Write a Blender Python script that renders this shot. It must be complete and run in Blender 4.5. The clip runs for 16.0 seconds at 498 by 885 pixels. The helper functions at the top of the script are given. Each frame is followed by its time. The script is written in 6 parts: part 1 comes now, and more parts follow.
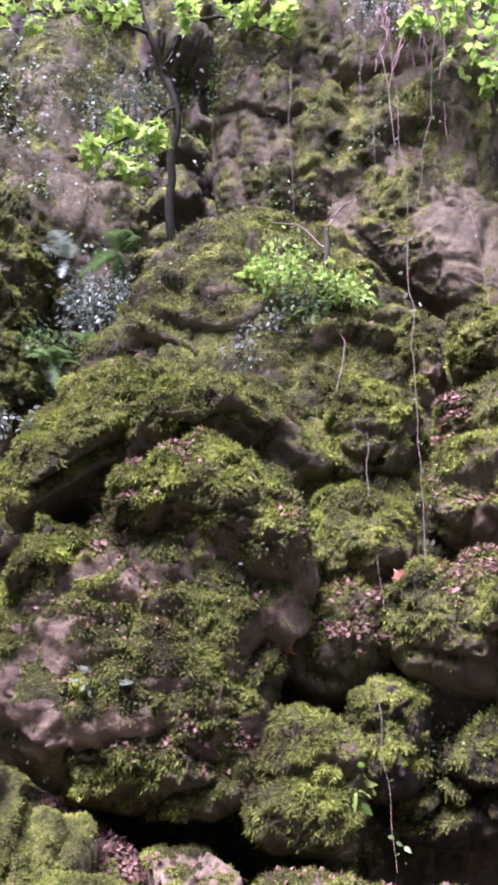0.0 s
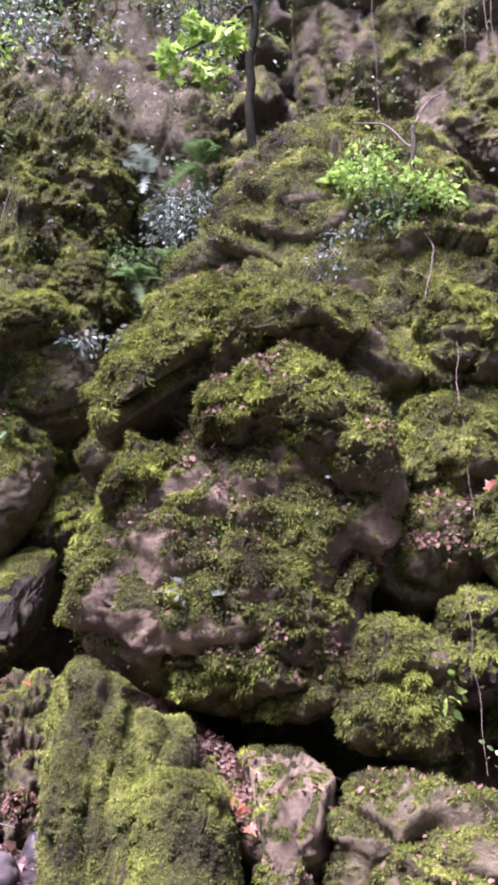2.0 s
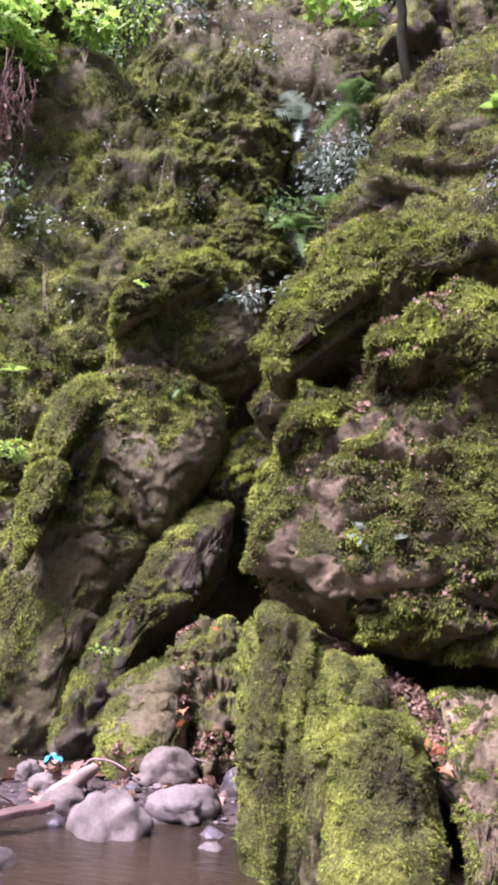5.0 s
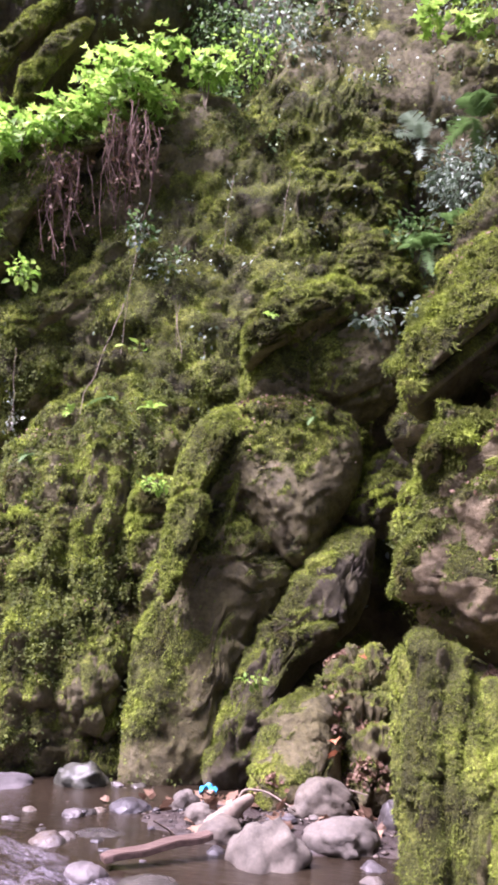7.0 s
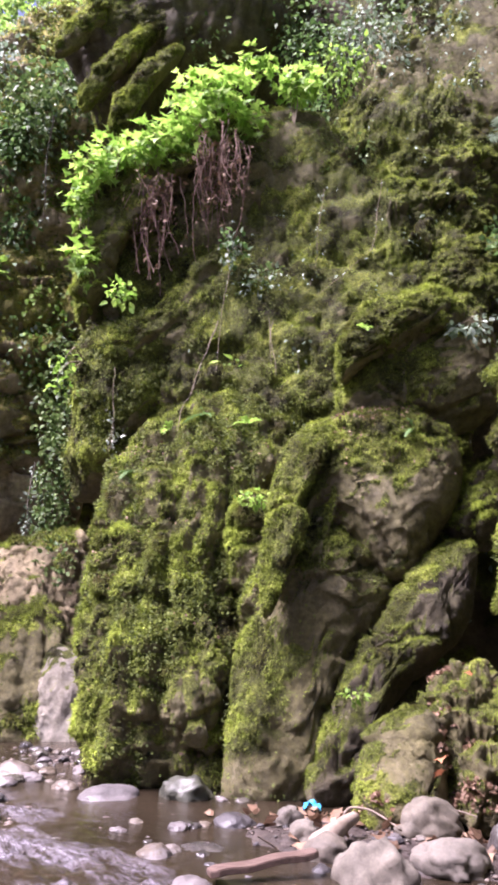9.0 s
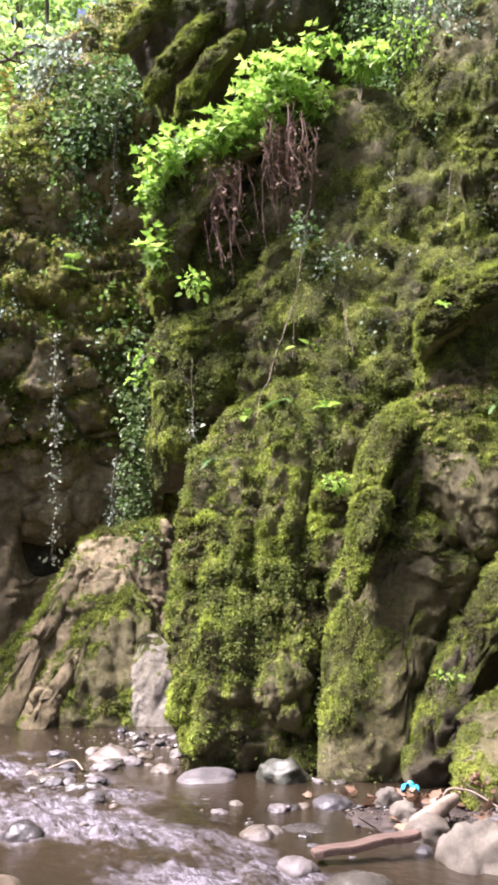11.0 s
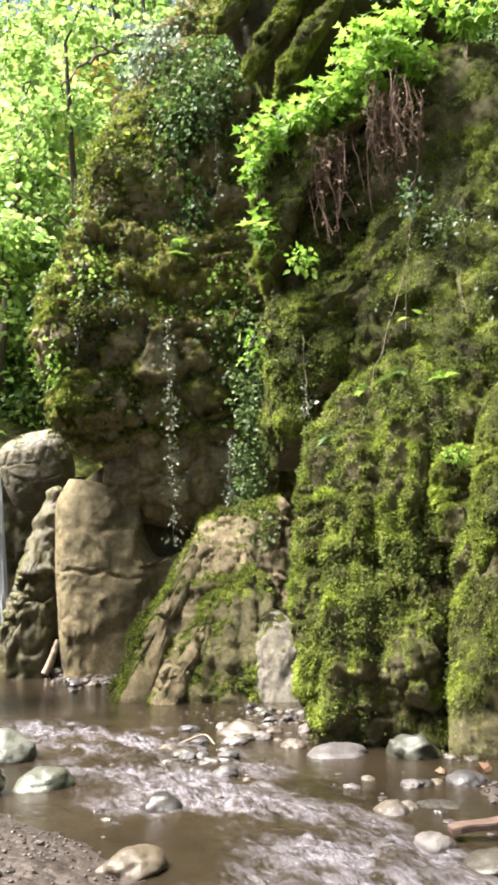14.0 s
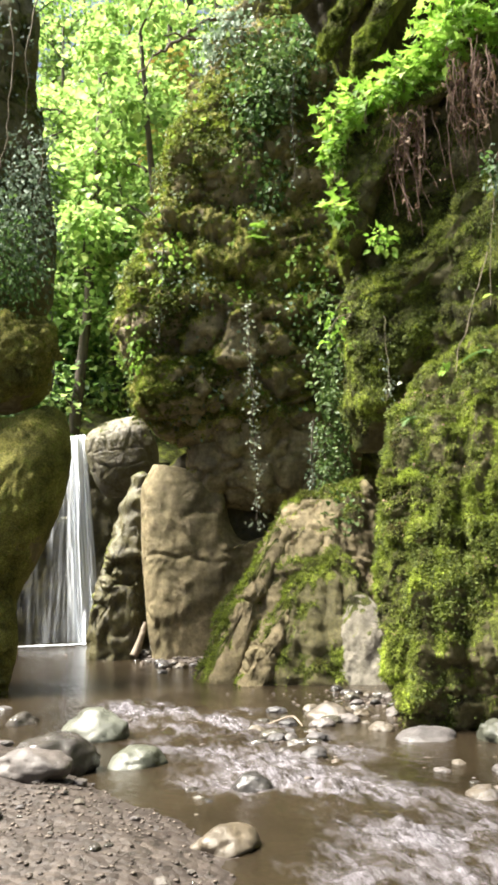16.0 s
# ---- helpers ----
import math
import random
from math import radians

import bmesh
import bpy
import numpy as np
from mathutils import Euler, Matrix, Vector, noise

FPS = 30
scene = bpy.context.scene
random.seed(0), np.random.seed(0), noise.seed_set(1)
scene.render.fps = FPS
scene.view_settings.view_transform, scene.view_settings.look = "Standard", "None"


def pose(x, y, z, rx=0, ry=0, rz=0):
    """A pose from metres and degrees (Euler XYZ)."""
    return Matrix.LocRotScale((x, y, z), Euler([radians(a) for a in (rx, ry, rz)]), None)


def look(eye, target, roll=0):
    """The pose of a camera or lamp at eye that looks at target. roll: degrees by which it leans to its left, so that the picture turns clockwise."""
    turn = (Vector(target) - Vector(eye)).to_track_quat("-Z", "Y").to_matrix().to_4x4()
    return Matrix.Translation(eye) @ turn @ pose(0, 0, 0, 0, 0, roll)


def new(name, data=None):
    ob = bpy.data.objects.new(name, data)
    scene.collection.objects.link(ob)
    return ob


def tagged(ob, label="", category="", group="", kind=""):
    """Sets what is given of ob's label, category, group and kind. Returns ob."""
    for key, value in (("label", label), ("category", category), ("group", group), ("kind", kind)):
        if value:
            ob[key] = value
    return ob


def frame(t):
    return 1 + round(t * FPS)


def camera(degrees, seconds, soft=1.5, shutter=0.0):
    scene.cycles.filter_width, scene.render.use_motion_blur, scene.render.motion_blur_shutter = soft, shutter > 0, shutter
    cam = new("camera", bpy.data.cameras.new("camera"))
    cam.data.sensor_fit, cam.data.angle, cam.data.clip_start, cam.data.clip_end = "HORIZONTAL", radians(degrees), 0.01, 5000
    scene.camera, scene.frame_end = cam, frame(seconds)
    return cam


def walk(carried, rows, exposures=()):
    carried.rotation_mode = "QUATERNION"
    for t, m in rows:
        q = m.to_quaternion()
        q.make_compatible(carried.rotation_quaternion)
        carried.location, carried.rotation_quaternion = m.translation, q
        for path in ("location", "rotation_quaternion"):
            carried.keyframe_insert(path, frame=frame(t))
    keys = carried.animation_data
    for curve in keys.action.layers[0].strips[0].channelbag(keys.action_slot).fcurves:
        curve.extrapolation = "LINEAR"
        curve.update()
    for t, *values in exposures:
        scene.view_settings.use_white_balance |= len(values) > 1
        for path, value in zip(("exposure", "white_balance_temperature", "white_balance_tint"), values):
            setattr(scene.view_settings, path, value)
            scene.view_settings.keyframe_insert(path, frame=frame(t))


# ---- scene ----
cam = camera(32.55, 16.0, soft=3.3)
PATH = [
    (0, (0.093, 0.048, 1.522), (0.0953, 1.9302, 2.1982), 2.35),
    (0.5, (0.108, 0.073, 1.53), (0.0655, 1.9806, 2.1284), 2.45),
    (1, (0.119, 0.063, 1.535), (0.0351, 1.9851, 2.0802), 2.42),
    (1.5, (0.126, 0.054, 1.542), (-0.0056, 1.9839, 2.049), 2.39),
    (2, (0.139, 0.059, 1.542), (-0.0686, 1.9917, 2.0117), 2.60),
    (2.5, (0.141, 0.048, 1.531), (-0.1386, 1.9806, 1.9617), 2.88),
    (3, (0.145, 0.044, 1.529), (-0.2038, 1.9763, 1.9102), 3.08),
    (5.5, (0.027, 0.055, 1.489), (-0.6191, 1.9149, 1.8401), 1.36),
    (6, (0.017, 0.043, 1.492), (-0.712, 1.8676, 1.8644), 0.99),
    (6.5, (0.006, 0.05, 1.491), (-0.7924, 1.8424, 1.8801), 0.82),
    (7, (0.009, 0.041, 1.487), (-0.8512, 1.8004, 1.8926), 0.75),
    (7.5, (-0.002, 0.045, 1.492), (-0.9228, 1.7698, 1.9113), 0.85),
    (8, (0.002, 0.037, 1.493), (-0.9665, 1.7332, 1.9213), 0.89),
    (8.5, (0.002, 0.029, 1.491), (-1.0084, 1.7, 1.924), 0.99),
    (9, (-0.003, 0.03, 1.493), (-1.0539, 1.6757, 1.9261), 0.95),
    (11.5, (-0.063, -0.057, 1.5), (-1.3006, 1.4654, 1.8872), -0.84),
    (12, (-0.07, -0.065, 1.5), (-1.3524, 1.4216, 1.8839), -1.15),
    (12.5, (-0.077, -0.06, 1.502), (-1.3922, 1.398, 1.8802), -1.32),
    (13, (-0.082, -0.054, 1.501), (-1.4245, 1.3814, 1.8712), -1.36),
    (13.5, (-0.098, -0.052, 1.5), (-1.4686, 1.3596, 1.8596), -1.30),
    (14, (-0.098, -0.057, 1.499), (-1.4957, 1.3295, 1.8487), -1.39),
    (14.5, (-0.109, -0.053, 1.494), (-1.5432, 1.298, 1.8344), -1.50),
    (15, (-0.114, -0.065, 1.495), (-1.5823, 1.2525, 1.8257), -1.47),
    (15.5, (-0.113, -0.072, 1.494), (-1.6164, 1.2068, 1.8172), -1.47),
    (16, (-0.111, -0.081, 1.498), (-1.6393, 1.1693, 1.8147), -1.48),
]
# seconds, stops, kelvin, tint
EXPOSURES = [(0.0, 1.88, 5330, 67), (5.0, 1.92, 5530, 55), (9.0, 2.02, 5780, 43), (13.0, 2.04, 6220, 18), (16.0, 2.0, 6500, 9)]
walk(cam, [(t, look(eye, target, roll)) for t, eye, target, roll in PATH], EXPOSURES)

# ---- sky and sun ----
world = bpy.data.worlds.new("sky")
scene.world = world
world.use_nodes = True
wn = world.node_tree
sky = wn.nodes.new("ShaderNodeTexSky")
sky.sky_type, sky.sun_disc, sky.dust_density = "NISHITA", False, 6.0
# Bright haze: a wide, soft sun high over the stream.
SUN_FROM = Vector((-0.34, -0.42, 1.0)).normalized()
sky.sun_elevation, sky.sun_rotation = math.asin(SUN_FROM.z), math.atan2(SUN_FROM.x, SUN_FROM.y)
wn.links.new(sky.outputs[0], wn.nodes["Background"].inputs[0])
wn.nodes["Background"].inputs[1].default_value = 0.05
sun = new("sun", bpy.data.lights.new("sun", "SUN"))
sun.data.energy, sun.data.angle, sun.data.color = 6.4, radians(28), (1.0, 0.96, 0.87)
sun.matrix_world = look(30 * SUN_FROM, (0, 0, 0))


# ---- noise and mesh helpers ----
def lattice(i, j, k, seed):
    h = (i.astype(np.int64) * 374761393 + j.astype(np.int64) * 668265263 + k.astype(np.int64) * 2147483647 + seed * 144665) & 0xFFFFFFFF
    h = ((h ^ (h >> 13)) * 1274126177) & 0xFFFFFFFF
    h = ((h ^ (h >> 15)) * 2246822519) & 0xFFFFFFFF
    return ((h ^ (h >> 16)) & 0xFFFF) / 65535.0


def soft_noise(p, seed=0):
    """Smooth noise from 0 to 1 at rows of points."""
    i = np.floor(p).astype(np.int64)
    f = p - i
    f = f * f * f * (f * (f * 6 - 15) + 10)
    out = 0.0
    for a in (0, 1):
        for b in (0, 1):
            for c in (0, 1):
                w = (f[:, 0] if a else 1 - f[:, 0]) * (f[:, 1] if b else 1 - f[:, 1]) * (f[:, 2] if c else 1 - f[:, 2])
                out = out + w * lattice(i[:, 0] + a, i[:, 1] + b, i[:, 2] + c, seed)
    return out


def rough_noise(p, octaves=4, seed=0, gain=0.5):
    total, size, norm = 0.0, 1.0, 0.0
    for o in range(octaves):
        total = total + size * soft_noise(p * 2.03**o + 7.3 * o, seed + o)
        norm += size
        size *= gain
    return total / norm


def crag_noise(p, octaves=4, seed=0):
    """Noise with sharp outward ridges and hollow dips."""
    total, size, norm = 0.0, 1.0, 0.0
    for o in range(octaves):
        total = total + size * (1 - np.abs(2 * soft_noise(p * 2.1**o + 3.1 * o, seed + o) - 1))
        norm += size
        size *= 0.5
    return total / norm


def crease(p, seed=0, sharp=6.0):
    """1 along thin winding lines, 0 elsewhere."""
    return (1 - np.abs(2 * soft_noise(p, seed) - 1)) ** sharp


def blocks(p, seed=0):
    """Cells of broken rock: a random number for each cell, the slope of its face, and how near the next cell lies (0 on a joint)."""
    base = np.floor(p).astype(np.int64)
    f1, f2 = np.full(len(p), 9.0), np.full(len(p), 9.0)
    number, slope = np.zeros(len(p)), np.zeros(len(p))
    for i in (-1, 0, 1):
        for j in (-1, 0, 1):
            for k in (-1, 0, 1):
                a, b, c = base[:, 0] + i, base[:, 1] + j, base[:, 2] + k
                r = np.stack([lattice(a, b, c, seed + s) for s in (1, 2, 3)], 1)
                off = np.stack([a, b, c], 1) + r - p
                d = np.sqrt((off**2).sum(1))
                near = d < f1
                f2 = np.where(near, f1, np.minimum(f2, d))
                f1 = np.where(near, d, f1)
                number = np.where(near, r[:, 0], number)
                slope = np.where(near, (off * (r[:, ::-1] - 0.5)).sum(1), slope)
    return number, slope, f2 - f1


def step(a, b, x):
    t = np.clip((x - a) / (b - a), 0, 1)
    return t * t * (3 - 2 * t)


def mesh_from(name, verts, faces, material, smooth=True, attribute=None):
    """A mesh object from arrays; faces all have the same number of corners, or come as a list of such arrays."""
    me = bpy.data.meshes.new(name)
    groups = faces if isinstance(faces, list) else [faces]
    groups = [np.asarray(g, np.int32) for g in groups if len(g)]
    loops = np.concatenate([g.ravel() for g in groups])
    totals = np.concatenate([np.full(len(g), g.shape[1], np.int32) for g in groups])
    starts = np.concatenate([[0], np.cumsum(totals)[:-1]]).astype(np.int32)
    me.vertices.add(len(verts))
    me.vertices.foreach_set("co", np.asarray(verts, np.float32).ravel())
    me.loops.add(len(loops))
    me.loops.foreach_set("vertex_index", loops)
    me.polygons.add(len(totals))
    me.polygons.foreach_set("loop_start", starts)
    me.polygons.foreach_set("loop_total", totals)
    me.polygons.foreach_set("use_smooth", np.full(len(totals), smooth))
    if attribute is not None:
        at = me.attributes.new("moss", "FLOAT", "POINT")
        at.data.foreach_set("value", np.asarray(attribute, np.float32))
    me.update(calc_edges=True)
    me.validate()
    me.materials.append(material)
    return new(name, me)


def under(ob, parent):
    """Makes ob a part of parent, both staying where they are."""
    ob.parent = parent
    ob.matrix_parent_inverse = parent.matrix_basis.inverted()
    return ob


def grid_normals(v, faces):
    a, b, c, d = (v[faces[:, k]] for k in range(4))
    fn = np.cross(c - a, d - b)
    out = np.zeros_like(v)
    for k in range(4):
        np.add.at(out, faces[:, k], fn)
    return out / (np.linalg.norm(out, axis=1)[:, None] + 1e-9), np.linalg.norm(fn, axis=1) / 2


def disk(n):
    """A square net of n x n cells laid round into the unit disk: angle and radius of each knot, and the cells."""
    s = np.linspace(-1, 1, n + 1)
    x, y = (g.ravel() for g in np.meshgrid(s, s))
    big = np.abs(x) > np.abs(y)
    r = np.maximum(np.abs(x), np.abs(y))
    with np.errstate(divide="ignore", invalid="ignore"):
        th = np.where(big, np.pi / 4 * y / np.where(big, x, 1), np.pi / 2 - np.pi / 4 * x / np.where(big | (y == 0), 1, y))
    th = np.where(np.where(big, x, y) < 0, th + np.pi, th)
    k = np.arange(n * (n + 1)).reshape(n, n + 1)[:, :-1].ravel()
    return th, r, np.stack([k, k + 1, k + n + 2, k + n + 1], 1)


def rim(n):
    """The knots on the net's edge, in order."""
    m = n + 1
    return np.concatenate([np.arange(n), np.arange(n) * m + n, n * m + np.arange(n, 0, -1), np.arange(n, 0, -1) * m])


def reach(profile, centre, th):
    """How far the closed outline lies from its centre in each direction."""
    p = np.asarray(profile, float) - centre
    for _ in range(2):
        q = np.roll(p, -1, 0)
        p = np.stack([0.78 * p + 0.22 * q, 0.22 * p + 0.78 * q], 1).reshape(-1, 2)
    q = np.roll(p, -1, 0)
    d = np.stack([np.cos(th), np.sin(th)], 1)
    best = np.full(len(th), 1e-3)
    for a, e in zip(p, q - p):
        den = d[:, 0] * e[1] - d[:, 1] * e[0]
        den = np.where(np.abs(den) < 1e-9, 1e-9, den)
        far = (a[0] * e[1] - a[1] * e[0]) / den
        along = (a[0] * d[:, 1] - a[1] * d[:, 0]) / den
        best = np.where((along >= -0.001) & (along <= 1.001) & (far > best), far, best)
    return best


def rock(name, at, yaw, lean, profile, depth, material, label="", category="", kind="", parent=None, n=80, seed=1, lumps=0.08, lump_size=0.8,
         cracks=0.06, crack_size=0.7, broken=0.07, ledges=0.0, ledge_step=0.5, ribs=0.0, rib_step=0.38, fine=0.05, moss=0.0, up=0.8, boxy=3.2, tufts=0, tuft=0.032, pad=0.2, low=None, high=None):
    """A weathered rock: an outline in its own upright plane (metres to its right and up), swollen to a depth before and behind, then worn."""
    prof = np.asarray(profile, float)
    centre = (prof.min(0) + prof.max(0)) / 2 * 0.4 + prof.mean(0) * 0.6
    th, r, cells = disk(n)
    re = 1 - (1 - r) ** 1.5
    span = reach(prof, centre, th)
    u = centre[0] + span * re * np.cos(th)
    v = centre[1] + span * re * np.sin(th)
    w = -depth * (1 - re**boxy) ** 0.5
    m = pose(*at, 0, 0, yaw) @ pose(0, 0, 0, -lean)
    turn, base = np.array(m.to_3x3()), np.array(m.translation)
    p = np.stack([u, w, v], 1) @ turn.T + base
    nrm, area = grid_normals(p, cells)
    if (nrm @ (turn @ np.array([0, -1.0, 0]))).mean() < 0:
        cells = cells[:, ::-1]
        nrm = -nrm
    q = p / lump_size * np.array([1, 1, 0.75])
    warp = np.stack([rough_noise(q * 0.8 + 11 * k, 3, seed + k) for k in (1, 2, 3)], 1) - 0.5
    d = lumps * (1.2 * (rough_noise(q + 0.4 * warp, 4, seed, 0.55) - 0.5) + 1.0 * (crag_noise(q * 1.3 + 0.4 * warp, 4, seed + 60) - 0.6))
    number, slope, joint = blocks(p / crack_size * np.array([1, 1, 1.4]) + 0.9 * warp, seed + 20)
    d += broken * (number - 0.5 + 1.3 * slope) - cracks * (1 - step(0.0, 0.14, joint))
    number, slope, joint = blocks(p / crack_size * 2.7 + 1.5 * warp, seed + 50)
    d += 0.36 * broken * (number - 0.5 + 1.3 * slope) - 0.14 * cracks * (1 - step(0.0, 0.18, joint))
    number, slope, joint = blocks(p / crack_size * np.array([6.5, 6.5, 8.5]) + 2.5 * warp, seed + 80)
    d += 0.15 * broken * (number - 0.5 + 1.3 * slope)
    if ledges:
        h = p[:, 2] / ledge_step + 2.0 * warp[:, 0] + 0.6 * soft_noise(p * 1.5, seed + 5)
        d += ledges * (np.abs(h % 1.0 - 0.25) * -1.2 + 0.5) * np.clip(1.2 - np.abs(nrm[:, 2]), 0, 1)
    if ribs:
        h = (p @ turn[:, 0]) / rib_step + 1.6 * warp[:, 1] + 0.15 * p[:, 2]
        d += ribs * (np.abs(np.sin(h * math.pi)) - 0.5)
    d += fine * 2 * (rough_noise(p * np.array([5, 5, 3]), 4, seed + 9, 0.7) - 0.5)
    keep = step(0.0, 0.12, 1 - r) * 0.75 + 0.25
    p = p + nrm * (d * keep)[:, None]
    nrm, area = grid_normals(p, cells)
    patch = rough_noise(p * 1.1, 5, seed + 31, 0.6) - 0.5
    mask = step(0.3, 0.7, up * (nrm @ LIGHT_SIDE) + 1.9 * patch + 0.44 + moss)
    if low is not None:
        mask = mask * (0.12 + 0.88 * step(low - 0.55, low + 0.55, p[:, 2] + 1.4 * patch))
    if high is not None:
        mask = mask * (0.3 + 0.7 * step(high + 0.6, high - 0.6, p[:, 2] + 2.0 * patch))
    pad_no, _, gap = blocks(p / pad * np.array([1, 1, 1.45]) + 1.2 * (np.stack([rough_noise(p * 3 + 5 * k, 2, seed + 70 + k) for k in (1, 2, 3)], 1) - 0.5), seed + 33)
    dome = np.sqrt(np.clip(gap * 1.3, 0, 1)) * (0.45 + 0.9 * pad_no)
    curl = 1 - np.abs(2 * soft_noise(p * 14, seed + 34) - 1)
    thick = mask * keep * (dome - 0.35 + 0.25 * (curl - 0.5)) * (pad * 0.3 + tuft * 0.6)
    p = p + (nrm + np.array([0, 0, -0.25])) * thick[:, None]
    nrm, area = grid_normals(p, cells)
    edge = rim(n)
    front = len(p)
    rings, faces = [p], [cells]
    last = edge
    back = turn @ np.array([0, 1.0, 0])
    mid = turn @ np.array([centre[0], 0, centre[1]]) + base
    for f, g in ((0.93, 0.45), (0.7, 0.8), (0.35, 0.97)):
        ring = mid + (p[edge] - mid) * f + back * depth * g
        ids = np.arange(len(edge)) + sum(len(x) for x in rings)
        rings.append(ring)
        faces.append(np.stack([last, np.roll(last, -1), np.roll(ids, -1), ids], 1)[:, ::-1])
        last = ids
    hub = sum(len(x) for x in rings)
    rings.append((mid + back * depth)[None])
    verts = np.concatenate(rings)
    fan = np.stack([np.full(len(last), hub), np.roll(last, -1), last], 1)[:, ::-1]
    masks = np.r_[mask, np.full(len(verts) - front, 0.5)]
    ob = mesh_from(name, verts, [np.concatenate(faces), fan], material, True, masks)
    tagged(ob, label, category, "", kind)
    if parent:
        under(ob, parent)
    if tufts:
        moss_tufts(ob, p, nrm, cells, area, mask * np.clip(0.25 + dome, 0, 1), int(tufts * 1.5), tuft, seed)
    SURFACES[ob] = (p, nrm, cells, area, mask)
    return ob


SURFACES = {}
# Moss favours tops and left sides, also standing in for light from upper left.
LIGHT_SIDE = np.array([-0.42, -0.1, 0.9])


def scatter(p, nrm, cells, area, weight, count, rng):
    """Places and normals of count points on the cells, by weight."""
    w = area * weight[cells].mean(1)
    pick = rng.choice(len(cells), count, p=w / w.sum())
    a, b = rng.random((2, count, 1))
    k = cells[pick]
    at = (p[k[:, 0]] * (1 - a) + p[k[:, 1]] * a) * (1 - b) + (p[k[:, 3]] * (1 - a) + p[k[:, 2]] * a) * b
    return at, nrm[k[:, 0]]


def moss_tufts(ob, p, nrm, cells, area, mask, count, size, seed):
    """Short shoots standing out of the moss, thickest on the cushions."""
    rng = np.random.default_rng(seed + 400)
    clump = step(0.3, 0.65, rough_noise(p * 2.2, 3, seed + 33))
    at, nn = scatter(p, nrm, cells, area, mask**2 * (0.25 + clump) * (0.6 + 0.4 * np.clip(nrm[:, 2], -1, 1)) + 1e-6, count, rng)
    blades = 3
    steep = 1 - np.abs(nn[:, None, 2:])
    out = nn[:, None] * 0.75 + rng.normal(0, 0.5, (count, blades, 3)) - np.array([0, 0, 0.85]) * steep
    out /= np.linalg.norm(out, axis=2)[..., None]
    side = np.cross(out, nn[:, None] + rng.normal(0, 0.5, (count, blades, 3)))
    side /= np.linalg.norm(side, axis=2)[..., None] + 1e-9
    l = size * (0.5 + 1.1 * rng.random((count, blades, 1)))
    root = (at - nn * 0.006)[:, None] + rng.normal(0, size * 0.3, (count, blades, 3))
    verts = np.stack([root - side * l * 0.13, root + side * l * 0.13, root + out * l], 2).reshape(-1, 3)
    tuft = mesh_from("moss", verts, np.arange(len(verts)).reshape(-1, 3), MOSS_TUFT, False)
    tagged(tuft, "springy yellow-green moss on the stone", kind="stuff")
    under(tuft, ob)


# ---- materials ----
def material(name, roughness=0.8):
    mat = bpy.data.materials.new(name)
    mat.use_nodes = True
    t = mat.node_tree
    return mat, t, t.nodes["Principled BSDF"]


def node(t, kind, inputs=None, **settings):
    nd = t.nodes.new("ShaderNode" + kind)
    for key, value in settings.items():
        if key == "data_type":
            nd.data_type = value
        elif key == "blend_type":
            nd.blend_type = value
        elif key == "operation":
            nd.operation = value
        elif key == "attribute_name":
            nd.attribute_name = value
    for key, value in (inputs or {}).items():
        if isinstance(value, bpy.types.NodeSocket):
            t.links.new(value, nd.inputs[key])
        else:
            nd.inputs[key].default_value = value
    return nd


def ramp(t, fac, stops):
    nd = t.nodes.new("ShaderNodeValToRGB")
    t.links.new(fac, nd.inputs[0])
    el = nd.color_ramp.elements
    while len(el) < len(stops):
        el.new(0.5)
    for e, (at, col) in zip(el, stops):
        e.position = at
        e.color = (*col, 1) if len(col) == 3 else (col[0], col[0], col[0], 1)
    return nd.outputs[0]


def mix(t, fac, a, b, blend="MIX"):
    nd = t.nodes.new("ShaderNodeMix")
    nd.data_type, nd.blend_type = "RGBA", blend
    for sock, value in ((nd.inputs[0], fac), (nd.inputs[6], a), (nd.inputs[7], b)):
        if isinstance(value, bpy.types.NodeSocket):
            t.links.new(value, sock)
        elif isinstance(value, tuple):
            sock.default_value = (*value, 1)
        else:
            sock.default_value = value
    return nd.outputs[2]


def noise_tex(t, scale, detail=6, rough=0.6, coords=None, stretch=None):
    geo = coords or t.nodes.new("ShaderNodeNewGeometry").outputs["Position"]
    if stretch:
        vm = node(t, "VectorMath", {0: geo, 1: stretch}, operation="MULTIPLY")
        geo = vm.outputs[0]
    nd = node(t, "TexNoise", {"Vector": geo, "Scale": scale, "Detail": detail, "Roughness": rough})
    return nd.outputs["Fac"]


def mossy_stone(name, light, mid, dark, wet=0.0, streak=0.5, film=0.8, moss=((0.036, 0.033, 0.01), (0.115, 0.13, 0.025), (0.29, 0.325, 0.054))):
    """Stone with moss grown where the mesh says so."""
    mat, t, bsdf = material(name)
    big, small = noise_tex(t, 0.9, 5), noise_tex(t, 9.0, 8, 0.7)
    stone = ramp(t, big, [(0.3, dark), (0.5, mid), (0.68, light)])
    stone = mix(t, 0.75, stone, ramp(t, small, [(0.28, (0.25,)), (0.5, (0.85,)), (0.72, (1.5,))]), "MULTIPLY")
    runs = noise_tex(t, 1.6, 6, 0.65, stretch=(2.2, 2.2, 0.28))
    stone = mix(t, streak, stone, ramp(t, runs, [(0.36, (0.3,)), (0.6, (1.1,))]), "MULTIPLY")
    lichen = ramp(t, noise_tex(t, 3.3, 8, 0.75), [(0.3, (0.0,)), (0.54, (film,))])
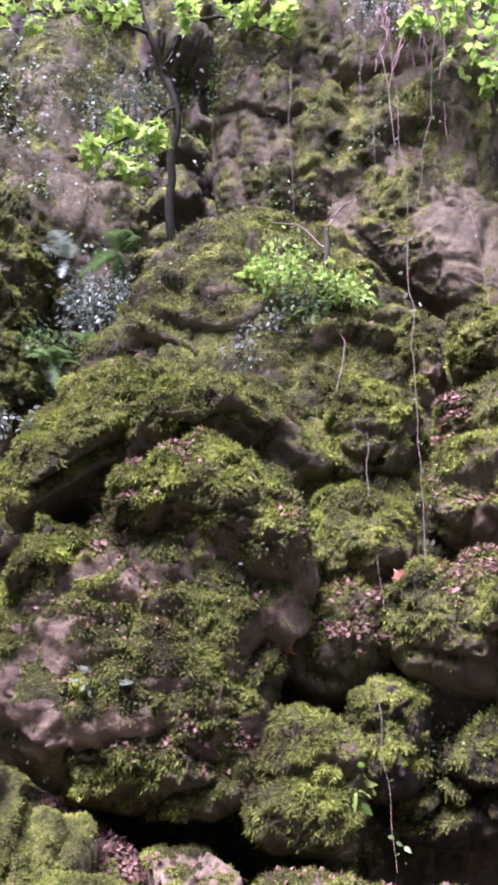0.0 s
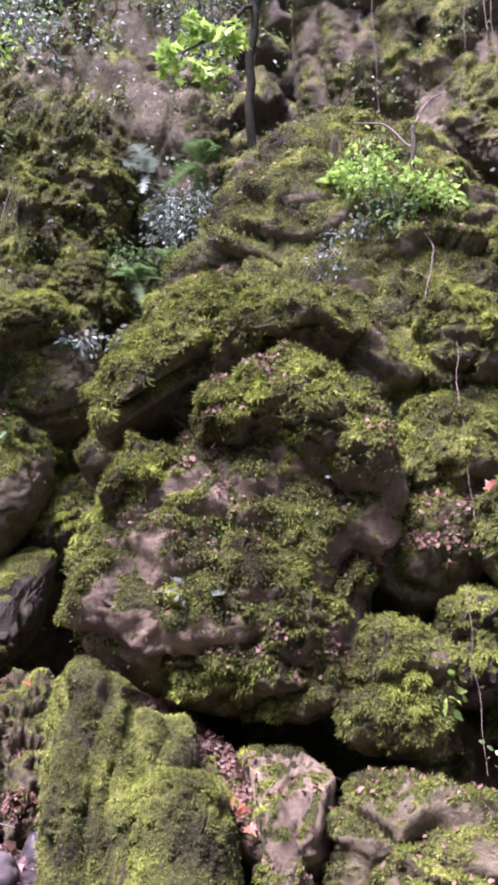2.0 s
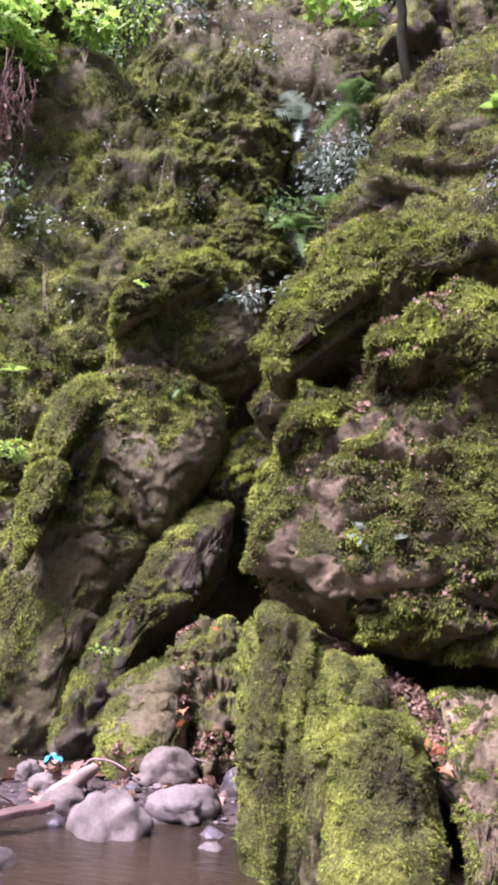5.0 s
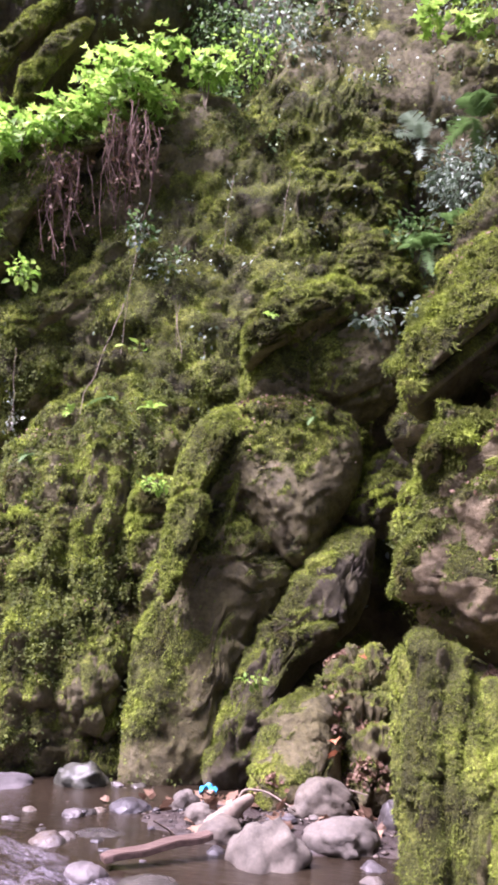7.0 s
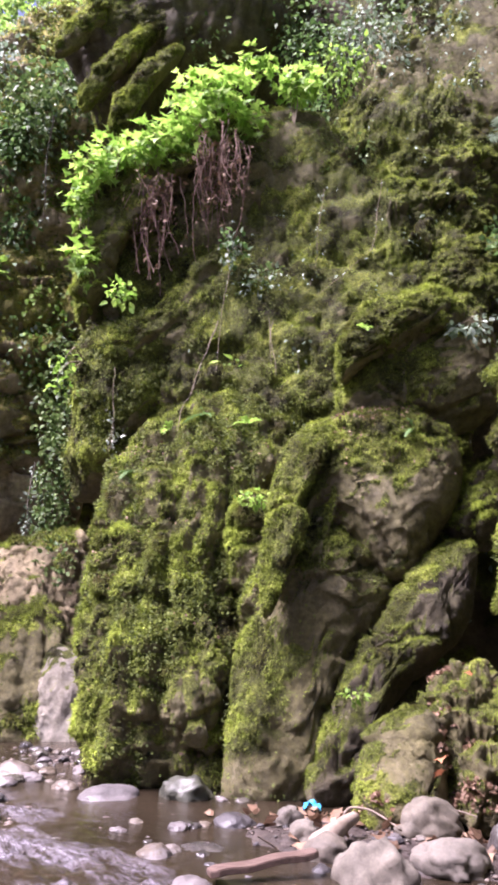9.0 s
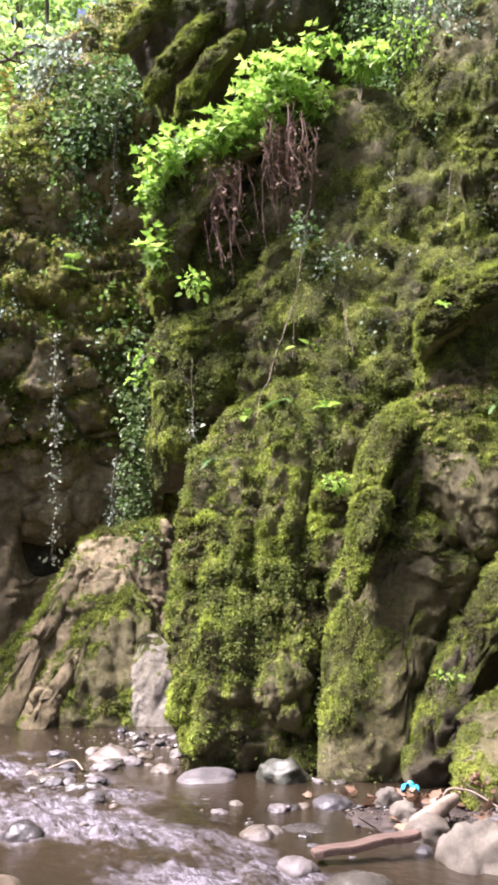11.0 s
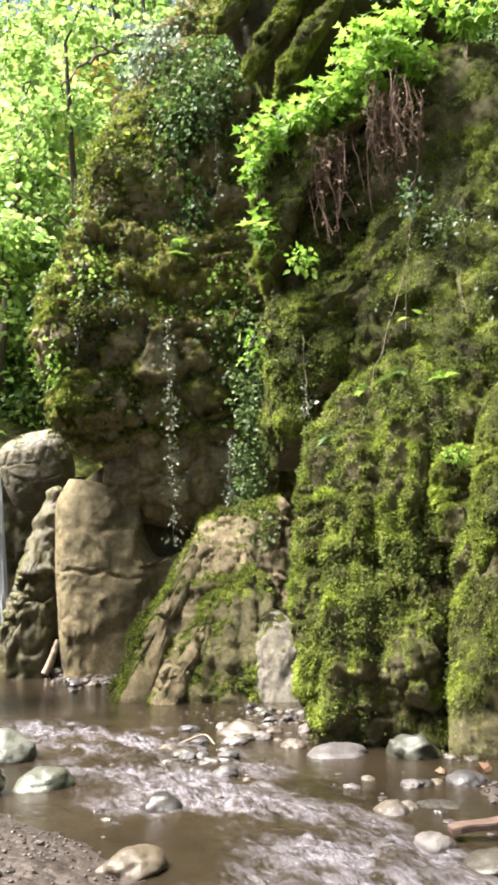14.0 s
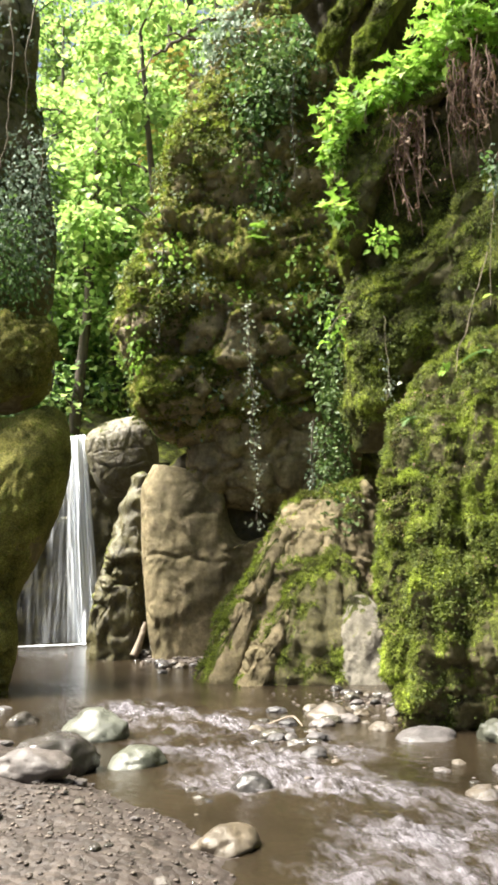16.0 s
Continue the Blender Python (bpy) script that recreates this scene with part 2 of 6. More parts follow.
    stone = mix(t, lichen, stone, ramp(t, noise_tex(t, 17, 6, 0.7), [(0.3, (0.056, 0.05, 0.019)), (0.7, (0.19, 0.17, 0.066))]))
    tuftn, patch = noise_tex(t, 38, 4, 0.75), noise_tex(t, 2.2, 5, 0.6)
    leaf = ramp(t, patch, [(0.36, moss[0]), (0.52, moss[1]), (0.68, moss[2])])
    leaf = mix(t, 0.9, leaf, ramp(t, tuftn, [(0.3, (0.2,)), (0.5, (0.8,)), (0.72, (1.7,))]), "MULTIPLY")
    at = node(t, "Attribute", attribute_name="moss").outputs["Fac"]
    fray = node(t, "Math", {0: at, 1: noise_tex(t, 12, 6, 0.7)}, operation="ADD").outputs[0]
    cover = ramp(t, node(t, "Math", {0: fray, 1: 0.5}, operation="MULTIPLY").outputs[0], [(0.42, (0.0,)), (0.56, (1.0,))])
    t.links.new(mix(t, cover, stone, leaf), bsdf.inputs["Base Color"])
    t.links.new(ramp(t, cover, [(0, (0.8 - wet * 0.5,)), (1, (0.95,))]), bsdf.inputs["Roughness"])
    bsdf.inputs["Specular IOR Level"].default_value = 0.3
    ba = node(t, "Bump", {"Height": noise_tex(t, 4.5, 8, 0.72), "Strength": 0.6, "Distance": 0.09})
    b1 = node(t, "Bump", {"Height": noise_tex(t, 14, 8, 0.7), "Strength": 0.7, "Distance": 0.05, "Normal": ba.outputs[0]})
    b0 = node(t, "Bump", {"Height": noise_tex(t, 45, 6, 0.7), "Strength": 0.6, "Distance": 0.015, "Normal": b1.outputs[0]})
    b2 = node(t, "Bump", {"Height": tuftn, "Strength": cover, "Distance": 0.06, "Normal": b0.outputs[0]})
    t.links.new(b2.outputs[0], bsdf.inputs["Normal"])
    return mat


def leafy(name, dark, mid, light, gloss=0.5, through_light=0.35):
    """Leaves that differ one from the next and let some light through."""
    mat, t, bsdf = material(name)
    geo = t.nodes.new("ShaderNodeNewGeometry")
    col = ramp(t, geo.outputs["Random Per Island"], [(0.0, dark), (0.5, mid), (1.0, light)])
    col = mix(t, 0.6, col, ramp(t, noise_tex(t, 2.6, 5), [(0.3, (0.4,)), (0.7, (1.5,))]), "MULTIPLY")
    t.links.new(col, bsdf.inputs["Base Color"])
    bsdf.inputs["Roughness"].default_value = gloss
    bsdf.inputs["Specular IOR Level"].default_value = 0.35
    tr = node(t, "BsdfTranslucent", {"Color": col})
    ms = node(t, "MixShader", {0: through_light, 1: bsdf.outputs[0], 2: tr.outputs[0]})
    t.links.new(ms.outputs[0], t.nodes["Material Output"].inputs[0])
    return mat


def shoot_material():
    """Moss shoots: green and olive by place, with little change from shoot to shoot."""
    mat, t, bsdf = material("moss_tuft")
    col = ramp(t, noise_tex(t, 2.2, 5, 0.6), [(0.34, (0.085, 0.08, 0.02)), (0.5, (0.175, 0.22, 0.034)), (0.68, (0.36, 0.45, 0.06))])
    each = t.nodes.new("ShaderNodeNewGeometry").outputs["Random Per Island"]
    col = mix(t, 0.8, col, ramp(t, each, [(0.0, (0.6,)), (1.0, (1.35,))]), "MULTIPLY")
    col = mix(t, 0.7, col, ramp(t, noise_tex(t, 9, 4, 0.6), [(0.35, (0.55,)), (0.65, (1.3,))]), "MULTIPLY")
    t.links.new(col, bsdf.inputs["Base Color"])
    bsdf.inputs["Roughness"].default_value = 0.85
    bsdf.inputs["Specular IOR Level"].default_value = 0.25
    tr = node(t, "BsdfTranslucent", {"Color": col})
    ms = node(t, "MixShader", {0: 0.3, 1: bsdf.outputs[0], 2: tr.outputs[0]})
    t.links.new(ms.outputs[0], t.nodes["Material Output"].inputs[0])
    return mat


STONE = mossy_stone("mossy_stone", (0.32, 0.28, 0.17), (0.18, 0.155, 0.09), (0.08, 0.07, 0.043))
TAN = mossy_stone("tan_stone", (0.43, 0.34, 0.21), (0.31, 0.245, 0.145), (0.16, 0.125, 0.08), streak=0.45, film=0.4)
# DARK also puts the shade of gully, slot and undercut into the stone colour.
DARK = mossy_stone("dark_shaded_stone", (0.15, 0.12, 0.085), (0.09, 0.075, 0.055), (0.045, 0.04, 0.03), film=0.35)
WET = mossy_stone("wet_stone", (0.2, 0.18, 0.15), (0.1, 0.09, 0.08), (0.04, 0.037, 0.035), wet=0.9)
MOSS_TUFT = shoot_material()
PALEWET = mossy_stone("water_worn_stone", (0.5, 0.45, 0.4), (0.3, 0.27, 0.24), (0.1, 0.09, 0.085), wet=0.7)
# Yellowish moss and tan stone, lightened to stand in for light on crag and pillar.
YELLOW = mossy_stone("lit_yellow_moss_stone", (0.6, 0.5, 0.32), (0.45, 0.36, 0.22), (0.25, 0.2, 0.13), film=0.3, moss=((0.2, 0.19, 0.05), (0.38, 0.35, 0.09), (0.52, 0.48, 0.13)))
CRUST = mossy_stone("white_crust", (0.4, 0.37, 0.32), (0.3, 0.27, 0.225), (0.16, 0.14, 0.11), film=0.25, streak=0.3)

# ---- ground, water and enclosing walls ----
BARS = [((-2.7, 6.2), (1.9, 1.0), 0.26), ((-5.6, 1.9), (2.6, 1.5), 0.3), ((-7.9, 8.2), (2.2, 1.2), 0.2), ((-14.0, 9.6), (2.6, 1.0), 0.26),
        ((1.5, 1.0), (5.0, 3.2), 0.3), ((-8.5, 2.6), (2.2, 1.3), 0.26), ((-5.0, 7.0), (1.1, 0.5), 0.16)]
RIFFLE = np.array([(-9.2, 5.6), (-7.7, 5.4), (-6.0, 4.9), (-4.9, 4.35), (-4.2, 4.25), (-3.5, 4.0), (-2.9, 3.7), (-2.0, 3.3)])


def bed(x, y):
    p = np.stack([x, y, 0 * x], 1)
    z = -0.2 + 0.14 * (rough_noise(p * 0.7, 4, 5) - 0.5) + 0.07 * (rough_noise(p * 6, 3, 6) - 0.5)
    for (cx, cy), (rx, ry), h in BARS:
        z = z + h * np.exp(-(((x - cx) / rx) ** 2 + ((y - cy) / ry) ** 2) ** 1.5)
    return z


def riffle(x, y):
    """1 in the midst of the rapid, 0 in still water."""
    best = np.full(len(x), 9.0)
    for a, b in zip(RIFFLE[:-1], RIFFLE[1:]):
        e = b - a
        s = np.clip(((x - a[0]) * e[0] + (y - a[1]) * e[1]) / (e @ e), 0, 1)
        best = np.minimum(best, np.hypot(x - a[0] - s * e[0], y - a[1] - s * e[1]))
    p = np.stack([x, y, 0 * x], 1)
    return 1 - step(0.1, 1.1, best + 0.9 * (rough_noise(p * 1.6, 3, 44) - 0.5))


def froth(x, y):
    """Where the rapid turns white: in patches."""
    p = np.stack([x, y, 0 * x], 1)
    patch = step(0.3, 0.66, rough_noise(np.stack([0.93 * x - 0.37 * y, 2.2 * (0.37 * x + 0.93 * y), 0 * x], 1) * 1.7, 4, 47)) * 0.85 + 0.15
    behind_stone = np.exp(-(((x + 5.45) / 0.55) ** 2 + ((y - 4.35) / 0.35) ** 2))
    return np.clip(riffle(x, y) * patch + 0.7 * behind_stone, 0, 1)


def swell(x, y):
    along, across = 0.93 * x - 0.37 * y, 0.37 * x + 0.93 * y
    p = np.stack([along * 4.2, across * 8.0, 0 * x], 1)
    return riffle(x, y) * 0.17 * (rough_noise(p, 4, 12, 0.6) - 0.42) + 0.006 * (rough_noise(p * 1.3, 2, 15) - 0.5)


def spaced(lo, hi, near_lo, near_hi, fine, coarse):
    return np.unique(np.round(np.r_[np.arange(lo, near_lo, coarse), np.arange(near_lo, near_hi, fine), np.arange(near_hi, hi + coarse, coarse)], 3))


def sheet(name, xs, ys, height, mat, label, category, attribute=None):
    x, y = (g.ravel() for g in np.meshgrid(xs, ys))
    k = np.arange((len(ys) - 1) * len(xs)).reshape(-1, len(xs))[:, :-1].ravel()
    c = np.stack([k, k + 1, k + len(xs) + 1, k + len(xs)], 1)
    v = np.stack([x, y, height(x, y)], 1)
    return tagged(mesh_from(name, v, c, mat, True, attribute(x, y) if attribute else np.zeros(len(x))), label, category, kind="structure")


def gravel_material():
    mat, t, bsdf = material("gravel")
    pos = t.nodes.new("ShaderNodeNewGeometry").outputs["Position"]
    cells = node(t, "TexVoronoi", {"Vector": pos, "Scale": 16.0})
    tone = ramp(t, cells.outputs["Color"], [(0.1, (0.026, 0.019, 0.014)), (0.5, (0.046, 0.034, 0.026)), (0.9, (0.09, 0.07, 0.056))])
    tone = mix(t, ramp(t, noise_tex(t, 1.3, 5), [(0.35, (0.15,)), (0.65, (0.95,))]), tone, (0.029, 0.02, 0.0165))
    tone = mix(t, 0.7, tone, ramp(t, noise_tex(t, 24, 6, 0.7), [(0.3, (0.5,)), (0.7, (1.3,))]), "MULTIPLY")
    t.links.new(tone, bsdf.inputs["Base Color"])
    bsdf.inputs["Roughness"].default_value = 0.55
    b = node(t, "Bump", {"Height": cells.outputs["Distance"], "Strength": 0.5, "Distance": -0.03})
    b2 = node(t, "Bump", {"Height": noise_tex(t, 30, 6, 0.7), "Strength": 0.6, "Distance": 0.02, "Normal": b.outputs[0]})
    t.links.new(b2.outputs[0], bsdf.inputs["Normal"])
    return mat


def water_material():
    mat, t, bsdf = material("stream_water")
    foam = node(t, "Attribute", attribute_name="moss").outputs["Fac"]
    pos = t.nodes.new("ShaderNodeNewGeometry").outputs["Position"]
    turned = node(t, "VectorRotate", {"Vector": pos, "Angle": radians(22)})
    streaks = noise_tex(t, 5.5, 8, 0.7, coords=turned.outputs[0], stretch=(0.7, 1.9, 1.0))
    shreds = noise_tex(t, 17, 6, 0.7, coords=turned.outputs[0], stretch=(0.6, 1.6, 1.0))
    lace = mix(t, 0.45, ramp(t, streaks, [(0.4, (0.0,)), (0.6, (1.0,))]), ramp(t, shreds, [(0.4, (0.0,)), (0.6, (1.0,))]))
    white = ramp(t, node(t, "Math", {0: lace, 1: foam}, operation="MULTIPLY").outputs[0], [(0.08, (0.0,)), (0.8, (0.5,))])
    brown = ramp(t, noise_tex(t, 0.8, 5), [(0.3, (0.013, 0.0095, 0.006)), (0.7, (0.034, 0.025, 0.015))])
    t.links.new(mix(t, white, brown, (0.38, 0.355, 0.4)), bsdf.inputs["Base Color"])
    t.links.new(ramp(t, white, [(0.0, (0.06,)), (0.7, (0.45,))]), bsdf.inputs["Roughness"])
    bsdf.inputs["IOR"].default_value = 1.33
    fine = noise_tex(t, 7.0, 5, 0.6, stretch=(1.0, 2.2, 1.0))
    b = node(t, "Bump", {"Height": fine, "Strength": 0.3, "Distance": 0.05})
    b2 = node(t, "Bump", {"Height": streaks, "Strength": foam, "Distance": 0.09, "Normal": b.outputs[0]})
    t.links.new(b2.outputs[0], bsdf.inputs["Normal"])
    return mat


GRAVEL, WATER = gravel_material(), water_material()
sheet("ground", spaced(-70, 40, -16, 0, 0.07, 1.5), spaced(-40, 70, 1, 11, 0.07, 1.5), bed, GRAVEL, "brown gravel, sand and mud of the stream bed", "ground")
sheet("water", spaced(-26, 3, -10, -1.5, 0.045, 0.5), spaced(-8, 15, 1.5, 8.5, 0.045, 0.5), swell, WATER, "shallow brown stream water breaking white over a rapid", "water", froth)


def gorge_wall(name, plan, height, seed, mat, label, moss=0.1):
    """A long rough wall along a line in plan, with a thickness."""
    plan = np.array(plan, float)
    run = np.r_[0, np.cumsum(np.linalg.norm(np.diff(plan, axis=0), axis=1))]
    s = np.linspace(0, run[-1], int(run[-1] / 0.22))
    z = np.linspace(-0.6, height, int(height / 0.22))
    S, Z = (g.ravel() for g in np.meshgrid(s, z))
    x, y = np.interp(S, run, plan[:, 0]), np.interp(S, run, plan[:, 1])
    p = np.stack([x, y, Z], 1)
    k = np.arange((len(z) - 1) * len(s)).reshape(-1, len(s))[:, :-1].ravel()
    c = np.stack([k, k + 1, k + len(s) + 1, k + len(s)], 1)
    nrm, _ = grid_normals(p, c)
    number, slope, joint = blocks(p / 1.6, seed)
    d = 1.6 * (rough_noise(p / 2.6, 4, seed) - 0.5) + 0.5 * (number - 0.5 + slope) - 0.3 * (1 - step(0, 0.15, joint)) + 0.3 * (rough_noise(p * 2, 3, seed + 3) - 0.5)
    f = p + nrm * d[:, None]
    nn, _ = grid_normals(f, c)
    m = step(0.3, 0.7, 0.8 * np.abs(nn[:, 2]) + 1.9 * (rough_noise(p * 0.8, 4, seed + 8) - 0.5) + 0.32 + moss)
    b = p - nrm * 2.5
    n0 = len(p)
    top = np.arange(len(s) - 1) + (len(z) - 1) * len(s)
    cap = np.stack([top, top + 1, top + 1 + n0, top + n0], 1)
    ob = mesh_from(name, np.r_[f, b], np.r_[c, c[:, ::-1] + n0, cap], mat, True, np.r_[m, m])
    return tagged(ob, label, "wall", kind="structure")


gorge_wall("wall_gorge", [(-19.5, 14.0), (-15.5, 18.0), (-10, 17.2), (-4.5, 15.6), (2, 12.6), (7, 11.2), (13, 7), (15, 1)], 17, 61, STONE, "dark mossy rock wall closing the gorge")
# Out of view: this bank is added to hold back skylight from behind.
gorge_wall("wall_bank", [(15, 1), (13, -5), (5, -8.5), (-6, -8), (-13, -4), (-17.5, 3.0), (-25, 6.0)], 7, 71, STONE, "unseen mossy rock bank added behind the camera to cut light from the back")
gorge_wall("wall_pool", [(-22.2, 12.0), (-19.0, 14.2), (-16.0, 15.5)], 5.2, 81, DARK, "dark low rock wall behind the pool", -0.2)

# ---- rock masses ----
buttress_core = rock("rock_outcrop", (0.01, 8, 3.3), -0.1, 8, [(-1.88, -1.84), (-2.11, -0.09), (-1.88, 0.83), (-1.18, 2.17), (-0.52, 3.36), (0.91, 3.37), (1.77, 2.35), (2.7, 1.82), (2.86, -0.75), (2.48, -4.95), (-1.33, -5.18)], 1.3, STONE, label="tall moss-covered rock outcrop of stacked blocks beside the stream", category="rock outcrop", seed=3, n=120,moss=0.15,tufts=16000)
rock("rock_block", (-1.18, 5.83, 0.5), 11.4, 8, [(-0.53, 0.82), (-0.36, 0.87), (0.03, 0.65), (0.48, 0.55), (0.68, 0.2), (0.85, -0.16), (0.84, -1.77), (-0.11, -1.78), (-0.4, -1.54), (-0.48, -0.37), (-0.54, 0.26)], 0.5, DARK, parent=buttress_core, seed=16, moss=0.1,tufts=5000,tuft=0.026,ribs=0.03,lumps=0.04,broken=0.03)
nose_block = rock("rock_nose", (-0.7, 5.0, 0.4), 8.1, 24, [(-0.23, -0.81), (-0.31, 0.1), (-0.29, 0.37), (-0.1, 0.5), (0.13, 0.46), (0.29, 0.32), (0.38, 0.07), (0.44, -0.78)], 0.42, STONE, parent=buttress_core, seed=29, moss=0.2, up=1.3, boxy=3.2, tufts=9000, tuft=0.016, pad=0.07, lumps=0.07, broken=0.05, cracks=0.01, fine=0.02, lump_size=0.5, low=0.15)
rock("rock_column", (-1.19, 5.3, 0.8), 12.9, 16, [(-0.22, -1.33), (-0.3, -0.47), (-0.29, -0.11), (-0.26, 0.28), (-0.2, 0.61), (-0.04, 0.55), (0.1, 0.42), (0.14, 0.23), (0.1, 0.0), (0.08, -0.28), (0.14, -1.32)], 0.42, STONE, parent=buttress_core, seed=42, moss=0.12, up=1.2, boxy=3.0, tufts=8000, tuft=0.016, pad=0.07, lumps=0.06, broken=0.04, cracks=0.01, ribs=0.08, rib_step=0.17, fine=0.02, lump_size=0.4, low=0.0)
rock("rock_column", (-0.98, 5.22, 0.7), 10.6, 20, [(-0.18, -1.18), (-0.26, -0.2), (-0.23, 0.11), (-0.13, 0.33), (0.07, 0.46), (0.29, 0.4), (0.35, 0.24), (0.16, 0.1), (0.07, -0.15), (0.13, -1.18)], 0.34, STONE, parent=buttress_core, seed=55, moss=0.1, up=1.2, boxy=3.0, tufts=6000, tuft=0.016, pad=0.07, lumps=0.06, broken=0.04, cracks=0.01, ribs=0.08, rib_step=0.17, fine=0.02, lump_size=0.4, low=0.0)
lower_shelf = rock("rock_shelf", (-0.72, 5.5, 0.82), 8.2, 52, [(-0.79, 0.81), (-0.55, 0.73), (-0.27, 0.54), (0.01, 0.31), (0.27, 0.11), (0.44, -0.21), (0.55, -0.6), (0.38, -0.68), (0.27, -0.39), (0.06, -0.08), (-0.32, -0.02), (-0.57, 0.13)], 0.16, TAN, parent=buttress_core, seed=68, moss=-0.45, tufts=500, tuft=0.02, lumps=0.02, broken=0.02, fine=0.02)
lower_mid_block = rock("rock_block", (-0.2, 5.45, 0.5), 2.3, 12, [(-0.26, 0.45), (0.0, 0.5), (0.36, 0.39), (0.39, 0.26), (0.3, -0.07), (0.2, -0.23), (0.14, -1.23), (-0.06, -1.25), (0.01, -0.03), (-0.14, 0.19)], 0.45, TAN, parent=buttress_core, seed=81, moss=-0.2, up=1.0, ledges=0.04, tufts=2500, tuft=0.02, pad=0.1, broken=0.09)
lower_right_block = rock("rock_block", (0.71, 5.4, 0.4), -7.6, 14, [(-0.62, -1.19), (-0.6, -0.07), (-0.54, 0.24), (-0.4, 0.43), (-0.06, 0.44), (0.25, 0.38), (0.68, 0.37), (0.69, -0.42)], 0.55, STONE, parent=buttress_core, seed=94, moss=-0.12, ledges=0.08, tufts=7000, tuft=0.022, pad=0.14, broken=0.12)
middle_block = rock("rock_block", (-0.62, 6.02, 2.0), 5.7, 8, [(-0.97, -0.55), (-1.01, 0.19), (-0.98, 0.45), (-0.66, 0.72), (-0.18, 1.11), (0.42, 1.14), (1.16, 1.23), (1.26, 0.73), (1.18, 0.25), (1.02, -0.04), (0.94, -0.32), (0.86, -0.85), (0.33, -0.91), (-0.02, -0.89), (-0.4, -0.83), (-0.68, -0.69)], 0.7, TAN, parent=buttress_core, seed=107, moss=0.02, up=1.1, fine=0.03, crack_size=0.75,cracks=0.07,ledges=0.06,ledge_step=0.7,tufts=19200,tuft=0.026,lumps=0.03,broken=0.1)
rock("rock_hump", (0.41, 5.7, 1.3), -4.1, 14, [(-0.17, -0.36), (-0.16, 0.06), (-0.09, 0.35), (0.06, 0.48), (0.24, 0.44), (0.4, 0.27), (0.45, 0.02), (0.38, -0.35), (0.13, -0.4)], 0.38, STONE, parent=buttress_core, seed=120, moss=0.05, up=1.0, boxy=4.5, lumps=0.1, lump_size=0.4, broken=0.1, ledges=0.05, ledge_step=0.3, tufts=6000, tuft=0.026, pad=0.1)
litter_step = rock("rock_ledge", (0.75, 6.1, 2.0), -5.5, 35, [(-0.4, 0.04), (-0.33, 0.46), (-0.15, 0.76), (0.13, 0.89), (0.46, 0.78), (0.59, 0.5), (0.43, 0.18), (0.19, -0.05), (-0.12, -0.18)], 0.4, STONE, parent=buttress_core, seed=611, moss=0.05, ledges=0.06, tufts=4000, tuft=0.024, pad=0.12, broken=0.1)
rock("rock_ledge", (0.95, 6.35, 2.6), -7.0, 20, [(-0.47, -0.01), (-0.43, 0.49), (-0.19, 0.82), (0.13, 0.87), (0.36, 0.61), (0.36, 0.2), (0.11, -0.04), (-0.22, -0.15)], 0.4, STONE, parent=buttress_core, seed=624, moss=0.12, ledges=0.08, tufts=4500, tuft=0.024, pad=0.14, broken=0.1)
rock("rock_block", (1.05, 6.0, 1.25), -9.0, 10, [(-0.28, 0.29), (-0.22, 0.66), (0.03, 0.79), (0.33, 0.68), (0.35, 0.31), (0.23, -0.0), (-0.13, -0.05)], 0.4, DARK, parent=buttress_core, seed=637, moss=-0.3, tufts=2500, tuft=0.024, pad=0.12, broken=0.1)
mossy_ledge = rock("rock_ledge", (-0.36, 5.79, 1.5), 3.6, 15, [(-0.62, -0.35), (-0.52, 0.05), (-0.17, 0.37), (0.29, 0.55), (0.71, 0.53), (0.71, 0.18), (0.52, -0.05), (0.45, -0.37), (0.1, -0.42), (-0.22, -0.4)], 0.45, STONE, parent=buttress_core, seed=133, moss=0.2,lumps=0.13,lump_size=0.35,broken=0.12,tufts=9600,tuft=0.026,ledges=0.1)
upper_left_dome = rock("rock_block", (-0.79, 6.85, 3.5), 6.6, 22, [(-1.05, -0.76), (-1.08, -0.16), (-0.93, 0.47), (-0.65, 1.03), (-0.16, 1.29), (0.47, 1.27), (1.05, 1.17), (1.44, 0.78), (1.61, 0.27), (1.47, -0.22), (1.0, -0.42), (0.54, -0.61), (0.0, -0.59), (-0.51, -0.78), (-0.91, -1.06)], 0.7, STONE, parent=buttress_core, seed=146, moss=0.06,ledges=0.22,ledge_step=0.55,tufts=14000)
upper_dome = rock("rock_dome", (0.21, 8, 5.4), -1.5, 30, [(-1.8, -1.05), (-1.46, -0.02), (-1.25, 1.2), (-0.87, 2.1), (-0.07, 2.36), (0.73, 2.06), (1.31, 1.05), (1.62, 0.08), (1.62, -0.85), (1.22, -1.34), (0.52, -1.27), (-0.3, -1.12)], 0.8, STONE, parent=buttress_core, seed=159, moss=0.08,ledges=0.24,ledge_step=0.5,tufts=16000,tuft=0.03)
rock("rock_brow", (-1.3, 5.72, 2.65), 13, 28, [(-0.2, -0.32), (-0.16, 0.02), (0.01, 0.23), (0.26, 0.17), (0.43, 0.06), (0.37, -0.16), (0.09, -0.29), (-0.1, -0.4)], 0.35, STONE, parent=buttress_core, seed=172, moss=0.4, tufts=4000, tuft=0.032, pad=0.13, lumps=0.1, lump_size=0.35)
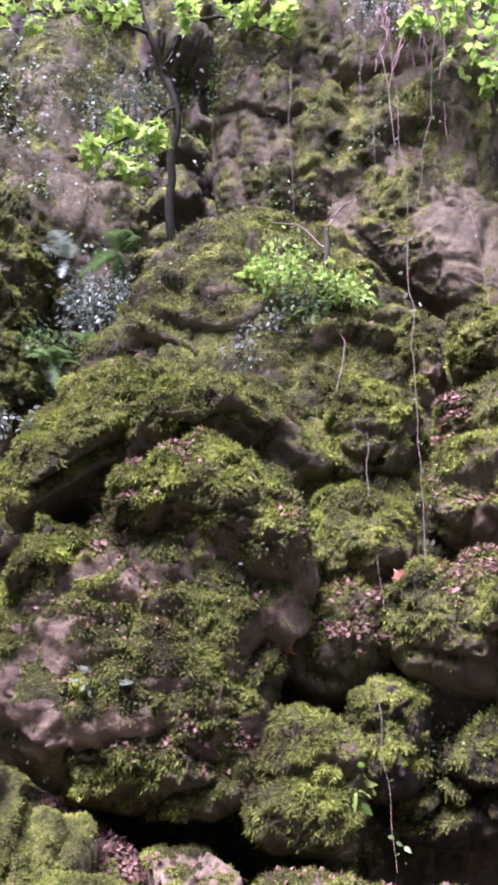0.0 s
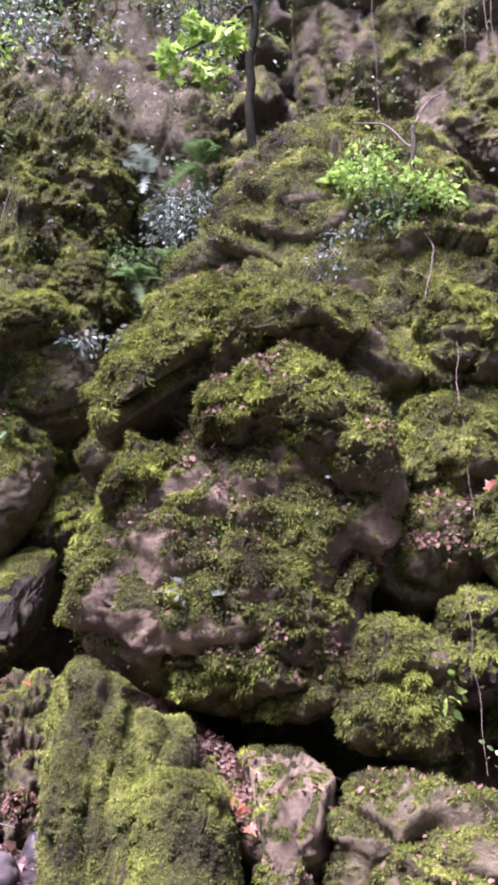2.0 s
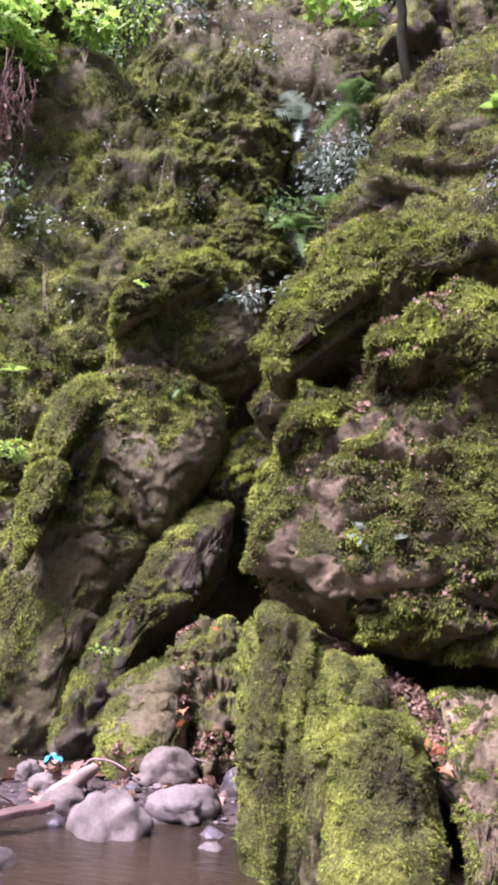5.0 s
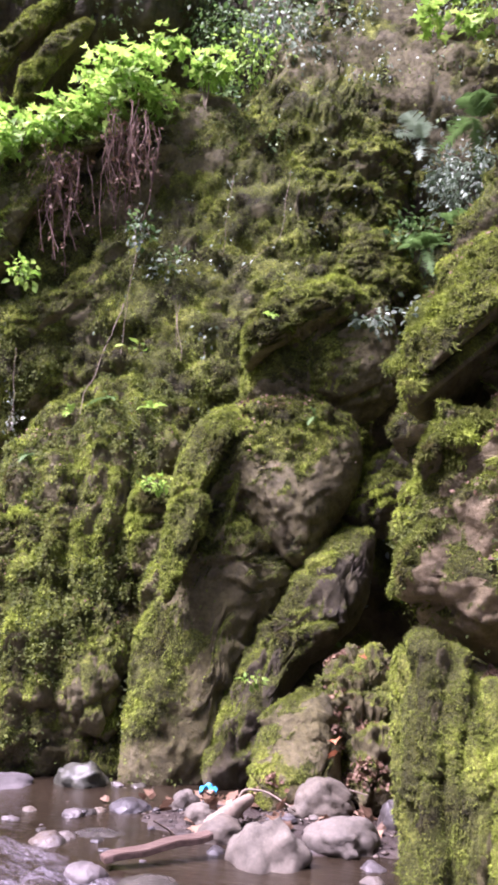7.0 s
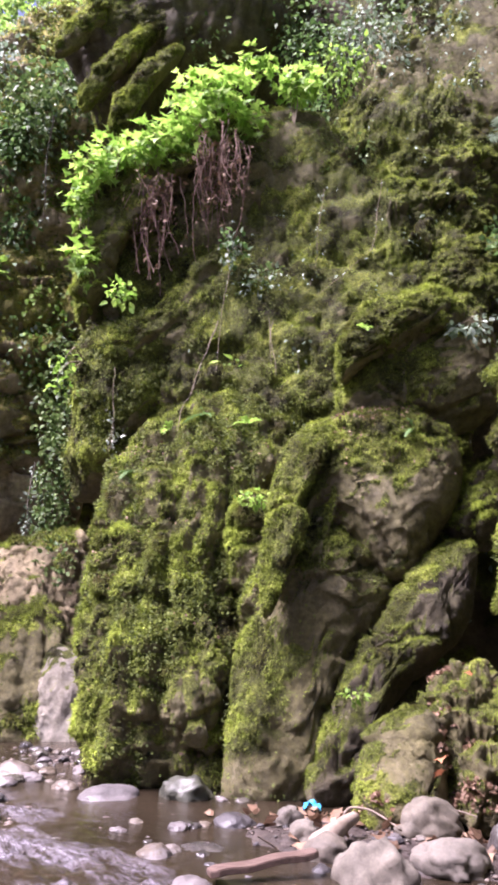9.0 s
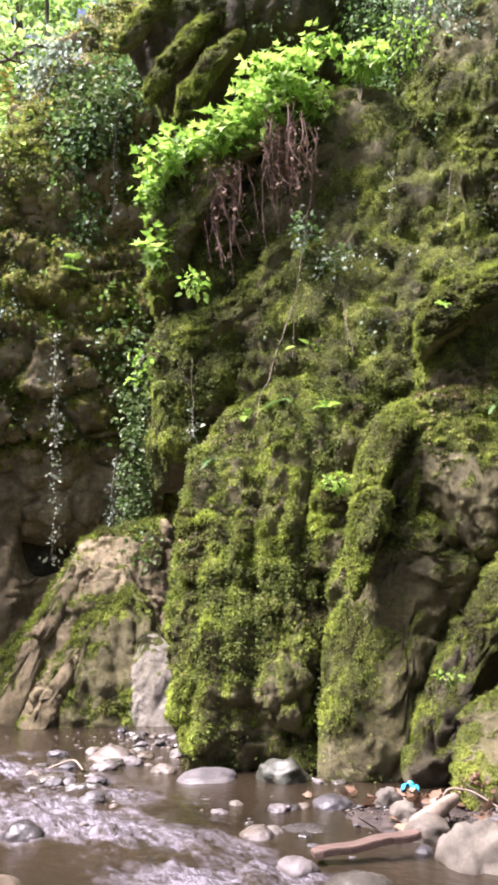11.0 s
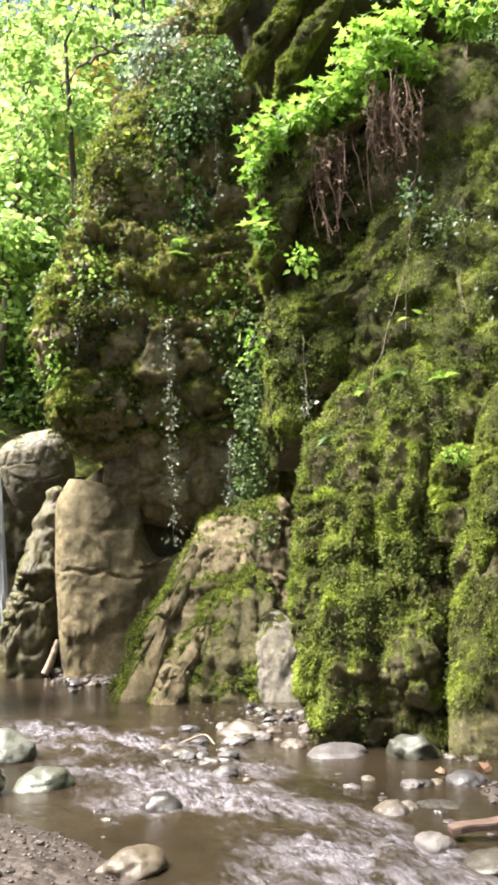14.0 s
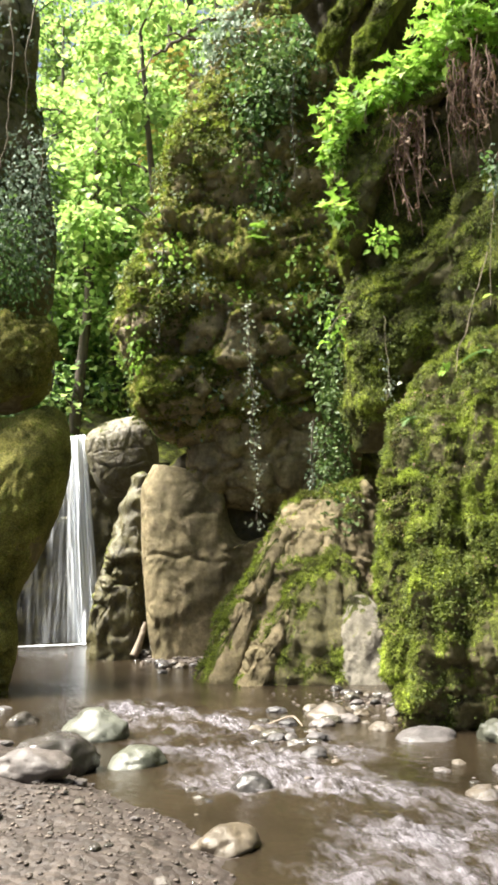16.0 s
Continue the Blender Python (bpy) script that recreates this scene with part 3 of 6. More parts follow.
rock("rock_brow", (-0.85, 6.15, 3.7), 8, 30, [(-0.75, -0.92), (-0.71, -0.43), (-0.55, 0.11), (-0.28, 0.54), (0.08, 0.73), (0.59, 0.69), (0.97, 0.5), (1.19, 0.35), (0.97, 0.04), (0.49, -0.14), (0.08, -0.3), (-0.25, -0.4), (-0.47, -0.68), (-0.62, -0.94)], 0.4, STONE, parent=buttress_core, seed=1003, moss=0.35, n=100, tufts=9000, tuft=0.032, pad=0.16, lumps=0.12, lump_size=0.45, broken=0.1)
# Added dark block that narrows the slot and keeps skylight out of it.
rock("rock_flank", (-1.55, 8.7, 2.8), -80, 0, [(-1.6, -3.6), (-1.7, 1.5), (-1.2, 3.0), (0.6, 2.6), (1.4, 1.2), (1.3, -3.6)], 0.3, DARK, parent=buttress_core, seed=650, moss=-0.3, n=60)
brow_ledge = rock("rock_brow", (-0.22, 5.75, 3.0), 2.4, 28, [(-0.58, -0.14), (-0.56, 0.24), (-0.27, 0.53), (-0.03, 0.65), (0.32, 0.5), (0.56, 0.27), (0.79, -0.09), (0.72, -0.44), (0.48, -0.53), (0.15, -0.32), (-0.15, -0.15), (-0.38, -0.21)], 0.42, STONE, parent=buttress_core, seed=185, moss=0.35, tufts=7000, tuft=0.032, pad=0.15, lumps=0.1, lump_size=0.4, broken=0.08, n=90)
rock("rock_block", (0.89, 6.64, 2.9), -7.6, 10, [(-0.29, -0.13), (-0.23, 0.5), (0.04, 0.6), (0.4, 0.55), (0.57, 0.21), (0.38, -0.21), (0.04, -0.57), (-0.26, -0.54)], 0.5, STONE, parent=buttress_core, seed=198, moss=0.15,tufts=5000)
rock("rock_block", (1.06, 7.12, 4.1), -8.5, 10, [(-0.4, 0.39), (-0.07, 0.57), (0.34, 0.5), (0.63, 0.25), (0.55, -0.37), (0.27, -0.58), (-0.21, -0.58), (-0.36, -0.08)], 0.5, STONE, parent=buttress_core, seed=211, moss=0.1,tufts=4000)
rock("rock_block", (1.58, 7.33, 4.9), -12.2, 12, [(-0.18, 0.42), (0.06, 0.68), (0.36, 0.11), (0.29, -0.33), (0.11, -0.51), (-0.14, -0.19)], 0.4, TAN, label="pale bare stone block", parent=buttress_core, seed=224, moss=0.05,tufts=1500)
rock("rock_block", (2.21, 6.96, 4.8), -17.6, 10, [(-0.36, 0.44), (-0.1, 0.54), (0.66, 0.25), (0.6, -0.51), (-0.05, -0.45), (-0.33, -0.19)], 0.5, STONE, parent=buttress_core, seed=237, moss=0.1,tufts=3000)
right_block_step = rock("rock_block", (2.08, 6.68, 4.1), -17.3, 15, [(-0.47, 0.05), (-0.28, 0.28), (0.19, 0.29), (0.71, 0.19), (0.66, -0.37), (0.06, -0.38), (-0.34, -0.36)], 0.5, STONE, parent=buttress_core, seed=250, moss=0.0,tufts=2500)
rock("rock_block", (1.83, 5.71, 2.4), -17.8, 10, [(-0.19, 0.06), (-0.07, 0.22), (0.47, 0.29), (0.41, -0.31), (0.01, -0.28), (-0.16, -0.17)], 0.4, STONE, parent=buttress_core, seed=263, moss=-0.05,tufts=1500)
right_block_mid = rock("rock_block", (1.91, 6.42, 3.4), -16.6, 10, [(-0.34, 0.21), (-0.2, 0.46), (0.25, 0.54), (0.74, 0.4), (0.67, -0.4), (0.11, -0.39), (-0.22, -0.42), (-0.39, -0.13)], 0.5, STONE, parent=buttress_core, seed=276, moss=0.0,tufts=3000)
right_block_litter = rock("rock_ledge", (1.62, 5.99, 2.3), -15.1, 25, [(-0.62, 0.23), (-0.22, 0.57), (0.25, 0.47), (0.77, 0.32), (0.67, -0.53), (0.1, -0.42), (-0.45, -0.31)], 0.45, STONE, label="ledge strewn with dry leaves", parent=buttress_core, seed=289, moss=-0.1,tufts=2500)
# Dark stone on the low block adds to the shade of its recess.
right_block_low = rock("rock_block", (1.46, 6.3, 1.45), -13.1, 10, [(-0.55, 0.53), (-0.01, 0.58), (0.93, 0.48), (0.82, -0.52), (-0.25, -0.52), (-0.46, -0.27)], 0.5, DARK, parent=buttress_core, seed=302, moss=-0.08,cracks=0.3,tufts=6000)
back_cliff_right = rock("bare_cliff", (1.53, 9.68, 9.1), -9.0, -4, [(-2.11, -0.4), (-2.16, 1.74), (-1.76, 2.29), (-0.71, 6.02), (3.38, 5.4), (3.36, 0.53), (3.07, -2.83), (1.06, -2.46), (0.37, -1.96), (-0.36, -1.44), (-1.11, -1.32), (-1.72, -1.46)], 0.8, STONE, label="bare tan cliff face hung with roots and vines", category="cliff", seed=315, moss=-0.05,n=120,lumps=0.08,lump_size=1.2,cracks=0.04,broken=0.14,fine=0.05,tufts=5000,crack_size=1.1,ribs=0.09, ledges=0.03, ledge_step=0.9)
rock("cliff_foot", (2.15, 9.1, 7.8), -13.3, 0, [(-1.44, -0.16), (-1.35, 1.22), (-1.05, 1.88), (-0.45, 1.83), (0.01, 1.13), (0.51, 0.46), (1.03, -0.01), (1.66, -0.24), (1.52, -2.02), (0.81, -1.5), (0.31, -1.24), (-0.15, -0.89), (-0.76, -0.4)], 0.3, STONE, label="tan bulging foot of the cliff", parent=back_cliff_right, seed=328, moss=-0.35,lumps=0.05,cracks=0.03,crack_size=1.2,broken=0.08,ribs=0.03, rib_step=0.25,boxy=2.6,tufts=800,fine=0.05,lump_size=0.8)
# The gully's shade is put into this wall's dark colour.
gully_wall = rock("wall_gully", (-3.36, 13.18, 7.8), 14.3, 4, [(-4.48, -7.43), (-7.74, 8.32), (-3.03, 11.34), (2.92, 13.24), (4.39, 2.95), (4.14, -1.69), (2.28, -4.74), (0.72, -7.29)], 1.2, DARK, label="streaked brown rock wall at the back of the gully, darkened for its shade", category="wall", kind="structure", seed=341, moss=0.12,n=110,lumps=0.5,lump_size=1.6,cracks=0.2,broken=0.45, crack_size=1.3, ledges=0.2, ledge_step=1.3, tufts=6000, tuft=0.06)
mossy_wall = rock("mossy_cliff", (-5.1, 10.3, 6.3), 26.7, 18, [(-2.78, -1.82), (-2.88, -0.06), (-2.4, 1.1), (-1.57, 1.98), (-0.41, 2.76), (0.29, 4.1), (0.76, 5.63), (1.6, 7.21), (2.88, 7.38), (2.99, 4.68), (2.76, 2.99), (2.39, 1.6), (2.05, 0.22), (1.73, -1.3), (1.56, -3.52), (-0.26, -3.58), (-1.76, -3.33)], 0.7, STONE, label="steep cliff under a thick blanket of dark green moss", category="cliff", seed=354, moss=0.5, n=150, lumps=0.12, tufts=30000, broken=0.16, fine=0.08, tuft=0.036, lump_size=0.9, pad=0.24, high=9.6)
rock("rock_block", (-3.47, 8.85, 4.4), 21.4, 8, [(-0.82, -0.41), (-0.77, 0.38), (-0.38, 0.83), (0.09, 0.97), (0.56, 0.92), (0.94, 0.58), (1.0, -0.0), (0.9, -0.63), (0.27, -0.83), (-0.55, -0.75), (-0.88, -0.62)], 0.5, STONE, parent=mossy_wall, seed=367, moss=-0.02,tufts=4000,lumps=0.04,broken=0.07,cracks=0.05,crack_size=1.0,boxy=5)
rock("moss_cap", (-3.56, 8.43, 4.7), 22.9, 14, [(-0.56, -0.44), (-0.5, -0.08), (-0.12, 0.42), (0.33, 0.57), (0.78, 0.51), (0.89, 0.14), (0.26, -0.08), (-0.24, -0.3), (-0.49, -0.59)], 0.35, STONE, label="bright green moss cap", parent=mossy_wall, seed=380, moss=0.5,tufts=5000,lumps=0.1)
cliff_mid_block = rock("rock_block", (-3.63, 8.35, 2.9), 23.5, 12, [(-0.81, 0.28), (-0.73, 0.79), (-0.23, 0.96), (0.39, 0.94), (0.82, 0.75), (0.88, 0.27), (0.77, -0.11), (0.51, -0.55), (0.16, -1.02), (-0.23, -0.64), (-0.56, -0.24)], 0.5, STONE, parent=mossy_wall, seed=393, moss=0.14, up=1.2, tufts=6000, tuft=0.026, pad=0.13, lumps=0.025, broken=0.1, cracks=0.015, crack_size=1.3, fine=0.025, boxy=3.5)
cliff_fin = rock("rock_fin", (-4.3, 7.75, 1.2), 28.9, 14, [(-0.74, -1.55), (-0.68, -0.55), (-0.59, 0.23), (-0.47, 0.83), (-0.36, 1.33), (-0.3, 1.93), (-0.12, 2.38), (0.17, 2.69), (0.52, 2.77), (0.63, 2.53), (0.43, 2.14), (0.34, 1.67), (0.6, 1.25), (0.89, 0.85), (1.06, 0.72), (0.76, 0.31), (0.5, -0.09), (0.33, -0.53), (0.17, -0.94), (0.07, -1.54)], 0.5, STONE, parent=mossy_wall, seed=406, moss=0.0, up=1.3, n=110, tufts=11000, tuft=0.028, pad=0.15, lumps=0.04, broken=0.12, cracks=0.015, crack_size=1.3, fine=0.025, boxy=3, low=0.7)
rock("moss_ridge", (-4.15, 7.5, 2.6), 28, 20, [(-0.35, -0.56), (-0.32, 0.12), (-0.18, 0.72), (0.11, 1.1), (0.42, 1.19), (0.31, 0.87), (0.08, 0.53), (-0.01, 0.13), (0.05, -0.19), (-0.1, -0.5), (-0.22, -1.02), (-0.38, -1.08)], 0.18, STONE, parent=mossy_wall, label="bright green moss ridge", seed=702, moss=0.6, n=60, tufts=4500, tuft=0.028, pad=0.13, lumps=0.08, broken=0.05)
# This slab's dark stone stands in for the outcrop's shade on it.
rock("rock_slab", (-3.12, 8.1, 1.3), 21.3, 18, [(-1.06, -1.48), (-0.93, -0.62), (-0.62, 0.01), (-0.29, 0.54), (-0.0, 0.94), (0.29, 1.2), (0.58, 1.22), (0.56, 0.88), (0.47, 0.29), (0.19, -0.03), (-0.11, -0.25), (-0.43, -0.71), (-0.7, -1.46)], 0.4, DARK, parent=mossy_wall, seed=419, moss=0.0, up=1.1, tufts=5000, tuft=0.024, pad=0.12, boxy=3, lumps=0.06, broken=0.09)
foot_boulder = rock("foot_boulder", (-2.75, 7.0, 0.5), 20.2, 24, [(-0.54, -0.87), (-0.5, -0.15), (-0.4, 0.13), (-0.19, 0.31), (0.07, 0.38), (0.16, 0.2), (0.22, -0.11), (0.24, -0.82)], 0.4, STONE, label="pale grey boulder with moss streaks at the cliff foot", category="boulder", seed=432, moss=-0.25, up=1.0, tufts=2500, tuft=0.02, pad=0.09, lumps=0.03, broken=0.06, cracks=0.01, crack_size=0.9, fine=0.02)
litter_ramp = rock("rubble_slope", (-2.35, 7.6, 0.8), 19, 42, [(-0.65, 0.22), (-0.4, 0.48), (-0.09, 0.66), (0.15, 0.44), (0.16, -0.32), (0.1, -1.07), (-0.28, -1.09), (-0.42, -0.35)], 0.25, STONE, label="slope of mossy rubble strewn with dry leaves", category="rubble", seed=689, moss=-0.4, tufts=2500, tuft=0.022, pad=0.1, broken=0.16, crack_size=0.35, cracks=0.06, lumps=0.1, lump_size=0.4)
# Both gully boulders are coloured dark in place of the deep shade around them.
gully_boulder = rock("gully_boulder", (-2.84, 9.17, 2.9), 17.2, 5, [(-0.37, -0.37), (-0.31, 0.01), (-0.11, 0.4), (0.2, 0.53), (0.45, 0.33), (0.37, -0.38), (-0.06, -0.5)], 0.4, DARK, label="moss-covered boulder wedged in the gully, darkened for its shade", category="boulder", seed=445, moss=-0.15,tufts=3000)
gully_boulder_low = rock("gully_boulder", (-2.7, 8.9, 2.7), 16.9, 5, [(-0.39, -0.14), (-0.29, 0.23), (0.08, 0.29), (0.37, 0.16), (0.36, -0.21), (-0.06, -0.33)], 0.35, DARK, label="moss-covered boulder wedged in the gully, darkened for its shade", category="boulder", seed=458, moss=-0.15,tufts=2500)
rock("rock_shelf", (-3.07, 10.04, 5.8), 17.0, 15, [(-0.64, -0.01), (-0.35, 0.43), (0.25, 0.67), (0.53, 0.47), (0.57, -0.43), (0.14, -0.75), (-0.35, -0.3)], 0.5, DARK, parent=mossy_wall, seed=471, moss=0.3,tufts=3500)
mossy_shield = rock("rock_buttress", (-5.75, 8.06, 2), 35.5, 20, [(-1.23, -1.83), (-1.3, -0.78), (-1.28, 0.5), (-1.12, 1.34), (-0.78, 1.8), (-0.42, 2.26), (0.08, 2.61), (0.6, 2.58), (0.93, 2.38), (1.1, 1.91), (0.84, 1.25), (0.7, 0.41), (0.56, -0.35), (0.41, -0.94), (0.31, -1.42), (0.31, -2.52), (-0.07, -2.52), (-0.68, -2.42), (-1.03, -2.21)], 0.75, STONE, parent=mossy_wall, seed=484, moss=0.22, up=1.0, n=150, ribs=0.1, rib_step=0.3, tufts=26000, tuft=0.036, pad=0.22, lumps=0.2, broken=0.12, cracks=0.03, lump_size=0.9, low=0.3, boxy=2.6)
rock("rock_boss", (-5.18, 7.31, 0.98), 36, 22, [(-0.4, -0.46), (-0.31, 0.05), (-0.08, 0.53), (0.15, 0.68), (0.31, 0.48), (0.29, -0.06), (0.17, -0.45), (-0.07, -0.67)], 0.3, STONE, parent=mossy_wall, seed=951, moss=-0.12, up=1.2, n=60, lumps=0.06, broken=0.1, ribs=0.05, rib_step=0.2, tufts=1500, tuft=0.026, pad=0.1)
rock("rock_lump", (-4.91, 8.01, 2.5), 31.5, 10, [(-0.33, -0.6), (-0.36, 0.16), (-0.22, 0.48), (0.06, 0.56), (0.2, 0.33), (0.12, -0.37), (-0.1, -0.66)], 0.4, STONE, parent=mossy_wall, seed=497, moss=0.2,tufts=4000)
rock("rock_foot", (-5.37, 7.59, 0.2), 35.3, 8, [(-0.57, -0.93), (-0.38, 0.27), (-0.08, 0.44), (0.21, 0.32), (0.27, -0.76), (0.16, -1.14), (-0.35, -1.14)], 0.45, TAN, label="bare pale rounded foot", parent=mossy_wall, seed=510, moss=-0.4,tufts=1500,lumps=0.15)
overhang_rock = rock("overhang", (-7.17, 9.62, 6.3), 36.7, -6, [(-1.73, -3.05), (-1.6, -0.53), (-1.75, 0.17), (-1.65, 1.03), (-1.03, 1.69), (-0.07, 2.41), (0.63, 2.89), (1.64, 3.07), (2.75, 2.28), (2.56, -1.09), (0.89, -2.16), (-0.27, -2.61), (-1.27, -3.07)], 0.8, STONE, parent=mossy_wall, seed=523, moss=0.4,n=100,tufts=9000)
slanted_rock = rock("rock_rib", (-7.11, 8.91, 5.2), 38.6, 0, [(-1.2, -0.0), (-0.83, 0.31), (-0.27, 0.54), (0.64, 1.59), (1.05, 1.74), (1.5, 1.21), (0.96, -0.1), (0.16, -0.71), (-0.73, -1.86), (-1.03, -1.85), (-1.17, -0.98)], 0.6, STONE, parent=mossy_wall, seed=536, moss=0.35,tufts=8000)
rock("overhang_lip", (-7.17, 8.99, 7.7), 38.6, 10, [(-1.3, -1.59), (-1.21, -0.26), (-0.71, 0.31), (0.31, 0.97), (1.02, 1.56), (1.51, 1.31), (1.03, 0.4), (0.04, 0.26), (-0.56, -0.79), (-0.85, -1.61)], 0.5, STONE, parent=mossy_wall, seed=549, moss=0.3,tufts=6000)
rock("rock_column", (-7.71, 8.26, 6.3), 43.0, 0, [(-0.41, -0.16), (-0.28, 0.69), (0.08, 0.77), (0.23, 0.34), (0.14, -0.09), (-0.1, -0.5), (-0.3, -0.83)], 0.35, STONE, parent=mossy_wall, seed=562, moss=0.25,tufts=3500)
top_crag = rock("crag", (-8.2, 10.09, 11.3), 39.1, -12, [(-1.93, -0.07), (-0.97, 1.02), (0.24, 2.29), (2.52, 2.14), (1.88, -0.29), (0.52, -0.69), (-0.28, -1.51), (-1.06, -1.76), (-1.51, -0.68)], 0.9, DARK, label="dark overhanging crag with mossy ribs", category="crag", seed=575, moss=-0.1,ribs=0.12,lumps=0.06,cracks=0.03,tufts=5000,broken=0.05)
rock("rock_rib", (-8.27, 8.97, 10.3), 42.7, 0, [(-0.64, -0.86), (-0.53, -0.44), (-0.12, 0.17), (0.48, 0.84), (0.79, 1.1), (0.67, 0.66), (0.2, 0.05), (-0.22, -0.5), (-0.46, -0.98)], 0.18, STONE, parent=top_crag, seed=588, moss=0.45,tufts=3500,lumps=0.07,broken=0.06,cracks=0.01,n=60,lump_size=0.4)
rock("rock_rib", (-7.86, 9.07, 9.8), 40.9, 0, [(-0.49, -0.9), (-0.42, -0.31), (-0.04, 0.34), (0.47, 0.83), (0.7, 0.74), (0.27, 0.18), (-0.06, -0.36), (-0.29, -0.93)], 0.18, STONE, parent=top_crag, seed=601, moss=0.45,tufts=3500,lumps=0.07,broken=0.06,cracks=0.01,n=60,lump_size=0.4)
rock("rock_rib", (-8.71, 8.83, 11.3), 44.6, 0, [(-0.63, -0.99), (-0.55, -0.46), (-0.11, 0.04), (0.32, 0.66), (0.77, 1.08), (0.65, 0.51), (0.13, -0.15), (-0.33, -0.78)], 0.18, STONE, parent=top_crag, seed=614, moss=0.45,tufts=3500,lumps=0.07,broken=0.06,cracks=0.01,n=60,lump_size=0.4)
top_wall = rock("upper_cliff", (-4.06, 12.35, 10.4), 18.2, 5, [(-2.58, -1.58), (-1.83, -0.11), (-0.86, 0.42), (-0.43, 3.16), (1.01, 4.79), (3.04, 4.24), (2.41, -3.1), (0.65, -2.71), (-0.9, -2.12)], 0.8, STONE, label="pale tan upper cliff with patches of bare stone", category="cliff", seed=627, moss=0.05,tufts=4000)
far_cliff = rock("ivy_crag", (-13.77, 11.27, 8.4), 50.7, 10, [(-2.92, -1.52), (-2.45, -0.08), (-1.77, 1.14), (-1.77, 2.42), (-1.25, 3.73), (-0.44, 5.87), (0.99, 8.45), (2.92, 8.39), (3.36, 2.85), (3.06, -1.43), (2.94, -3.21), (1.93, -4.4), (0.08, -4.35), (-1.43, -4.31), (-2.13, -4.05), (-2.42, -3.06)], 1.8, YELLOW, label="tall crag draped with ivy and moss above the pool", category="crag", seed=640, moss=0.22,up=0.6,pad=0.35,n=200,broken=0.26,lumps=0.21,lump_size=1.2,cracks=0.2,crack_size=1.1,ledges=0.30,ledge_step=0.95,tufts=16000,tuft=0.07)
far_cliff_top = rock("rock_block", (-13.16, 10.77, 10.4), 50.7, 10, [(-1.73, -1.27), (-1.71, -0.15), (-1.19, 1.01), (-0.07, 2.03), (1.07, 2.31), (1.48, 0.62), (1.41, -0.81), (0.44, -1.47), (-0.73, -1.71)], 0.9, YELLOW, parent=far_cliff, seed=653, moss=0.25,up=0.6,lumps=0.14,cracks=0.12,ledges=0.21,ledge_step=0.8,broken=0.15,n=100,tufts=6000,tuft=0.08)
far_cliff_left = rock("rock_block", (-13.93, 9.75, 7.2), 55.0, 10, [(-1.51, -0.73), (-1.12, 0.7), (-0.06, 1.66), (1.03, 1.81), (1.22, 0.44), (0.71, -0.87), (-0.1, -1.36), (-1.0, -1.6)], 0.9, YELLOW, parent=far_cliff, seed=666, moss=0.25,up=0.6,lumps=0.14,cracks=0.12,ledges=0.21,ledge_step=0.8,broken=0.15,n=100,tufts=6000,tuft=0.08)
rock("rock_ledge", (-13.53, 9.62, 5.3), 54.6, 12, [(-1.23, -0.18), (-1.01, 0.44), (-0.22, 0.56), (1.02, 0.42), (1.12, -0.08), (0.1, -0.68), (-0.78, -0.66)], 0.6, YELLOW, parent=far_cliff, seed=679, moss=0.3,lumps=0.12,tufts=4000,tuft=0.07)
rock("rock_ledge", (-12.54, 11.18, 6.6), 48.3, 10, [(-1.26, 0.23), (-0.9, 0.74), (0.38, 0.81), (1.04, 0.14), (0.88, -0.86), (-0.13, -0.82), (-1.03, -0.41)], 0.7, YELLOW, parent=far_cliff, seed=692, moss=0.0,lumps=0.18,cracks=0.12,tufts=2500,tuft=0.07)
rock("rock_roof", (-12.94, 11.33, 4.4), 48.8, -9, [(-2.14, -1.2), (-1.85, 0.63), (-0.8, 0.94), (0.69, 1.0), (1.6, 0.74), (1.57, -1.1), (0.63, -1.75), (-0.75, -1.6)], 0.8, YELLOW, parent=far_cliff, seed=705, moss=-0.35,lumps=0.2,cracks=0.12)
# Added filler behind roof and face; its dark colour stands for the cave's shade.
rock("cave_wall", (-14.0, 10.76, 3.26), 52, 0, [(-1.37, -0.55), (-1.45, 0.38), (-0.92, 0.96), (0.5, 1.05), (1.65, 0.2), (1.6, -1.43), (0.21, -1.51), (-0.94, -0.91)], 0.3, DARK, parent=far_cliff, label="filler rock closing the undercut, coloured dark for the shade there", seed=1016, moss=-0.5, n=50)
rock("rock_face", (-13.94, 10.24, 2.3), 53.7, 4, [(-1.47, 0.67), (-1.44, 1.14), (-1.21, 1.55), (-1.19, 1.58), (-0.52, 1.47), (0.23, 1.22), (0.28, 1.2), (0.28, 0.41), (0.59, -0.17), (1.63, 0.26), (1.83, -0.54), (1.0, -1.41), (0.41, -3.59), (-1.07, -3.55), (-1.38, -1.02)], 0.6, TAN, label="smooth tan undercut rock face", parent=far_cliff, seed=719, moss=-0.7,lumps=0.03,cracks=0.035,broken=0.07,crack_size=1.5,boxy=5,fine=0.03,lump_size=0.7,ribs=0.02,rib_step=0.7)
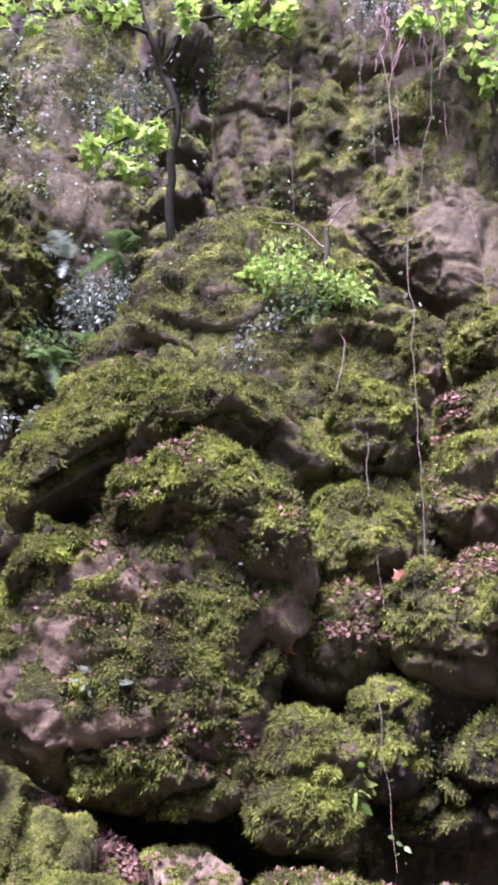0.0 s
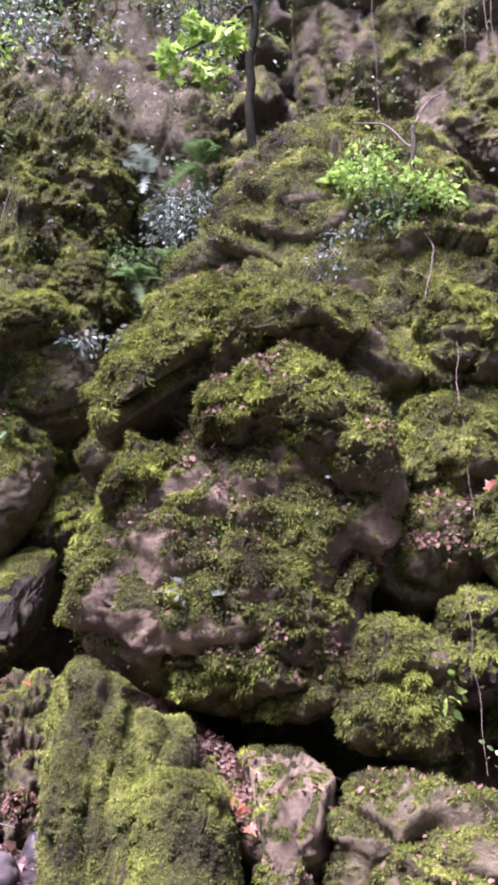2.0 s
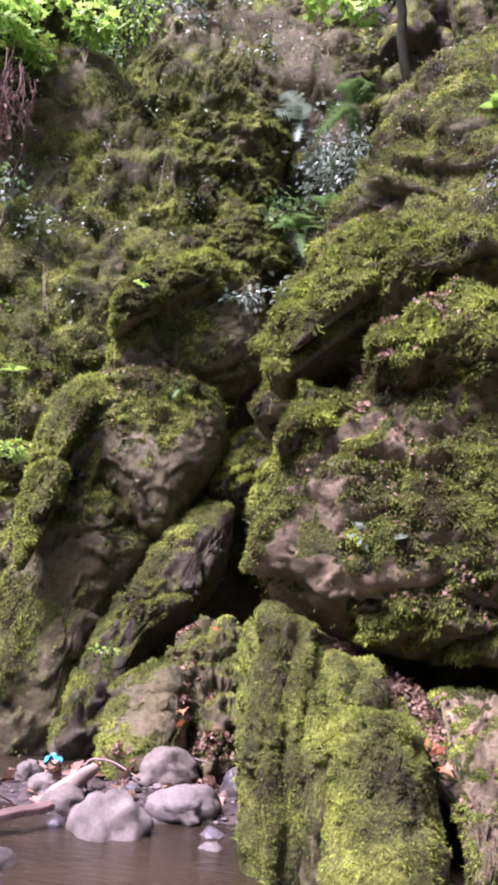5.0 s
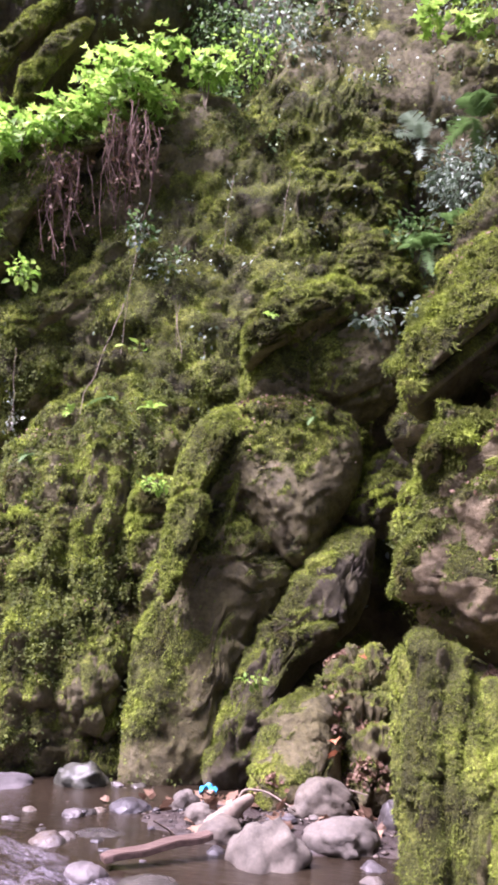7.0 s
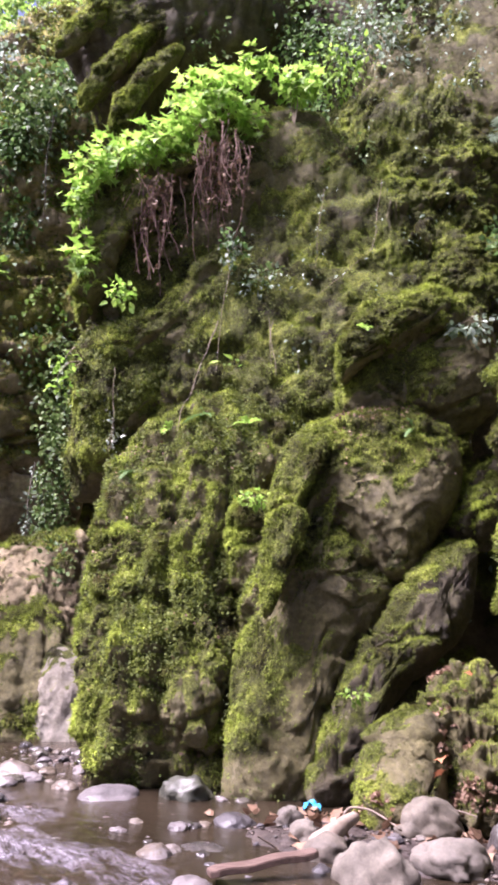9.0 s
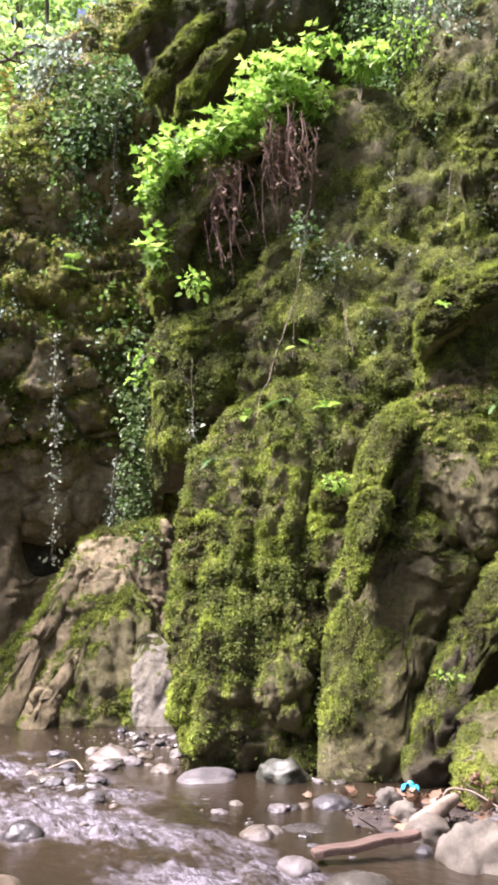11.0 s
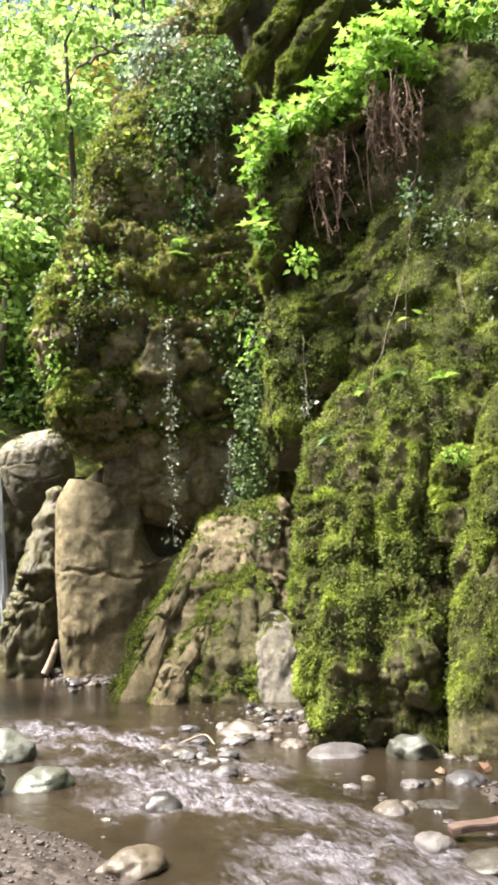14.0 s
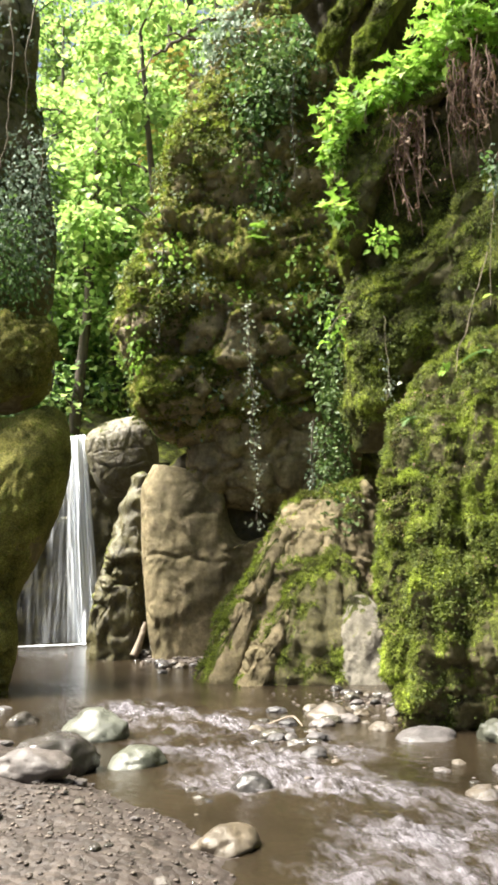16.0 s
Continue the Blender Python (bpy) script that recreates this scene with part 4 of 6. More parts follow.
slanted_foot = rock("rock_foot", (-10.52, 9.54, 1.1), 47.8, 18, [(-1.97, -2.05), (-1.4, -0.18), (-0.84, 0.57), (-0.34, 1.62), (0.25, 1.87), (1.25, 2.26), (1.41, 0.61), (1.48, -2.41), (0.1, -2.3), (-1.12, -2.23)], 0.9, TAN, label="slanting pale rock foot with mossy back", parent=far_cliff, seed=731, moss=-0.42,pad=0.12,n=110,tufts=3000,tuft=0.06,ribs=0.05,lumps=0.06,broken=0.06)
rock("rock_foot", (-9.69, 9.26, 0.7), 46.3, 20, [(-1.67, -1.69), (-0.99, 0.16), (-0.44, 1.07), (0.2, 1.44), (0.53, 0.95), (0.81, -0.05), (0.9, -1.89), (-0.41, -1.79)], 0.6, STONE, parent=far_cliff, seed=744, moss=-0.3,pad=0.12,tufts=3000,tuft=0.05,lumps=0.05,ribs=0.06,broken=0.04)
rock("rock_ridge", (-10.6, 8.68, 1.2), 50.7, 18, [(-1.18, -2.05), (-0.57, -0.31), (-0.07, 0.46), (0.38, 1.42), (0.67, 1.31), (0.39, 0.45), (-0.09, -0.37), (-0.54, -2.05)], 0.4, TAN, parent=far_cliff, seed=757, moss=-0.3,lumps=0.05,broken=0.05,tufts=600,tuft=0.05,n=60)
rock("rock_ridge", (-9.94, 8.37, 0.5), 49.9, 18, [(-0.87, -1.26), (-0.4, 0.06), (0.03, 0.52), (0.3, 0.82), (0.44, 0.59), (0.14, 0.04), (-0.21, -1.23), (-0.5, -1.41)], 0.35, TAN, parent=far_cliff, seed=770, moss=-0.35,lumps=0.05,broken=0.05,tufts=400,tuft=0.05,n=60)
rock("mineral_crust", (-8.86, 9.3, 0.6), 43.5, 20, [(-0.52, 0.17), (-0.31, 0.74), (-0.07, 0.69), (0.25, 0.33), (0.28, -1.27), (-0.14, -1.47), (-0.45, -1.09)], 0.2, CRUST, label="whitish mineral crust on the rock", parent=far_cliff, seed=783, moss=-0.5,lumps=0.1,lump_size=0.4,broken=0.0,n=60,boxy=2.2,fine=0.02,cracks=0.0)
rock("rock_lump", (-10.19, 8.23, -0), 51.1, 10, [(-0.61, -0.84), (-0.48, -0.6), (-0.06, -0.53), (0.27, -0.7), (0.26, -0.9), (-0.24, -0.97)], 0.35, TAN, parent=far_cliff, seed=796, moss=-0.4,lumps=0.1)
dark_fin = rock("rock_fin", (-15.6, 9.37, 1.6), 59.0, 6, [(-1.02, -2.61), (-0.89, -0.64), (-0.53, 0.51), (0.01, 2.14), (0.43, 2.32), (0.47, 0.25), (0.34, -0.9), (0.16, -2.66)], 0.6, WET, label="wet dark upright rock fin beside the pool", category="rock", seed=809, moss=-0.6,lumps=0.1,broken=0.12)
cap_stone = rock("cap_boulder", (-19.17, 11.39, 4.8), 59.3, 0, [(-1.16, 0.52), (-0.36, 0.89), (0.44, 1.05), (0.88, 0.06), (0.72, -0.83), (-0.51, -1.26), (-0.94, -0.52)], 0.9, PALEWET, label="smooth pale water-worn boulder at the top of the waterfall", category="boulder", seed=822, moss=-0.8,cracks=0.02,lumps=0.06,broken=0.02,fine=0.02)
fall_wall = rock("wall_fall", (-21.31, 11.04, 3.3), 62.6, 0, [(-2.78, -4.6), (-2.93, 1.96), (-0.54, 2.22), (0.7, 1.99), (2.28, 1.84), (2.54, -4.84)], 0.6, WET, label="wet dark rock wall behind the waterfall", category="wall", kind="structure", seed=835, moss=-0.5)
left_top = rock("side_cliff", (-13.91, 5.62, 9.6), 68.0, 0, [(-3.05, 3.1), (-1.2, 3.5), (0.45, 3.2), (0.67, 1.58), (0.56, 0.66), (0.78, -0.21), (0.99, -1.92), (0.96, -3.82), (-2.6, -4.22)], 1.0, STONE, label="dark cliff with ivy and yellow-green mossy ledges", category="cliff", seed=848, moss=0.05)
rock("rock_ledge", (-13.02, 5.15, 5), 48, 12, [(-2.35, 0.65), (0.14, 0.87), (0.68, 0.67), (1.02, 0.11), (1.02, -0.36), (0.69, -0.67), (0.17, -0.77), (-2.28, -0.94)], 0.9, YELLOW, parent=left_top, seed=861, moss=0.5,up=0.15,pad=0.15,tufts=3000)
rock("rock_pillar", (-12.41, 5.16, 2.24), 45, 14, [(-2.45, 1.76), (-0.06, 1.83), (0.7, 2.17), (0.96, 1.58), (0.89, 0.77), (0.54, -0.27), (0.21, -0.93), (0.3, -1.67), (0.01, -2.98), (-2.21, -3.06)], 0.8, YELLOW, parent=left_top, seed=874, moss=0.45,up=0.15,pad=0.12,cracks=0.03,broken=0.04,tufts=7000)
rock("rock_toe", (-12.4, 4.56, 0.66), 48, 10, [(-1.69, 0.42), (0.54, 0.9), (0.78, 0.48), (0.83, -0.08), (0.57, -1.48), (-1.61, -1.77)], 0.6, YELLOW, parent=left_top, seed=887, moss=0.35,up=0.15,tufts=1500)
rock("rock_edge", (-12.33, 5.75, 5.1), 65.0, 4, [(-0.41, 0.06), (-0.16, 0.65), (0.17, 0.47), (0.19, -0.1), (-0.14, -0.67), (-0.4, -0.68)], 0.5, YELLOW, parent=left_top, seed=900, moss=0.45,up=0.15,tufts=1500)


# ---- shapes for plants, stones and water ----
def tube(points, radii, sides=6, wobble=0.0, seed=0):
    """Vertices and faces of a round, tapered, slightly crooked stem along points."""
    pts = np.array(points, float)
    s = np.linspace(0, 1, len(pts))
    k = np.linspace(0, 1, max(len(pts) * 5, 8))
    line = np.stack([np.interp(k, s, pts[:, a]) for a in range(3)], 1)
    for _ in range(3):
        line[1:-1] = (line[:-2] + 2 * line[1:-1] + line[2:]) / 4
    if wobble:
        line[1:] += wobble * (np.stack([rough_noise(line[1:] * 2.5 + 9 * a, 2, seed + a) for a in range(3)], 1) - 0.5)
    rad = np.interp(k, np.linspace(0, 1, len(radii)), radii)
    ahead = np.gradient(line, axis=0)
    ahead /= np.linalg.norm(ahead, axis=1)[:, None] + 1e-9
    ref = np.where(np.abs(ahead[:, 2:]) > 0.9, [[1.0, 0, 0]], [[0, 0, 1.0]])
    a = np.cross(ahead, ref)
    a /= np.linalg.norm(a, axis=1)[:, None] + 1e-9
    b = np.cross(ahead, a)
    th = np.arange(sides) * 2 * math.pi / sides
    v = line[:, None] + rad[:, None, None] * (np.cos(th)[:, None] * a[:, None] + np.sin(th)[:, None] * b[:, None])
    i = np.arange((len(line) - 1) * sides).reshape(-1, sides)
    j = np.roll(i, -1, 1)
    f = np.stack([i, j, j + sides, i + sides], 2).reshape(-1, 4)
    return v.reshape(-1, 3), f, line


def joined(pieces):
    verts, faces, n = [], [], 0
    for v, f in pieces:
        verts.append(v)
        faces.append(f + n)
        n += len(v)
    return np.concatenate(verts), np.concatenate(faces)


OVAL = np.array([(0, 0), (0.2, 0.25), (0.26, 0.55), (0, 1), (-0.26, 0.55), (-0.2, 0.25)])
BLADE = np.array([(0, 0), (0.1, 0.3), (0.08, 0.7), (0, 1), (-0.08, 0.7), (-0.1, 0.3)])
LOBED = np.array([(0, 0), (0.2, 0.03), (0.4, 0.1), (0.38, 0.34), (0.52, 0.6), (0.3, 0.68), (0.12, 0.9), (0, 1), (-0.12, 0.9), (-0.3, 0.68), (-0.52, 0.6), (-0.38, 0.34), (-0.4, 0.1), (-0.2, 0.03)])

PALMATE = np.array([(0, 0), (0.1, 0.12), (0.42, 0.0), (0.3, 0.24), (0.64, 0.46), (0.3, 0.48), (0.26, 0.66), (0.13, 0.6), (0, 1.05),
                    (-0.13, 0.6), (-0.26, 0.66), (-0.3, 0.48), (-0.64, 0.46), (-0.3, 0.24), (-0.42, 0.0), (-0.1, 0.12)])


def leaf_arrays(at, along, face, size, shape):
    """One flat leaf for each row: at its stalk, pointing along, turned to face."""
    along = along / (np.linalg.norm(along, axis=1)[:, None] + 1e-9)
    side = np.cross(along, face)
    side /= np.linalg.norm(side, axis=1)[:, None] + 1e-9
    up = np.cross(side, along)
    size = np.broadcast_to(np.asarray(size, float), (len(at),))[:, None, None]
    bend = -0.18 * shape[:, 1] ** 2 + 0.35 * np.abs(shape[:, 0])
    v = at[:, None] + size * (shape[:, 0][:, None] * side[:, None] + shape[:, 1][:, None] * along[:, None] + bend[:, None] * up[:, None])
    return v.reshape(-1, 3), np.arange(len(at) * len(shape)).reshape(-1, len(shape))


def bush(name, label, category, root, crown, radii, count, size, leaf, bark, seed, shape=OVAL, stems=6, droop=0.2, spread=0.5, group="", flat=0.3):
    """A leafy plant: stems from the root into the crown, and leaves round sprigs at their ends."""
    rng = np.random.default_rng(seed)
    root, crown, radii = (np.array(a, float) for a in (root, crown, radii))
    ends = rng.normal(0, 1, (stems * 5, 3))
    ends = crown + ends / np.linalg.norm(ends, axis=1)[:, None] * radii * rng.random((stems * 5, 1)) ** 0.4
    thing = new(name)
    thing.location = root
    tagged(thing, label, category, group)
    reach_far = float(np.linalg.norm(radii))
    for e in ends[:stems]:
        mid = (root + e) / 2 + rng.normal(0, 0.12, 3) * reach_far + [0, 0, 0.1 * reach_far]
        v, f, _ = tube([root, mid, e], [0.007 + 0.007 * reach_far, 0.003], 5, 0.05, seed)
        under(mesh_from("stem", v, f, bark), thing)
    pick = rng.integers(0, len(ends), count)
    off = rng.normal(0, 1, (count, 3)) * radii * spread * 0.45
    at = ends[pick] + off
    at[:, 2] -= droop * np.abs(rng.normal(0, 1, count)) * radii[2]
    along = (at - crown) / radii + rng.normal(0, 0.8, (count, 3)) + [0, 0, -droop]
    face = rng.normal(0, 1, (count, 3)) * (1 - flat) + np.array([0, 0, 1.2]) * flat + [0, 0, 0.3]
    v, f = leaf_arrays(at, along, face, size * (0.6 + 0.7 * rng.random(count)), shape)
    under(tagged(mesh_from("foliage", v, f, leaf, False), kind="stuff"), thing)
    return thing


def fern(name, label, root, up, fronds, length, leaf, seed, group="", arch=0.6):
    """A fern: arching fronds of narrow leaflets, each frond a part."""
    rng = np.random.default_rng(seed)
    root, up = np.array(root, float), np.array(up, float)
    thing = new(name)
    thing.location = root
    tagged(thing, label, "fern", group)
    for k in range(fronds):
        way = rng.normal(0, 0.8, 3) + up
        way /= np.linalg.norm(way)
        l = length * (0.6 + 0.5 * rng.random())
        s = np.linspace(0.05, 1, 17)
        line = root + way * (s * l)[:, None] + np.array([0, 0, -arch]) * (s**2 * l)[:, None]
        ahead = np.gradient(line, axis=0)
        ahead /= np.linalg.norm(ahead, axis=1)[:, None] + 1e-9
        out = np.cross(ahead, [0, 0, 1.0])
        out /= np.linalg.norm(out, axis=1)[:, None] + 1e-9
        wide = (l * 0.3 * np.sin(np.pi * (0.12 + 0.86 * s)) ** 0.7)[:-1, None]
        n, verts, faces = len(line), [line], []
        for side in (1, -1):
            dirn = side * out[:-1] + 0.55 * ahead[:-1] + rng.normal(0, 0.08, (n - 1, 3))
            belly = line[:-1] + dirn * wide * 0.55 + ahead[:-1] * wide * 0.16
            tip = line[:-1] + dirn * wide + np.array([0, 0, -0.12]) * wide
            first = sum(len(x) for x in verts)
            verts += [belly, tip]
            i = np.arange(n - 1)
            quad = np.stack([i, first + n - 1 + i, first + i, i + 1], 1)
            faces.append(quad if side > 0 else quad[:, ::-1])
        under(mesh_from("frond", np.concatenate(verts), np.concatenate(faces), leaf, False), thing)
    return thing


def vine(name, label, points, radius, bark, seed, leaf=None, leaves=0, size=0.05, group="", category="vine", wobble=0.06, shape=OVAL, jitter=0.04):
    """A hanging stem, with leaves along it where it has any."""
    rng = np.random.default_rng(seed)
    v, f, line = tube(points, [radius, radius * 0.6], 5, wobble, seed)
    thing = new(name)
    thing.location = points[0]
    tagged(thing, label, category, group)
    under(mesh_from("stem", v, f, bark), thing)
    if leaves:
        at = line[rng.integers(0, len(line), leaves)] + rng.normal(0, jitter, (leaves, 3))
        v, f = leaf_arrays(at, rng.normal(0, 1, (leaves, 3)) + [0, 0, -0.5], rng.normal(0, 0.7, (leaves, 3)) + [0.1, -0.9, 0.6], size * (0.5 + rng.random(leaves)), shape)
        under(tagged(mesh_from("leaves", v, f, leaf, False), kind="stuff"), thing)
    return thing


def litter(ob, count, size, mat, seed, box=None, least=0.35, label="dry pinkish-brown fallen leaves on the ledges"):
    """Fallen leaves lying on the flatter parts of a rock."""
    p, nrm, cells, area, mask = SURFACES[ob]
    rng = np.random.default_rng(seed)
    w = step(least, 0.9, nrm[:, 2]) * step(0.42, 0.62, rough_noise(p * 1.4, 3, seed)) + 1e-7
    if box:
        (x0, x1), (z0, z1) = box
        w = w * ((p[:, 0] > x0) & (p[:, 0] < x1) & (p[:, 2] > z0) & (p[:, 2] < z1)) + 1e-9
    at, nn = scatter(p, nrm, cells, area, w, count, rng)
    v, f = leaf_arrays(at + nn * 0.015, rng.normal(0, 1, (count, 3)), nn + rng.normal(0, 0.6, (count, 3)), size * (0.4 + 0.8 * rng.random(count)), LOBED * [0.7, 1])
    return tagged(mesh_from("leaf_litter", v, f, mat, False), label, "leaf litter", kind="stuff")


def sprigs(ob, count, size, mat, seed, label="small leafy sprigs growing on the rock", cover=0.5, clump=1.6):
    """Small leaves in clumps over a rock, standing out from it and drooping."""
    p, nrm, cells, area, mask = SURFACES[ob]
    r = np.random.default_rng(seed)
    w = step(cover, cover + 0.12, rough_noise(p * clump, 4, seed, 0.6)) * (0.3 + mask) + 1e-7
    at, nn = scatter(p, nrm, cells, area, w, count, r)
    at = at + nn * (0.02 + 1.6 * size * r.random((count, 1)))
    v, f = leaf_arrays(at, r.normal(0, 0.8, (count, 3)) + nn * 0.5 + [0, 0, -0.5], nn + r.normal(0, 0.5, (count, 3)) + [0, 0, 0.5], size * (0.5 + 0.8 * r.random(count)), OVAL * [1.2, 1])
    return under(tagged(mesh_from("creeper", v, f, mat, False), label, kind="stuff"), ob)


def plain(name, dark, light, roughness=0.7, scale=8.0, stretch=None, bump=0.4, metallic=0.0):
    mat, t, bsdf = material(name)
    n = noise_tex(t, scale, 7, 0.65, stretch=stretch)
    t.links.new(ramp(t, n, [(0.3, dark), (0.7, light)]), bsdf.inputs["Base Color"])
    bsdf.inputs["Roughness"].default_value = roughness
    b = node(t, "Bump", {"Height": n, "Strength": bump, "Distance": 0.02})
    t.links.new(b.outputs[0], bsdf.inputs["Normal"])
    return mat


def river_stone(name, tones, roughness, wet=0.35):
    mat, t, bsdf = material(name)
    geo = node(t, "ObjectInfo")
    base = ramp(t, geo.outputs["Random"], [(0.0, tones[0]), (0.5, tones[1]), (1.0, tones[2])])
    base = mix(t, 0.8, base, ramp(t, noise_tex(t, 4, 7, 0.7), [(0.32, (0.4,)), (0.68, (1.4,))]), "MULTIPLY")
    base = mix(t, 0.5, base, ramp(t, noise_tex(t, 40, 5, 0.7), [(0.3, (0.6,)), (0.7, (1.3,))]), "MULTIPLY")
    t.links.new(base, bsdf.inputs["Base Color"])
    t.links.new(ramp(t, noise_tex(t, 2.5, 4), [(0.35, (roughness - wet,)), (0.65, (roughness,))]), bsdf.inputs["Roughness"])
    b = node(t, "Bump", {"Height": noise_tex(t, 18, 7, 0.7), "Strength": 0.5, "Distance": 0.02})
    t.links.new(b.outputs[0], bsdf.inputs["Normal"])
    return mat


PALE = river_stone("pale_stone", ((0.085, 0.07, 0.05), (0.115, 0.096, 0.072), (0.08, 0.068, 0.06)), 0.85)
CREAM = river_stone("cream_stone", ((0.12, 0.102, 0.074), (0.14, 0.122, 0.094), (0.115, 0.1, 0.08)), 0.9, 0.15)
GREY = river_stone("grey_stone", ((0.05, 0.046, 0.046), (0.08, 0.072, 0.071), (0.11, 0.093, 0.083)), 0.72)
BLACK = river_stone("wet_dark_stone", ((0.035, 0.032, 0.03), (0.06, 0.053, 0.047), (0.085, 0.078, 0.06)), 0.4)
OCHRE = river_stone("ochre_stone", ((0.085, 0.066, 0.044), (0.1, 0.08, 0.056), (0.08, 0.065, 0.05)), 0.65)
GREEN = river_stone("greenish_stone", ((0.055, 0.057, 0.04), (0.085, 0.088, 0.067), (0.115, 0.118, 0.096)), 0.6)
BARK = plain("bark", (0.05, 0.04, 0.03), (0.14, 0.11, 0.08), 0.9, 10, (1, 1, 0.2))
MOSS_BARK = plain("mossy_bark", (0.015, 0.015, 0.01), (0.06, 0.06, 0.02), 0.95, 9)
PALE_STEM = plain("pale_stem", (0.09, 0.07, 0.045), (0.24, 0.19, 0.12), 0.8, 12)
ROOT = plain("dry_root", (0.1, 0.06, 0.05), (0.3, 0.19, 0.15), 0.9, 12, (1, 1, 0.15))
WOOD = plain("wet_plank", (0.06, 0.038, 0.028), (0.15, 0.1, 0.08), 0.5, 5, (1.0, 6.0, 6.0))
DRIFT = plain("driftwood", (0.12, 0.09, 0.065), (0.3, 0.24, 0.18), 0.8, 7)
BLUE = plain("blue_plastic", (0.02, 0.28, 0.55), (0.05, 0.45, 0.75), 0.35, 6)
DRY_LEAF = leafy("dry_leaf", (0.09, 0.052, 0.03), (0.2, 0.12, 0.072), (0.32, 0.21, 0.135), 0.6, 0.15)
ORANGE_LEAF = leafy("orange_leaf", (0.3, 0.09, 0.035), (0.4, 0.14, 0.06), (0.46, 0.24, 0.13), 0.5, 0.2)
MAPLE = leafy("maple_leaf", (0.2, 0.36, 0.05), (0.33, 0.52, 0.08), (0.48, 0.64, 0.14), 0.45, 0.5)
FRESH = leafy("fresh_leaf", (0.13, 0.26, 0.03), (0.26, 0.44, 0.065), (0.4, 0.57, 0.12), 0.55, 0.5)
SHRUB = leafy("shrub_leaf", (0.05, 0.1, 0.03), (0.1, 0.19, 0.05), (0.2, 0.32, 0.09), 0.6, 0.35)
SILVER = leafy("silver_leaf", (0.08, 0.12, 0.065), (0.19, 0.26, 0.16), (0.42, 0.5, 0.4), 0.55, 0.3)
IVY = leafy("ivy_leaf", (0.05, 0.09, 0.02), (0.1, 0.17, 0.045), (0.22, 0.3, 0.1), 0.45, 0.3)
PALE_IVY = leafy("pale_ivy_leaf", (0.2, 0.25, 0.15), (0.38, 0.43, 0.3), (0.58, 0.6, 0.48), 0.5, 0.25)
FOREST = leafy("forest_leaf", (0.15, 0.27, 0.06), (0.3, 0.46, 0.12), (0.5, 0.6, 0.2), 0.5, 0.6)
CREEPER = leafy("creeper_leaf", (0.06, 0.08, 0.018), (0.105, 0.135, 0.027), (0.17, 0.205, 0.042), 0.8, 0.35)
AUTUMN = leafy("turning_leaf", (0.35, 0.3, 0.06), (0.5, 0.4, 0.1), (0.55, 0.32, 0.12), 0.5, 0.5)


# ---- stones in the stream ----
def stone_mesh(name, seed, sharp=0.0):
    """A water-worn stone about one metre across, flat below."""
    bm = bmesh.new()
    bmesh.ops.create_icosphere(bm, subdivisions=4, radius=0.5)
    v = np.array([w.co for w in bm.verts])
    u = v / np.linalg.norm(v, axis=1)[:, None]
    d = 1 + 0.6 * (rough_noise(u * 1.3 + seed, 4, seed) - 0.5)
    number, slope, joint = blocks(u * 1.3 + seed, seed + 3)
    d += sharp * (number - 0.5 + slope) + 0.1 * (rough_noise(u * 5, 4, seed + 5, 0.65) - 0.5)
    v = u * (0.5 * d)[:, None]
    v[:, 2] = np.where(v[:, 2] < -0.25, -0.25 + (v[:, 2] + 0.25) * 0.4, v[:, 2])
    for w, c in zip(bm.verts, v):
        w.co = c
    me = bpy.data.meshes.new(name)
    bm.to_mesh(me)
    bm.free()
    for p in me.polygons:
        p.use_smooth = True
    return me


def stone(at, wide, high, mat, seed, label, sharp=0.12, deep=0.8, yaw=None, sink=0.3, name="boulder"):
    me = stone_mesh(name, seed, sharp)
    me.materials.append(mat)
    ob = new(name, me)
    z = float(bed(np.array([at[0]]), np.array([at[1]]))[0])
    ob.matrix_basis = pose(at[0], at[1], max(z, -0.06) + high * (0.42 - sink), 0, 0, seed * 47 % 360 if yaw is None else yaw) @ Matrix.Diagonal((wide, wide * deep, high * 1.05, 1))
    return tagged(ob, label, "boulder" if wide > 0.3 else "stone", "stones in the stream")


stone((-2.37, 5.26), 0.5, 0.52, CREAM, 3, "large pale angular boulder at the water's edge", 0.25, 0.9, 20)
stone((-2.45, 6.36), 0.48, 0.36, CREAM, 5, "flat cream boulder among dry leaves", 0.25)
stone((-2.06, 5.75), 0.46, 0.3, CREAM, 8, "low cream boulder beside the large one", 0.25)
stone((-3.56, 6.27), 0.22, 0.21, CREAM, 9, "small rounded whitish stone on the gravel")
stone((-3.23, 5.90), 0.25, 0.19, CREAM, 11, "small rounded whitish stone on the gravel")
stone((-2.88, 5.61), 0.33, 0.21, PALE, 12, "violet-grey rounded stone by the plank")
stone((-2.78, 5.34), 0.18, 0.13, GREY, 14, "small grey stone beside the plank")
stone((-3.22, 4.52), 0.31, 0.21, GREY, 15, "grey speckled stone standing in the water")
stone((-2.76, 4.43), 0.47, 0.19, BLACK, 17, "flat slate-grey stone in the shallows", 0.1)
stone((-1.76, 5.46), 0.23, 0.14, GREY, 18, "small wet grey stone on brown mud")
stone((-1.67, 5.17), 0.17, 0.14, PALE, 19, "small whitish stone on brown mud")
stone((-1.90, 6.31), 0.21, 0.34, BLACK, 21, "dark wet upright stone against the outcrop", 0.2)
stone((-3.88, 5.01), 0.35, 0.18, GREY, 22, "low wet stone breaking the stream")
